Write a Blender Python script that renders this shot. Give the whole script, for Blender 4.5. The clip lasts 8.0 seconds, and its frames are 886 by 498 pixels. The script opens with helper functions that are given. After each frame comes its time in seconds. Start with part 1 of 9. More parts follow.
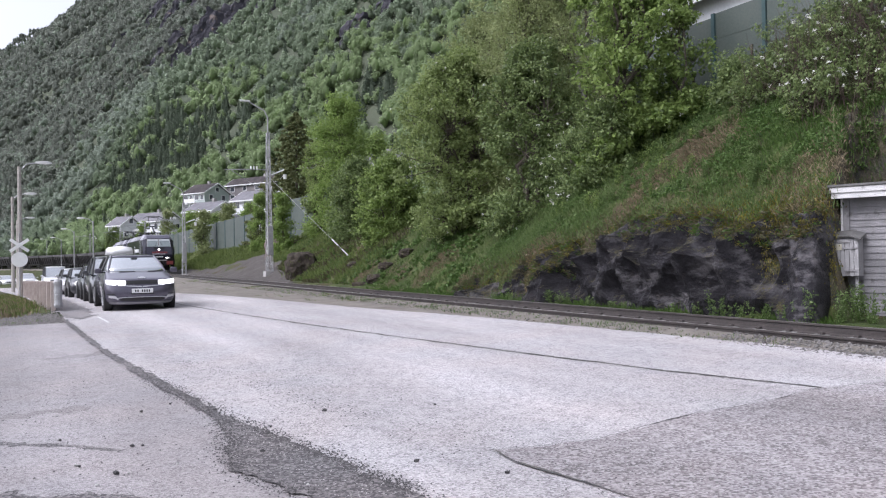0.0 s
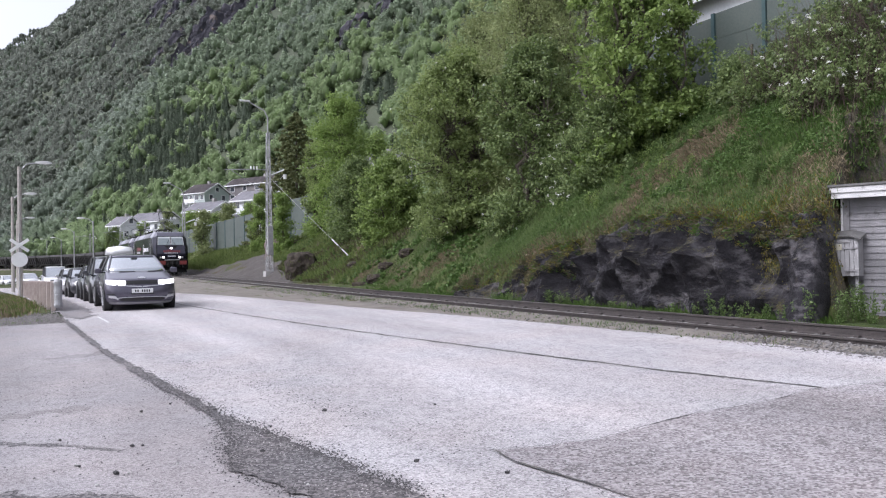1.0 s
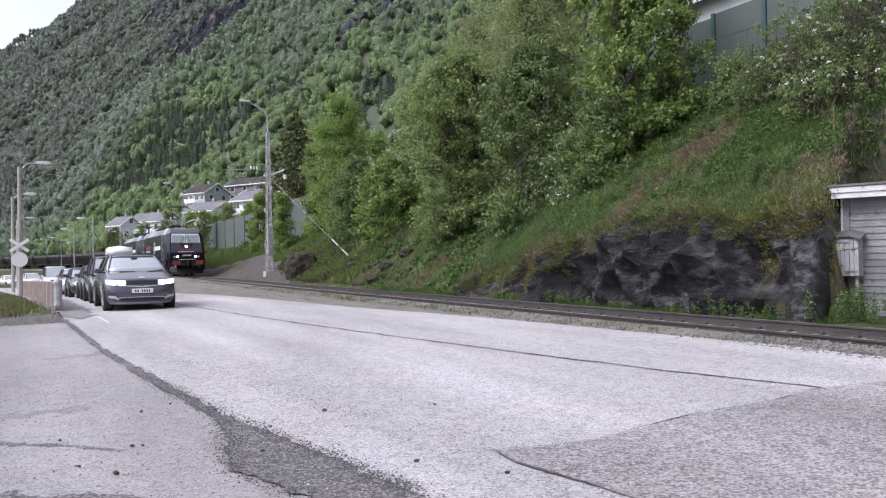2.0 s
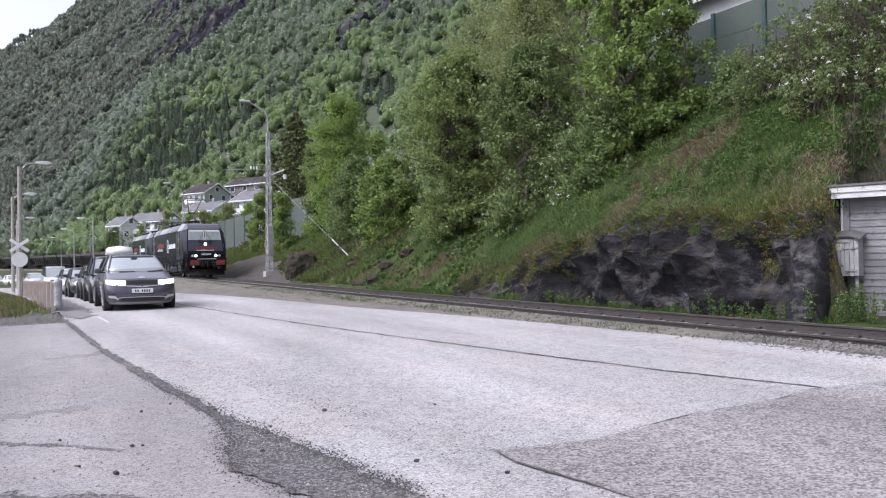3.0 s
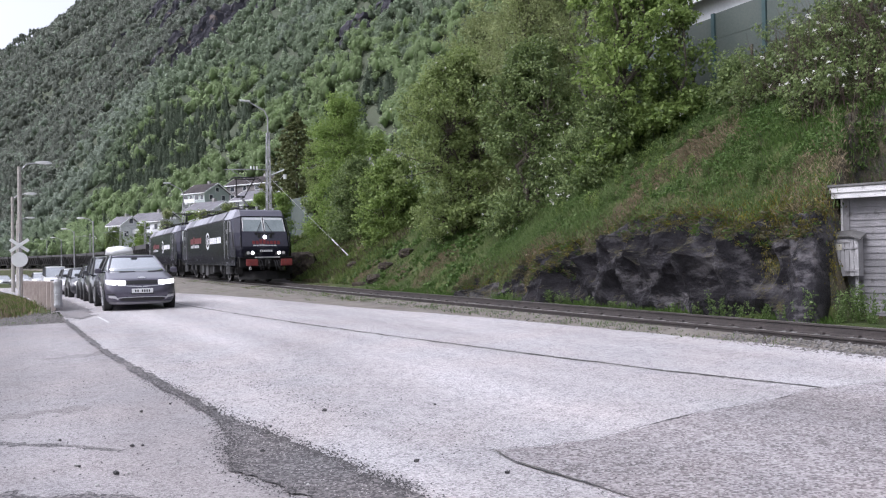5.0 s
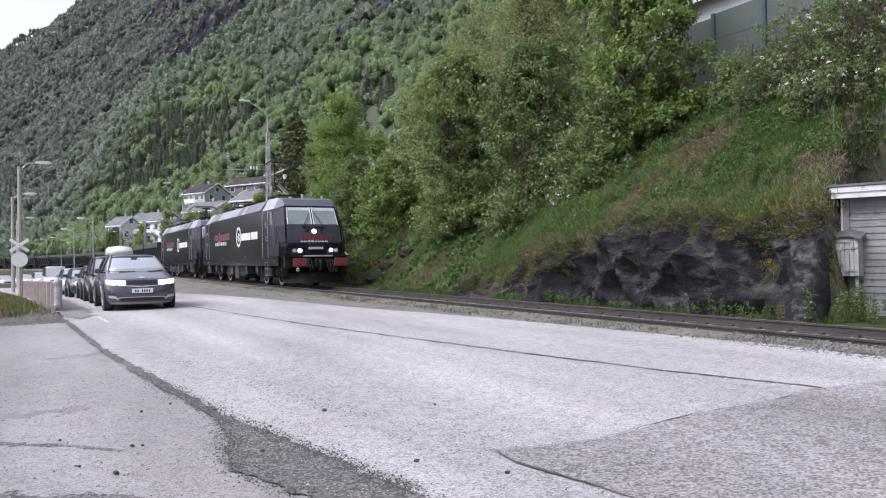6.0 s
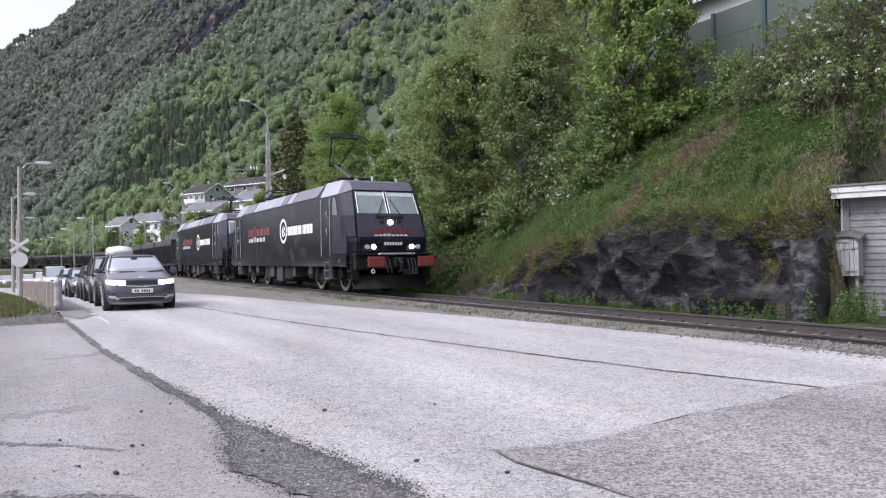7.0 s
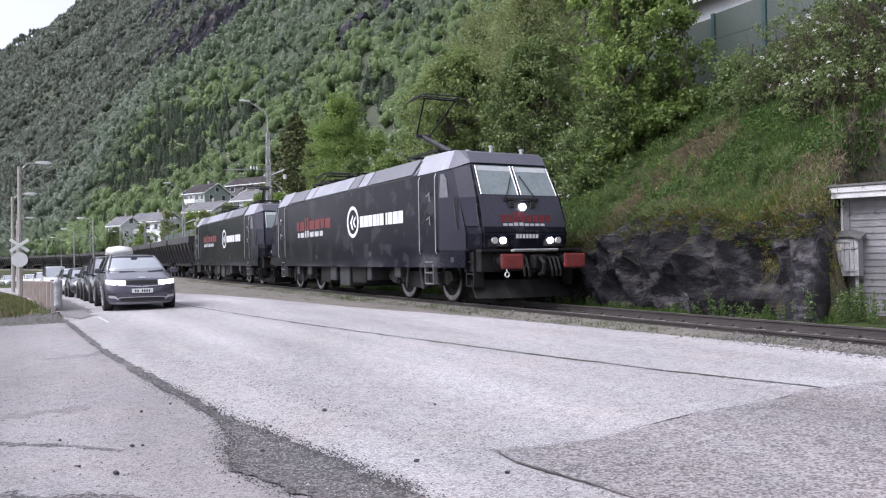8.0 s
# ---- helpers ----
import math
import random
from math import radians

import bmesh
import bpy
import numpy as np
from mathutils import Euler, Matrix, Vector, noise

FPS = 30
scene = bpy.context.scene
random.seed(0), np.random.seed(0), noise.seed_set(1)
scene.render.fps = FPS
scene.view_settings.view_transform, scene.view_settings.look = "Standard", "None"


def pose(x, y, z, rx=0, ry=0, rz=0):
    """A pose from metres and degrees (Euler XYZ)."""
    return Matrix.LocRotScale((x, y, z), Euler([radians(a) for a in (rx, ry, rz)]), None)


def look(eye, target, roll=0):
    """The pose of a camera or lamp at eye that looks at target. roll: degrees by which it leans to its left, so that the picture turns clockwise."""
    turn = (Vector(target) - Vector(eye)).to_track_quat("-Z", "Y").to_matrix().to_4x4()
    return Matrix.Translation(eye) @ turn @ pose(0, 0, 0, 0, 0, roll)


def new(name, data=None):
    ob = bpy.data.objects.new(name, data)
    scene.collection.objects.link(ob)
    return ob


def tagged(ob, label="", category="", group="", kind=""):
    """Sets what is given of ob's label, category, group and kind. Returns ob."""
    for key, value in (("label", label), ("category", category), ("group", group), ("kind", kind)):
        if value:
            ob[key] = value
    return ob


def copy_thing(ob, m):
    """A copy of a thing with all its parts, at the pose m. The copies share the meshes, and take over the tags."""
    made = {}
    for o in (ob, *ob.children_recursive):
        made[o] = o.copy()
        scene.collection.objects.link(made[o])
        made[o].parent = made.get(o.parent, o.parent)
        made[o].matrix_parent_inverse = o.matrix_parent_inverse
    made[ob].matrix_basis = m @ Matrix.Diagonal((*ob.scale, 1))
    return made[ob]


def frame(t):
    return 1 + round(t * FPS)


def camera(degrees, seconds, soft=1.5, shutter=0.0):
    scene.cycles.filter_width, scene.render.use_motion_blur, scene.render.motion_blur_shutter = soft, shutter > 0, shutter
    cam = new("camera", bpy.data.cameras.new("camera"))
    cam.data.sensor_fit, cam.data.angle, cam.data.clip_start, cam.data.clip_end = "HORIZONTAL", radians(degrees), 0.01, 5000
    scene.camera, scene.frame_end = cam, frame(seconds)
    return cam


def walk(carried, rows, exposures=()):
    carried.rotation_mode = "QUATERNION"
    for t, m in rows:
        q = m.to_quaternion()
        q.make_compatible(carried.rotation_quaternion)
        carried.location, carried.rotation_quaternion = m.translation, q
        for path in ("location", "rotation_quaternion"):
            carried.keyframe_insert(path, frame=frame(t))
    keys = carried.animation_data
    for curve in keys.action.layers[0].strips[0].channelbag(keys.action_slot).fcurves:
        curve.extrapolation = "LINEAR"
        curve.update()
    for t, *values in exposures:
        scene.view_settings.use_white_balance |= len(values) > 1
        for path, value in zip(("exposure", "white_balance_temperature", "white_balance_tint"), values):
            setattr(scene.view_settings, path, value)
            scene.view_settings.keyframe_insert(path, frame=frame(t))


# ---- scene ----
EYE = Vector((0.0, 0.0, 1.1826))
cam = camera(59.86, 8.0, soft=1.2)
VIEW = look(EYE, EYE + Vector((-0.88044, 0.47403, 0.01039)) * 10, -0.93)
walk(cam, [(0.0, VIEW), (8.0, VIEW)], [(0.0, 0.8, 5950, 17), (8.0, 0.8, 5950, 17)])

# ---- daylight: bright overcast, weak wide sun ----
SUN_ELEV, SUN_ROT = radians(48), radians(200)
world = bpy.data.worlds.new("overcast_sky")
scene.world = world
world.use_nodes = True
wn, wl = world.node_tree.nodes, world.node_tree.links
sky = wn.new("ShaderNodeTexSky")
sky.sky_type, sky.sun_disc = "NISHITA", False
sky.sun_elevation, sky.sun_rotation = SUN_ELEV, SUN_ROT
sky.air_density, sky.dust_density, sky.ozone_density = 1.0, 4.0, 1.0
tone = wn.new("ShaderNodeHueSaturation")
tone.inputs["Saturation"].default_value = 0.2
wl.new(sky.outputs[0], tone.inputs["Color"])
wl.new(tone.outputs[0], wn["Background"].inputs[0])
wn["Background"].inputs[1].default_value = 0.14

sun = new("sun", bpy.data.lights.new("sun", "SUN"))
sun.data.energy, sun.data.angle, sun.data.color = 1.1, radians(25), (1.0, 0.96, 0.9)
sun.matrix_world = look((0, 0, 50), Vector((0, 0, 50)) - Vector((-math.sin(SUN_ROT) * math.cos(SUN_ELEV), math.cos(SUN_ROT) * math.cos(SUN_ELEV), math.sin(SUN_ELEV))))


# ---- materials ----
def shader(name):
    m = bpy.data.materials.new(name)
    m.use_nodes = True
    return m, m.node_tree.nodes, m.node_tree.links, m.node_tree.nodes["Principled BSDF"]


def surface(name, a, b, scale=3.0, rough=0.7, bump=0.2, fine=30.0, metal=0.0, spot=None, spot_at=0.62, vary=0.0, coat=0.0, dist=0.02, spec=0.5):
    """Two colours mixed by coarse and fine noise, an optional third in spots, relief from the fine noise."""
    m, n, l, p = shader(name)
    tc = n.new("ShaderNodeTexCoord")
    n1, n2 = n.new("ShaderNodeTexNoise"), n.new("ShaderNodeTexNoise")
    n1.inputs["Scale"].default_value, n1.inputs["Detail"].default_value = scale, 6
    n2.inputs["Scale"].default_value, n2.inputs["Detail"].default_value = fine, 4
    for q in (n1, n2):
        l.new(tc.outputs["Object"], q.inputs["Vector"])
    add = n.new("ShaderNodeMath")
    add.operation = "ADD"
    l.new(n1.outputs["Fac"], add.inputs[0])
    l.new(n2.outputs["Fac"], add.inputs[1])
    ramp = n.new("ShaderNodeMapRange")
    ramp.inputs["From Min"].default_value, ramp.inputs["From Max"].default_value = 0.75, 1.25
    l.new(add.outputs[0], ramp.inputs["Value"])
    mix = n.new("ShaderNodeMix")
    mix.data_type = "RGBA"
    mix.inputs["A"].default_value, mix.inputs["B"].default_value = (*a, 1), (*b, 1)
    l.new(ramp.outputs[0], mix.inputs["Factor"])
    out = mix.outputs["Result"]
    if spot:
        n3 = n.new("ShaderNodeTexNoise")
        n3.inputs["Scale"].default_value, n3.inputs["Detail"].default_value = scale * 2.3, 8
        n3.inputs["Roughness"].default_value = 0.65
        l.new(tc.outputs["Object"], n3.inputs["Vector"])
        r3 = n.new("ShaderNodeMapRange")
        r3.inputs["From Min"].default_value, r3.inputs["From Max"].default_value = spot_at - 0.04, spot_at + 0.04
        l.new(n3.outputs["Fac"], r3.inputs["Value"])
        m3 = n.new("ShaderNodeMix")
        m3.data_type = "RGBA"
        m3.inputs["B"].default_value = (*spot, 1)
        l.new(r3.outputs[0], m3.inputs["Factor"])
        l.new(out, m3.inputs["A"])
        out = m3.outputs["Result"]
    if vary:
        oi, hs = n.new("ShaderNodeObjectInfo"), n.new("ShaderNodeHueSaturation")
        vr = n.new("ShaderNodeMapRange")
        vr.inputs["To Min"].default_value, vr.inputs["To Max"].default_value = 1 - vary, 1 + vary
        l.new(oi.outputs["Random"], vr.inputs["Value"])
        l.new(vr.outputs[0], hs.inputs["Value"])
        l.new(out, hs.inputs["Color"])
        out = hs.outputs[0]
    l.new(out, p.inputs["Base Color"])
    p.inputs["Roughness"].default_value, p.inputs["Metallic"].default_value = rough, metal
    p.inputs["Coat Weight"].default_value, p.inputs["Coat Roughness"].default_value = coat, 0.06
    p.inputs["Specular IOR Level"].default_value = spec
    if bump:
        bp = n.new("ShaderNodeBump")
        bp.inputs["Strength"].default_value, bp.inputs["Distance"].default_value = bump, dist
        l.new(n2.outputs["Fac"], bp.inputs["Height"])
        l.new(bp.outputs[0], p.inputs["Normal"])
    return m


def leafy(name, a, b, through_light=0.35, rough=0.55, grain=1.6):
    """Leaves: each leaf its own tint between a and b, light passing through."""
    m, n, l, p = shader(name)
    geo = n.new("ShaderNodeNewGeometry")
    tc, nz = n.new("ShaderNodeTexCoord"), n.new("ShaderNodeTexNoise")
    nz.inputs["Scale"].default_value, nz.inputs["Detail"].default_value = grain, 3
    l.new(tc.outputs["Object"], nz.inputs["Vector"])
    add = n.new("ShaderNodeMath")
    add.operation = "ADD"
    l.new(geo.outputs["Random Per Island"], add.inputs[0])
    l.new(nz.outputs["Fac"], add.inputs[1])
    mr = n.new("ShaderNodeMapRange")
    mr.inputs["From Min"].default_value, mr.inputs["From Max"].default_value = 0.3, 1.35
    l.new(add.outputs[0], mr.inputs["Value"])
    mix = n.new("ShaderNodeMix")
    mix.data_type = "RGBA"
    mix.inputs["A"].default_value, mix.inputs["B"].default_value = (*a, 1), (*b, 1)
    l.new(mr.outputs[0], mix.inputs["Factor"])
    l.new(mix.outputs["Result"], p.inputs["Base Color"])
    p.inputs["Roughness"].default_value = rough
    p.inputs["Specular IOR Level"].default_value = 0.3
    tr, ms = n.new("ShaderNodeBsdfTranslucent"), n.new("ShaderNodeMixShader")
    l.new(mix.outputs["Result"], tr.inputs["Color"])
    ms.inputs[0].default_value = through_light
    l.new(p.outputs[0], ms.inputs[1])
    l.new(tr.outputs[0], ms.inputs[2])
    l.new(ms.outputs[0], n["Material Output"].inputs[0])
    return m


def glow(name, colour, strength):
    m, n, l, p = shader(name)
    p.inputs["Base Color"].default_value = (*colour, 1)
    p.inputs["Emission Color"].default_value = (*colour, 1)
    p.inputs["Emission Strength"].default_value = strength
    return m


# ---- geometry helpers ----
def part(name, bm, material, parent=None, label="", smooth=False):
    me = bpy.data.meshes.new(name)
    bm.normal_update()
    bm.to_mesh(me)
    bm.free()
    me.materials.append(material)
    if smooth:
        for f in me.polygons:
            f.use_smooth = True
    ob = new(name, me)
    ob.parent = parent
    if label:
        tagged(ob, label)
    return ob


def raw(name, verts, faces, material, parent=None, smooth=False):
    me = bpy.data.meshes.new(name)
    me.from_pydata(verts, [], faces)
    me.materials.append(material)
    if smooth:
        me.polygons.foreach_set("use_smooth", [True] * len(me.polygons))
    me.update()
    ob = new(name, me)
    ob.parent = parent
    return ob


def triangles(name, v, f, material, parent=None):
    """A mesh straight from arrays: v (n, 3), f (m, k) with the same k for every face."""
    v, f = np.asarray(v, np.float32), np.asarray(f, np.int32)
    me = bpy.data.meshes.new(name)
    me.vertices.add(len(v))
    me.vertices.foreach_set("co", v.ravel())
    me.loops.add(f.size)
    me.loops.foreach_set("vertex_index", f.ravel())
    me.polygons.add(len(f))
    k = f.shape[1]
    me.polygons.foreach_set("loop_start", np.arange(len(f), dtype=np.int32) * k)
    me.update(calc_edges=True)
    me.validate()
    me.materials.append(material)
    ob = new(name, me)
    ob.parent = parent
    return ob


def empty(name, m=None, parent=None):
    ob = new(name)
    ob.empty_display_size = 0.2
    ob.parent = parent
    if m is not None:
        ob.matrix_basis = m
    return ob


def box(bm, x0, x1, y0, y1, z0, z1, bevel=0.0):
    vs = [bm.verts.new((x, y, z)) for x in (x0, x1) for y in (y0, y1) for z in (z0, z1)]
    fs = [bm.faces.new([vs[i] for i in q]) for q in ((0, 1, 3, 2), (4, 6, 7, 5), (0, 4, 5, 1), (2, 3, 7, 6), (0, 2, 6, 4), (1, 5, 7, 3))]
    if bevel:
        es = {e for f in fs for e in f.edges}
        bmesh.ops.bevel(bm, geom=list(es), offset=bevel, segments=2, profile=0.6, affect="EDGES")
    return bm


def boxed(*a, bevel=0.0):
    return box(bmesh.new(), *a, bevel=bevel)


def tube(bm, pts, radii, seg=8, cap=True):
    """A round bar through pts; radii: one number or one for each point."""
    pts = [Vector(p) for p in pts]
    if not hasattr(radii, "__len__"):
        radii = [radii] * len(pts)
    rings, side = [], None
    for i, p in enumerate(pts):
        d = (pts[min(i + 1, len(pts) - 1)] - pts[max(i - 1, 0)]).normalized()
        if side is None:
            side = d.cross(Vector((0.31, 0.2, 0.93)) if abs(d.z) < 0.8 else Vector((1, 0.2, 0))).normalized()
        side = (side - d * side.dot(d)).normalized()
        up = d.cross(side)
        rings.append([bm.verts.new(p + (side * math.cos(2 * math.pi * k / seg) + up * math.sin(2 * math.pi * k / seg)) * radii[i]) for k in range(seg)])
    for a, b in zip(rings, rings[1:]):
        for k in range(seg):
            bm.faces.new((a[k], a[(k + 1) % seg], b[(k + 1) % seg], b[k]))
    if cap:
        bm.faces.new(rings[0][::-1])
        bm.faces.new(rings[-1])
    return bm


def disc(bm, c, axis, r, depth, seg=24, r2=None):
    """A short cylinder centred on c along the axis."""
    a = Vector(axis).normalized()
    c = Vector(c)
    return tube(bm, [c - a * depth / 2, c + a * depth / 2], [r, r if r2 is None else r2], seg)


def prism(bm, pts, z0, z1):
    """An upright prism over a plan outline."""
    lo, hi = [bm.verts.new((x, y, z0)) for x, y in pts], [bm.verts.new((x, y, z1)) for x, y in pts]
    bm.faces.new(lo[::-1])
    bm.faces.new(hi)
    for i in range(len(pts)):
        j = (i + 1) % len(pts)
        bm.faces.new((lo[i], lo[j], hi[j], hi[i]))
    return bm


def rings_loft(bm, rings, close=True, caps=True):
    rs = [[bm.verts.new(p) for p in r] for r in rings]
    n = len(rings[0])
    for a, b in zip(rs, rs[1:]):
        for k in range(n if close else n - 1):
            bm.faces.new((a[k], a[(k + 1) % n], b[(k + 1) % n], b[k]))
    if caps:
        bm.faces.new(rs[0][::-1])
        bm.faces.new(rs[-1])
    return bm


def asphalt(name, binder, stone_a, stone_b, wear=0.5, grain=95.0, cover=0.5):
    """Asphalt: single chippings of differing tone in a darker binder, worn in long patches."""
    m, n, l, p = shader(name)
    tc = n.new("ShaderNodeTexCoord")
    vo = n.new("ShaderNodeTexVoronoi")
    vo.inputs["Scale"].default_value = grain
    l.new(tc.outputs["Object"], vo.inputs["Vector"])
    sep = n.new("ShaderNodeSeparateColor")
    l.new(vo.outputs["Color"], sep.inputs[0])
    big, mid = n.new("ShaderNodeTexNoise"), n.new("ShaderNodeTexNoise")
    big.inputs["Scale"].default_value, big.inputs["Detail"].default_value = 0.45, 7
    mid.inputs["Scale"].default_value, mid.inputs["Detail"].default_value = 7.0, 5
    mp = n.new("ShaderNodeMapping")
    mp.inputs["Scale"].default_value = (0.35, 1.3, 1)
    l.new(tc.outputs["Object"], mp.inputs["Vector"])
    l.new(mp.outputs[0], big.inputs["Vector"])
    l.new(tc.outputs["Object"], mid.inputs["Vector"])
    st = n.new("ShaderNodeMix")
    st.data_type = "RGBA"
    st.inputs["A"].default_value, st.inputs["B"].default_value = (*stone_a, 1), (*stone_b, 1)
    l.new(sep.outputs[0], st.inputs["Factor"])
    add = n.new("ShaderNodeMath")
    add.operation = "ADD"
    l.new(sep.outputs[1], add.inputs[0])
    l.new(mid.outputs["Fac"], add.inputs[1])
    mr = n.new("ShaderNodeMapRange")
    mr.inputs["From Min"].default_value, mr.inputs["From Max"].default_value = cover + 0.22, cover + 0.42
    l.new(add.outputs[0], mr.inputs["Value"])
    mx = n.new("ShaderNodeMix")
    mx.data_type = "RGBA"
    mx.inputs["A"].default_value = (*binder, 1)
    l.new(mr.outputs[0], mx.inputs["Factor"])
    l.new(st.outputs["Result"], mx.inputs["B"])
    hs, br = n.new("ShaderNodeHueSaturation"), n.new("ShaderNodeMapRange")
    br.inputs["From Min"].default_value, br.inputs["From Max"].default_value = 0.3, 0.7
    br.inputs["To Min"].default_value, br.inputs["To Max"].default_value = 1 - wear * 0.3, 1 + wear * 0.3
    l.new(big.outputs["Fac"], br.inputs["Value"])
    l.new(br.outputs[0], hs.inputs["Value"])
    l.new(mx.outputs["Result"], hs.inputs["Color"])
    # wheel-worn lanes along the road and a warm dust tint in patches
    lane, lm = n.new("ShaderNodeTexNoise"), n.new("ShaderNodeMapping")
    lane.inputs["Scale"].default_value, lane.inputs["Detail"].default_value = 1.0, 4
    lm.inputs["Scale"].default_value = (0.06, 0.9, 1)
    lm.inputs["Rotation"].default_value = (0, 0, -0.07)
    l.new(tc.outputs["Object"], lm.inputs["Vector"])
    l.new(lm.outputs[0], lane.inputs["Vector"])
    dust = n.new("ShaderNodeTexNoise")
    dust.inputs["Scale"].default_value, dust.inputs["Detail"].default_value = 0.8, 5
    l.new(tc.outputs["Object"], dust.inputs["Vector"])
    dr, tint, mul, lr, hs2 = n.new("ShaderNodeMapRange"), n.new("ShaderNodeMix"), n.new("ShaderNodeMix"), n.new("ShaderNodeMapRange"), n.new("ShaderNodeHueSaturation")
    dr.inputs["From Min"].default_value, dr.inputs["From Max"].default_value = 0.38, 0.66
    l.new(dust.outputs["Fac"], dr.inputs["Value"])
    tint.data_type, mul.data_type, mul.blend_type = "RGBA", "RGBA", "MULTIPLY"
    tint.inputs["A"].default_value, tint.inputs["B"].default_value = (1.01, 0.998, 1.0, 1), (1.04, 0.99, 0.97, 1)
    l.new(dr.outputs[0], tint.inputs["Factor"])
    mul.inputs["Factor"].default_value = 1.0
    l.new(hs.outputs[0], mul.inputs["A"])
    l.new(tint.outputs["Result"], mul.inputs["B"])
    lr.inputs["From Min"].default_value, lr.inputs["From Max"].default_value = 0.32, 0.68
    lr.inputs["To Min"].default_value, lr.inputs["To Max"].default_value = 0.88, 1.1
    l.new(lane.outputs["Fac"], lr.inputs["Value"])
    l.new(lr.outputs[0], hs2.inputs["Value"])
    l.new(mul.outputs["Result"], hs2.inputs["Color"])
    l.new(hs2.outputs[0], p.inputs["Base Color"])
    p.inputs["Roughness"].default_value, p.inputs["Specular IOR Level"].default_value = 0.9, 0.3
    bp = n.new("ShaderNodeBump")
    bp.inputs["Strength"].default_value, bp.inputs["Distance"].default_value = 0.5, 0.008
    l.new(vo.outputs["Distance"], bp.inputs["Height"])
    l.new(bp.outputs[0], p.inputs["Normal"])
    return m


M_ASPHALT = asphalt("worn_asphalt", (0.22, 0.215, 0.222), (0.31, 0.302, 0.31), (0.52, 0.51, 0.52), 0.6, 75, 0.42)
M_ASPHALT_OLD = asphalt("old_grey_asphalt", (0.17, 0.165, 0.17), (0.235, 0.226, 0.234), (0.34, 0.33, 0.338), 0.7, 80, 0.45)
M_ASPHALT_PATCH = asphalt("patched_asphalt", (0.145, 0.134, 0.139), (0.22, 0.205, 0.211), (0.42, 0.405, 0.41), 0.75, 62, 0.5)
M_ASPHALT_STAIN = asphalt("stained_asphalt", (0.13, 0.126, 0.13), (0.175, 0.168, 0.172), (0.27, 0.262, 0.265), 0.9, 70, 0.5)
M_ASPHALT_DARK = asphalt("dark_loose_asphalt", (0.066, 0.064, 0.067), (0.104, 0.1, 0.104), (0.22, 0.213, 0.217), 0.9, 60, 0.6)
M_CRACK = surface("crack_filler", (0.05, 0.05, 0.052), (0.12, 0.11, 0.1), 6, 0.95, 0.5, 60)
M_GRAVEL = surface("weedy_gravel", (0.125, 0.112, 0.096), (0.24, 0.218, 0.19), 1.5, 0.95, 0.9, 35, spot=(0.07, 0.078, 0.032), spot_at=0.64, dist=0.04)
M_GRAVEL_PALE = surface("brown_grey_gravel", (0.042, 0.036, 0.033), (0.08, 0.07, 0.065), 1.5, 0.95, 0.8, 25, spot=(0.07, 0.09, 0.03), spot_at=0.66, dist=0.04)
M_RUBBLE = surface("dark_crushed_gravel", (0.085, 0.078, 0.074), (0.19, 0.178, 0.17), 2.5, 0.95, 1.0, 22, spot=(0.2, 0.19, 0.18), spot_at=0.62, dist=0.05)


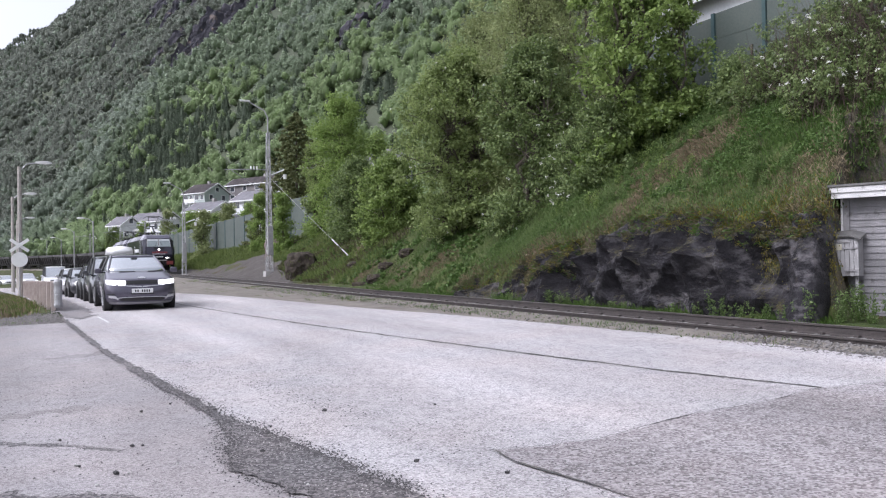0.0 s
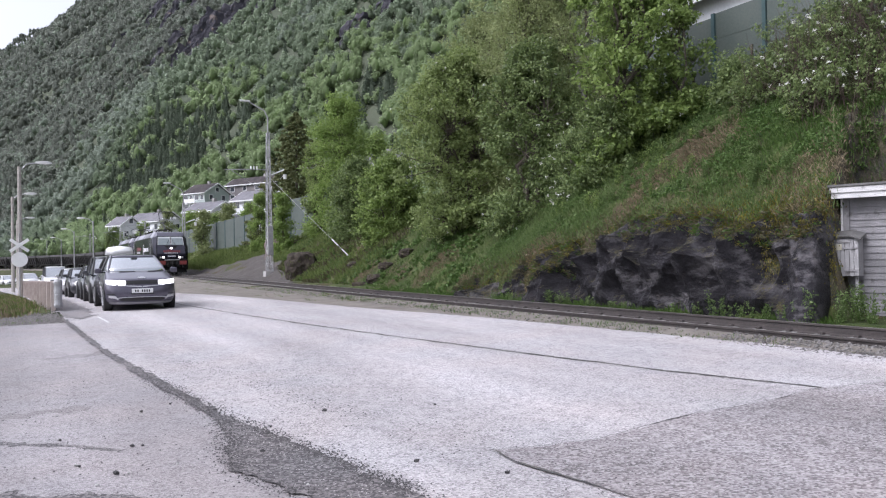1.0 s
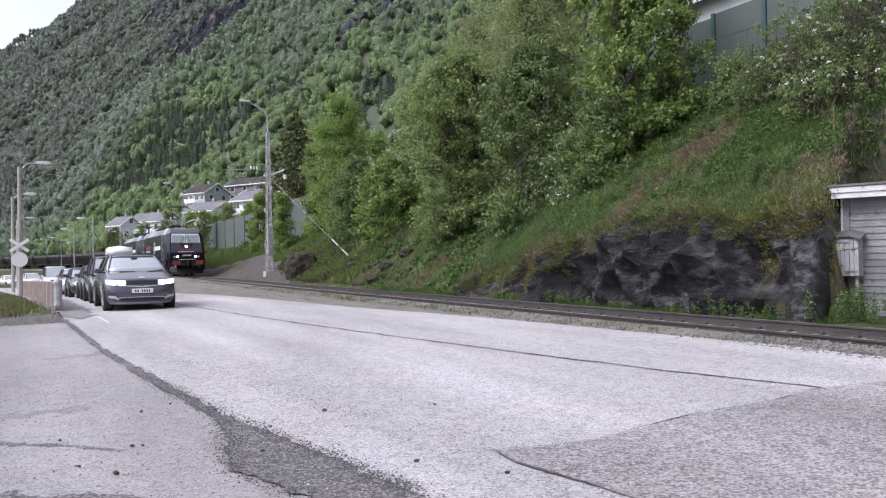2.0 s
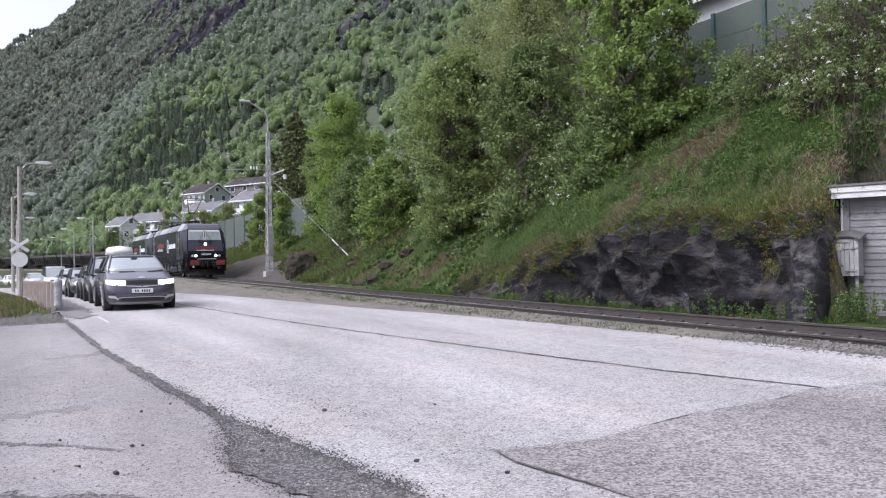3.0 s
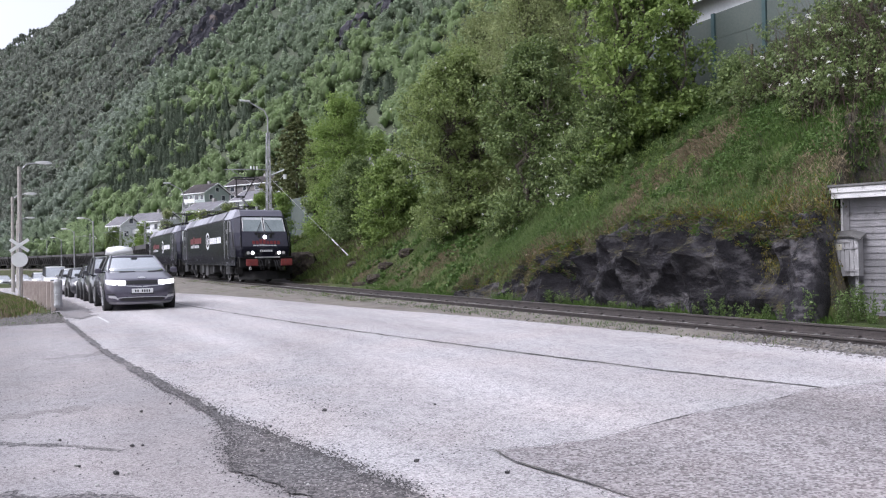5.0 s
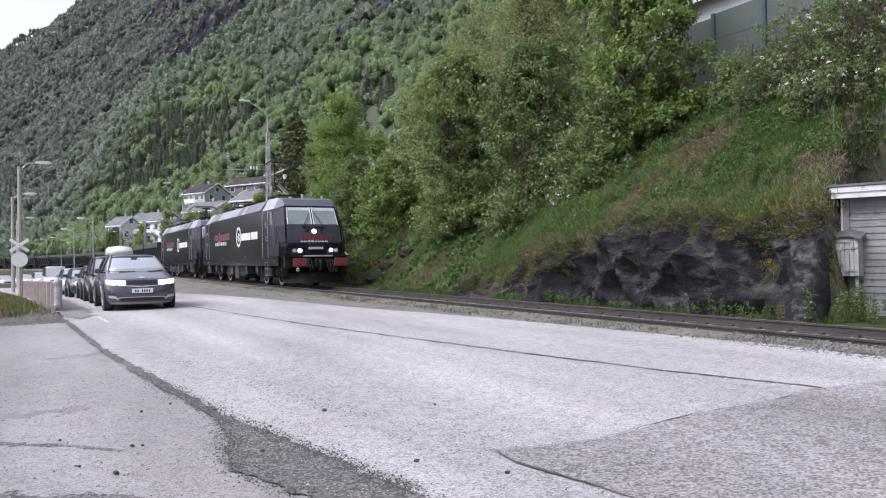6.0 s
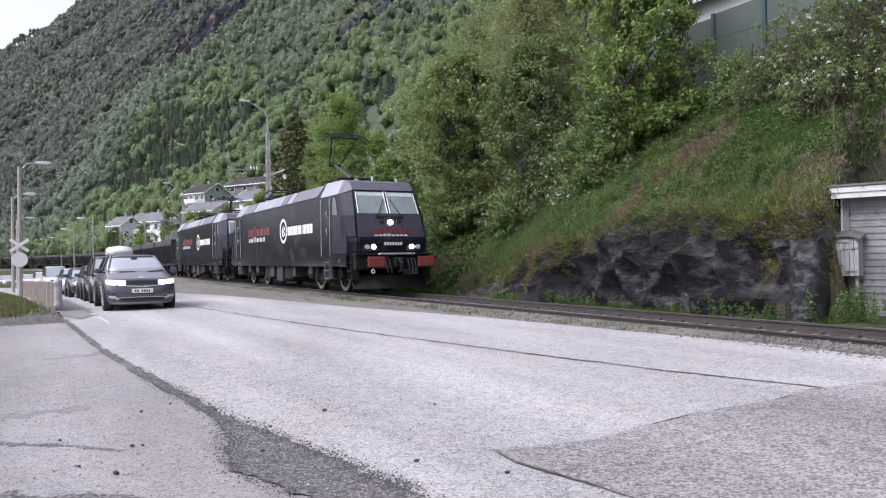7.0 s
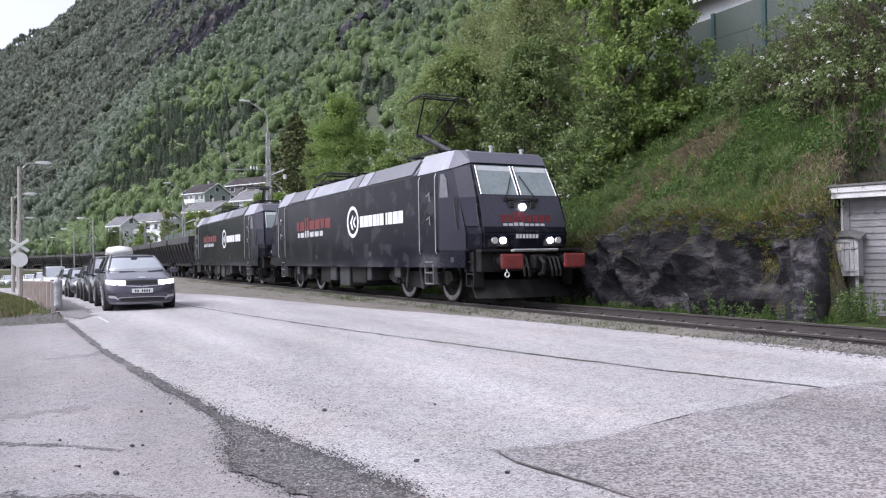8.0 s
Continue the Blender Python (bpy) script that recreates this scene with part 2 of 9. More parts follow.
def schist():
    """Dark foliated rock: slanting layers, pale quartz streaks, brown and mossy dirt on ledges."""
    m, n, l, p = shader("dark_schist")
    tc, geo = n.new("ShaderNodeTexCoord"), n.new("ShaderNodeNewGeometry")
    mp = n.new("ShaderNodeMapping")
    mp.inputs["Rotation"].default_value, mp.inputs["Scale"].default_value = (0.2, 0.6, 0.1), (0.8, 1.0, 1.7)
    l.new(tc.outputs["Object"], mp.inputs["Vector"])

    def nz(scale, detail, rough, src):
        q = n.new("ShaderNodeTexNoise")
        q.inputs["Scale"].default_value, q.inputs["Detail"].default_value, q.inputs["Roughness"].default_value = scale, detail, rough
        l.new(src, q.inputs["Vector"])
        return q.outputs["Fac"]

    def step(v, a, b):
        q = n.new("ShaderNodeMapRange")
        q.inputs["From Min"].default_value, q.inputs["From Max"].default_value = a, b
        l.new(v, q.inputs["Value"])
        return q.outputs[0]

    def blend(f, a, b):
        q = n.new("ShaderNodeMix")
        q.data_type = "RGBA"
        l.new(f, q.inputs["Factor"])
        for k, v in (("A", a), ("B", b)):
            if isinstance(v, tuple):
                q.inputs[k].default_value = (*v, 1)
            else:
                l.new(v, q.inputs[k])
        return q.outputs["Result"]

    def times(a, b):
        q = n.new("ShaderNodeMath")
        q.operation = "MULTIPLY"
        l.new(a, q.inputs[0])
        l.new(b, q.inputs[1])
        return q.outputs[0]
    layers, grit, patch = nz(3.2, 9, 0.68, mp.outputs[0]), nz(22, 6, 0.65, tc.outputs["Object"]), nz(0.55, 4, 0.5, tc.outputs["Object"])
    col = blend(step(layers, 0.38, 0.64), (0.006, 0.005, 0.0075), (0.028, 0.026, 0.031))
    pale = times(step(nz(1.6, 8, 0.7, mp.outputs[0]), 0.5, 0.62), step(patch, 0.47, 0.6))
    col = blend(pale, col, (0.13, 0.122, 0.128))
    rust = times(step(nz(2.4, 7, 0.7, tc.outputs["Object"]), 0.58, 0.7), step(grit, 0.35, 0.6))
    col = blend(rust, col, (0.05, 0.036, 0.024))
    sep = n.new("ShaderNodeSeparateXYZ")
    l.new(geo.outputs["True Normal"], sep.inputs[0])
    ledge = times(step(sep.outputs["Z"], 0.62, 0.85), step(grit, 0.45, 0.58))
    col = blend(ledge, col, (0.075, 0.066, 0.02))
    l.new(col, p.inputs["Base Color"])
    p.inputs["Roughness"].default_value, p.inputs["Specular IOR Level"].default_value = 0.62, 0.3
    add = n.new("ShaderNodeMath")
    add.operation = "ADD"
    l.new(layers, add.inputs[0])
    l.new(grit, add.inputs[1])
    bp = n.new("ShaderNodeBump")
    bp.inputs["Strength"].default_value, bp.inputs["Distance"].default_value = 0.9, 0.07
    l.new(add.outputs[0], bp.inputs["Height"])
    l.new(bp.outputs[0], p.inputs["Normal"])
    return m


M_ROCK = schist()
M_STEEL_RUST = surface("rusty_rail_steel", (0.03, 0.025, 0.024), (0.058, 0.048, 0.045), 3, 0.7, 0.3, 40)
M_STEEL_WORN = surface("polished_rail_steel", (0.22, 0.2, 0.19), (0.3, 0.28, 0.27), 3, 0.35, 0.05, 40, metal=0.8)
M_CONCRETE = surface("weathered_concrete", (0.25, 0.245, 0.235), (0.38, 0.37, 0.36), 2, 0.9, 0.4, 40)


# ---- the lie of the land ----
def smooth01(t):
    t = min(max(t, 0.0), 1.0)
    return t * t * (3 - 2 * t)


def lerp_table(x, table):
    if x <= table[0][0]:
        return table[0][1]
    for (a, va), (b, vb) in zip(table, table[1:]):
        if x <= b:
            return va + (vb - va) * (x - a) / (b - a)
    return table[-1][1]


BANK_TOP = [(-140, 2.2), (-90, 2.5), (-58, 3.6), (-38, 4.7), (-25, 5.8), (-17, 6.8), (-5, 7.2), (20, 7.0), (60, 5.0)]
ROCK_TOP = [(-23.2, 0.0), (-22.3, 0.4), (-21, 0.85), (-19.5, 1.15), (-17.8, 1.35), (-16.3, 1.6), (-15.2, 1.85), (-13.2, 2.05), (-11.4, 1.8), (-9.4, 1.9), (-6, 2.2), (6, 2.2), (12, 0.4)]
TRACK_Y = 10.52
CURVE_X, CURVE_R = -118.0, 270.0
SKEW, SKEW_X, SKEW_W = 0.0135, -12.0, 24.0


def straight_y(x):
    """The track's line before the curve: it edges away from the road with distance."""
    d = max(0.0, SKEW_X - x)
    return TRACK_Y + (SKEW * d * d / (2 * SKEW_W) if d < SKEW_W else SKEW * (d - SKEW_W / 2))


def track_point(s):
    """Place and heading of the track's centre line at the distance s along it; nearly straight, then an arc far off."""
    if s >= CURVE_X:
        return Vector((s, straight_y(s), 0)), -SKEW * min(1.0, max(0.0, SKEW_X - s) / SKEW_W)
    a = (CURVE_X - s) / CURVE_R - SKEW
    return Vector((CURVE_X - CURVE_R * (math.sin(a) + math.sin(SKEW)), straight_y(CURVE_X) - CURVE_R * (math.cos(SKEW) - math.cos(a)), 0)), a


def track_y(x):
    if x >= CURVE_X:
        return straight_y(x)
    q = min((CURVE_X - x) / CURVE_R - math.sin(SKEW), 0.95)
    return straight_y(CURVE_X) - CURVE_R * (math.cos(SKEW) - math.sqrt(1 - q * q))


def mountain_z(x, y):
    z = 0.300 * -x + 0.97 * y - 95
    n = noise.noise((x * 0.004, y * 0.004, 0.3)) * 22 + noise.noise((x * 0.012, y * 0.012, 2.3)) * 12 + noise.noise((x * 0.04, y * 0.04, 5.3)) * 4
    k = smooth01(z / 160)
    return min(z + n * k, 540 + 16 * noise.noise((x * 0.003, y * 0.003, 9)))


def road_z(x, y):
    dip = 0.017 * min(max(0.0, -x - 26), 110) * smooth01((track_y(x) - 3.0 - y) / 3.5)
    return -0.2 + 0.012 * min(max(y - 2, -4), 7.0) - dip


def ground_z(x, y):
    """Height of the natural ground."""
    ty = track_y(x)
    v = y - ty
    base = road_z(x, y) - 0.03
    if v < -2.6:
        z = base
    elif v < 1.75:
        z = -0.2
    else:
        top = lerp_table(x, BANK_TOP)
        rock = lerp_table(x, ROCK_TOP)
        foot = -0.2 + smooth01((v - 1.75) / 0.5) * 0.15
        face = rock * smooth01((v - 2.2 - 0.12 * noise.noise((x * 0.8, 0, 3))) / 0.7)
        rise = max(0.0, min(1.0, (v - 2.7) / 6.9))
        z = foot + face + (top - max(rock * 0.85, 0.0)) * (rise ** 0.95)
        z += noise.noise((x * 0.5, y * 0.5, 1)) * 0.25 * smooth01((v - 2.2) / 2) + noise.noise((x * 1.7, y * 1.7, 4)) * 0.1 * smooth01((v - 2.2) / 1)
        # level yard cut into the bank round the shed
        cut = smooth01((x + 0.70 * y + 0.1 - 0.4 * smooth01((v - 2.9) / 1.3)) / 0.35) * smooth01((12 - x) / 4) * (1 - smooth01((v - 4.9) / 1.1))
        if cut > 0:
            z = z * (1 - cut) + cut * -0.08
        if v > 10.5:
            z += min(v - 10.5, 60) * 0.16
    if x < -95:
        far = max(0.0, min(1.0, (-95 - x) / 60))
        z = z * (1 - far) + far * max(z, -0.6)
        if v > 1.75:
            z = max(-0.4, z)
    m = mountain_z(x, y)
    if m > -25:
        k = smooth01((m + 25) / 50)
        z = z * (1 - k) + max(m, z) * k
    return z


def axis(parts):
    out = []
    for a, b, step in parts:
        n = max(1, round((b - a) / step))
        out += [a + (b - a) * i / n for i in range(n)]
    return out + [parts[-1][1]]


def sheet(name, xs, ys, zf, material):
    verts = [(x, y, zf(x, y)) for x in xs for y in ys]
    n = len(ys)
    faces = [(i * n + j, (i + 1) * n + j, (i + 1) * n + j + 1, i * n + j + 1) for i in range(len(xs) - 1) for j in range(n - 1)]
    return raw(name, verts, faces, material, smooth=True)


# the ground as one sheet: soil on the bank, grass in the valley, rock where it is steep
def ground_material():
    m, n, l, p = shader("grassy_ground")
    tc, geo = n.new("ShaderNodeTexCoord"), n.new("ShaderNodeNewGeometry")
    def nz(scale, detail=6, rough=0.55):
        q = n.new("ShaderNodeTexNoise")
        q.inputs["Scale"].default_value, q.inputs["Detail"].default_value, q.inputs["Roughness"].default_value = scale, detail, rough
        l.new(tc.outputs["Object"], q.inputs["Vector"])
        return q.outputs["Fac"]
    def mr(v, a, b):
        q = n.new("ShaderNodeMapRange")
        q.inputs["From Min"].default_value, q.inputs["From Max"].default_value = a, b
        l.new(v, q.inputs["Value"])
        return q.outputs[0]
    def mix(f, a, b):
        q = n.new("ShaderNodeMix")
        q.data_type = "RGBA"
        l.new(f, q.inputs["Factor"])
        for s, v in (("A", a), ("B", b)):
            if isinstance(v, tuple):
                q.inputs[s].default_value = (*v, 1)
            else:
                l.new(v, q.inputs[s])
        return q.outputs["Result"]
    big, mid, fine = nz(0.45), nz(1.3), nz(14)
    place = n.new("ShaderNodeSeparateXYZ")
    l.new(tc.outputs["Object"], place.inputs[0])
    grass = mix(mr(mid, 0.35, 0.65), (0.03, 0.048, 0.012), (0.07, 0.084, 0.027))
    straw = mix(mr(fine, 0.35, 0.65), (0.04, 0.028, 0.016), (0.085, 0.064, 0.036))
    col = mix(mr(big, 0.5, 0.62), grass, straw)
    floor_wood = mix(mr(nz(0.02), 0.4, 0.6), (0.055, 0.068, 0.044), (0.085, 0.098, 0.066))
    col = mix(mr(place.outputs["Z"], 9.0, 16.0), col, floor_wood)
    scree = mix(mr(nz(0.05, 10, 0.7), 0.35, 0.65), (0.09, 0.08, 0.075), (0.17, 0.145, 0.14))
    col = mix(mr(place.outputs["Z"], 330.0, 420.0), col, scree)
    sep = n.new("ShaderNodeSeparateXYZ")
    l.new(geo.outputs["True Normal"], sep.inputs[0])
    steep = mr(sep.outputs["Z"], 0.4, 0.2)
    stone = mix(mr(nz(2.2, 10, 0.65), 0.35, 0.7), (0.03, 0.03, 0.03), (0.10, 0.085, 0.05))
    col = mix(steep, col, stone)
    l.new(col, p.inputs["Base Color"])
    p.inputs["Roughness"].default_value = 0.92
    p.inputs["Specular IOR Level"].default_value = 0.25
    bp = n.new("ShaderNodeBump")
    bp.inputs["Strength"].default_value, bp.inputs["Distance"].default_value = 0.8, 0.08
    l.new(fine, bp.inputs["Height"])
    l.new(bp.outputs[0], p.inputs["Normal"])
    return m


M_GROUND = ground_material()
gx = axis([(-3000, -1000, 200), (-1000, -300, 50), (-300, -120, 12), (-120, -60, 3), (-60, -26, 1.0), (-26, 2, 0.3), (2, 30, 2), (30, 400, 60), (400, 3000, 400)])
gy = axis([(-3000, -400, 300), (-400, -60, 40), (-60, -6, 6), (-6, 8, 2), (8, 11.9, 0.6), (11.9, 15, 0.16), (15, 24, 0.5), (24, 60, 3), (60, 200, 14), (200, 1000, 60), (1000, 3000, 250)])
ground = sheet("ground", gx, gy, ground_z, M_GROUND)
tagged(ground, "grassy soil rising as a bank behind the railway", "ground", kind="structure")


def outcrop():
    """The bare rock face at the foot of the bank: tilted facets with dark clefts."""
    rows = 44
    xs = [-23.0 + i * 0.055 for i in range(260)]
    verts, faces = [], []

    def facet(p, scale, seed):
        """Scooped breaks that meet in sharp ridges."""
        q = Vector((p[0] * scale * 1.15 + p[2] * scale * 0.55, p[1] * scale, p[2] * scale * 0.75 - p[0] * scale * 0.45 + seed))
        dist, pts = noise.voronoi(q)
        best = 9.0
        for d, c in zip(dist, pts):
            tilt = noise.cell_vector(c * 7.31 + Vector((seed, 0.3, 0.7)))
            best = min(best, d * d * 0.9 + (noise.cell(c * 3.77 + Vector((0.1, seed, 0.4))) - 0.5) * 0.35 + tilt.dot(q - c) * 0.35)
        return best / scale

    def spot(x, t):
        v = 1.78 + 1.15 * t ** 1.4
        # the right end follows the cut beside the shed
        u = (x + 23.0) / 14.3
        x = -23.0 + u * (23.0 - 0.69 * (TRACK_Y + v)) + 0.05 * noise.noise((t * 9, u * 30, 7))
        top = lerp_table(x, ROCK_TOP) + 0.12 * noise.noise((x * 1.3, 0, 1)) + 0.05 * noise.noise((x * 5, 0, 1))
        z = -0.25 + (top + 0.3) * min(1.0, t * 1.25) ** 0.85
        y = TRACK_Y + v
        p = (x, y, z)
        d = facet(p, 0.5, 2.0) * 0.7 + facet(p, 1.0, 5.0) * 1.05 + facet(p, 2.4, 9.0) * (0.75 - 0.4 * smooth01((x + 13.0) / 2.0)) + facet(p, 5.5, 3.0) * 0.5 - 0.16
        d *= smooth01((x + 23.0) / 0.9) * (0.35 + 0.65 * math.sin(math.pi * min(1, 0.12 + t * 0.9)))
        d *= 1 - 0.85 * smooth01((u - 0.9) / 0.07)
        y -= 0.08 + d * 1.1
        curl = max(0.0, (u - 0.965) / 0.035) ** 2
        return (x - 0.6 * curl, y + 0.9 * curl, z + d * 0.2 - 0.3 * curl * max(0.0, t - 0.45))

    for x in xs:
        for j in range(rows + 1):
            verts.append(spot(x, j / rows))
    n = rows + 1
    for i in range(len(xs) - 1):
        for j in range(rows):
            faces.append((i * n + j, (i + 1) * n + j, (i + 1) * n + j + 1, i * n + j + 1))
    base = Vector((-15.5, TRACK_Y + 2.0, -0.2))
    top = empty("rock_outcrop", Matrix.Translation(base))
    rng = random.Random(12)
    seeds = [(-22.3 + k * 1.25 + rng.uniform(-0.4, 0.4), 0.4 + (k % 2) * 0.9 + rng.uniform(-0.2, 0.3)) for k in range(12)]
    groups = {k: [] for k in range(12)}
    for f in faces:
        x, z = sum(verts[i][0] for i in f) / 4, sum(verts[i][2] for i in f) / 4
        x, z = x + 0.35 * noise.noise((x * 1.7, z * 1.7, 2)), z + 0.25 * noise.noise((x * 1.7, z * 1.7, 9))
        groups[min(range(12), key=lambda k: (x - seeds[k][0] + 0.35 * (z - seeds[k][1])) ** 2 + (z - seeds[k][1]) ** 2)].append(f)
    for k in range(12):
        if not groups[k]:
            continue
        used = sorted({i for f in groups[k] for i in f})
        at = {i: j for j, i in enumerate(used)}
        raw("rock_slab", [tuple(Vector(verts[i]) - base) for i in used], [tuple(at[i] for i in f) for f in groups[k]], M_ROCK, top)
    tagged(top, "dark fractured schist outcrop with moss at its top", "rock")
    return spot


rock_spot = outcrop()


# ---- road ----
def ribbon_sheet(name, near, far, lift, material, step=0.5):
    """A sheet between two plan lines given as point lists over the same number of points."""
    verts, faces = [], []
    rows = 10
    for (ax, ay), (bx, by) in zip(near, far):
        for j in range(rows + 1):
            t = j / rows
            x, y = ax + (bx - ax) * t, ay + (by - ay) * t
            verts.append((x, y, road_z(x, y) + lift))
    n = rows + 1
    for i in range(len(near) - 1):
        for j in range(rows):
            faces.append((i * n + j, (i + 1) * n + j, (i + 1) * n + j + 1, i * n + j + 1))
    return raw(name, verts, faces, material)


def road_far(x):
    return lerp_table(x, [(-190, -6.5), (-80, 2.3), (-34.3, 5.94), (-25.1, 7.05), (-18.8, 7.7), (-15.1, 8.33), (-11.5, 8.71), (-8.9, 8.92), (-5.9, 9.3), (60, 9.4)])


def road_near(x):
    return lerp_table(x, [(-190, -13.5), (-80, -2.6), (-50, -0.6), (-26, 0.75), (-20, 0.78), (-13.2, 1.03), (-8.96, 1.3), (-7.1, 1.46), (-5.9, 1.62), (-5.0, 1.8), (-4.0, 1.92), (-3, 2.0), (60, 4.5)])


def wob(x, s, a):
    return noise.noise((x * s, 1.7, 0.2)) * a


rx = axis([(-190, -60, 5), (-60, -26, 1.0), (-26, 2, 0.12), (2, 60, 3)])
road = ribbon_sheet("road", [(x, road_near(x) + wob(x, 3, 0.05)) for x in rx], [(x, road_far(x) + wob(x, 2, 0.06)) for x in rx], 0.012, M_ASPHALT)
tagged(road, "pale worn asphalt road with coarse chippings", "road", kind="structure")
shoulder = ribbon_sheet("shoulder", [(x, road_far(x) - 0.25) for x in rx], [(x, max(road_far(x) + 0.05, track_y(x) - 1.9)) for x in rx], 0.006, M_GRAVEL)
tagged(shoulder, "weedy gravel shoulder between road and railway", "ground", kind="structure")
forecourt = ribbon_sheet("pavement", [(x, -40) for x in rx if x > -20], [(x, road_near(x) + 0.3) for x in rx if x > -20], 0.006, M_ASPHALT_OLD)
rubble = ribbon_sheet("gravel_edge", [(x, -40) for x in rx if -22.6 < x < -19.7], [(x, road_near(x) + 0.1 + 0.25 * noise.noise((x * 1.3, 2, 0))) for x in rx if -22.6 < x < -19.7], 0.004, M_RUBBLE)
tagged(rubble, "dark crushed gravel at the edge of the forecourt", "gravel", kind="structure")
tagged(forecourt, "old grey asphalt forecourt beside the road", "pavement", kind="structure")


def flat_piece(name, pts, lift, material, label, rough=0.04, step=0.12):
    """A thin sheet with a ragged edge, lying on the road."""
    out = []
    for (ax, ay), (bx, by) in zip(pts, pts[1:] + pts[:1]):
        n = max(1, int(math.hypot(bx - ax, by - ay) / step))
        for i in range(n):
            t = i / n
            x, y = ax + (bx - ax) * t, ay + (by - ay) * t
            k = 1 + 0.8 * noise.noise((x * 23, y * 23, 5)) * 2
            out.append((x + noise.noise((x * 5, y * 5, 3)) * rough * k, y + noise.noise((x * 5, y * 5, 8)) * rough + noise.noise((x * 31, y * 31, 2)) * rough * 0.6))
    bm = bmesh.new()
    lo = [bm.verts.new((x, y, road_z(x, y) + lift)) for x, y in out]
    f = bm.faces.new(lo)
    bmesh.ops.triangulate(bm, faces=[f])
    bmesh.ops.recalc_face_normals(bm, faces=bm.faces)
    if bm.faces and sum(q.normal.z for q in bm.faces) < 0:
        bmesh.ops.reverse_faces(bm, faces=bm.faces)
    return tagged(part(name, bm, material), label, "road surface", kind="structure")


def strip(name, pts, width, lift, material, label, rough=0.05):
    """A narrow wandering band along plan points."""
    left, right = [], []
    dense = []
    for (ax, ay), (bx, by) in zip(pts, pts[1:]):
        n = max(1, int(math.hypot(bx - ax, by - ay) / 0.03))
        dense += [(ax + (bx - ax) * i / n, ay + (by - ay) * i / n) for i in range(n)]
    dense.append(pts[-1])
    for i, (x, y) in enumerate(dense):
        a, b = dense[max(i - 1, 0)], dense[min(i + 1, len(dense) - 1)]
        d = Vector((b[0] - a[0], b[1] - a[1])).normalized()
        w = width * max(0.4, 0.6 + 1.1 * noise.noise((x * 2.3, y * 2.3, 1)) + 0.9 * noise.noise((x * 17, y * 17, 4))) / 2
        o = noise.noise((x * 2.5, y * 2.5, 6)) * rough + noise.noise((x * 14, y * 14, 2)) * max(rough * 0.45, 0.014)
        left.append((x - d.y * (w + o), y + d.x * (w + o)))
        right.append((x + d.y * (w - o), y - d.x * (w - o)))
    verts = [(x, y, road_z(x, y) + lift) for x, y in left] + [(x, y, road_z(x, y) + lift) for x, y in right]
    n = len(dense)
    return tagged(raw(name, verts, [(i, i + n, i + n + 1, i + 1) for i in range(n - 1)], material), label, "road surface", kind="structure")


PATCH_EDGE = [(-4.62, 7.41), (-4.79, 6.56), (-4.66, 5.84), (-4.63, 5.29), (-4.66, 4.86), (-4.56, 4.27), (-4.42, 3.65), (-4.47, 3.37), (-4.51, 3.11), (-4.59, 2.86), (-4.31, 2.81), (-4.05, 2.83), (-3.81, 2.87), (-3.55, 2.92), (-3.29, 2.94)]
flat_piece("road_patch", PATCH_EDGE + [(8, 3.6), (8, 9.2), (-4.4, 9.1)], 0.017, M_ASPHALT_PATCH, "purplish-grey asphalt patch with a sealed edge", 0.02)
strip("road_crack", [(-30, 3.8), (-24.26, 4.19), (-19.38, 4.57), (-15.88, 4.93), (-13.0, 5.27), (-11.83, 5.43), (-10.28, 5.67), (-9.0, 5.86), (-7.93, 6.02), (-7.04, 6.17), (-6.3, 6.32), (-5.68, 6.48), (-5.08, 6.61), (-4.8, 6.68)], 0.075, 0.018, M_CRACK, "long dark seam between two asphalt lanes", 0.035)
strip("road_crack", [(-4.45, 8.6)] + PATCH_EDGE + [(-2, 3.1)], 0.016, 0.022, M_CRACK, "dark joint round the asphalt patch", 0.015)
strip("road_crack", [(-4.6, 2.84), (-4.31, 2.81), (-4.1, 2.83), (-3.85, 2.86)], 0.03, 0.024, M_CRACK, "open crack at the corner of the patch", 0.02)
EDGE_UP = [(-21.2, 0.81), (-16.6, 0.95), (-13.2, 1.07), (-10.9, 1.23), (-8.96, 1.36), (-7.97, 1.46), (-7.11, 1.51), (-6.44, 1.6), (-5.91, 1.69), (-5.27, 1.79), (-4.94, 1.87), (-4.51, 1.86), (-4.28, 1.95), (-4.01, 1.97), (-3.2, 2.05)]
EDGE_LO = [(-2.8, 1.6), (-4.29, 1.4), (-4.78, 1.29), (-5.15, 1.15), (-5.6, 1.22), (-5.9, 1.33), (-6.2, 1.35), (-6.64, 1.41), (-7.48, 1.38), (-8.34, 1.28), (-10.29, 1.14), (-12.42, 1.0), (-15.81, 0.87), (-20.2, 0.72)]
flat_piece("worn_edge", EDGE_UP + EDGE_LO, 0.02, M_ASPHALT_DARK, "dark broken asphalt edge with loose grit", 0.06, 0.035)
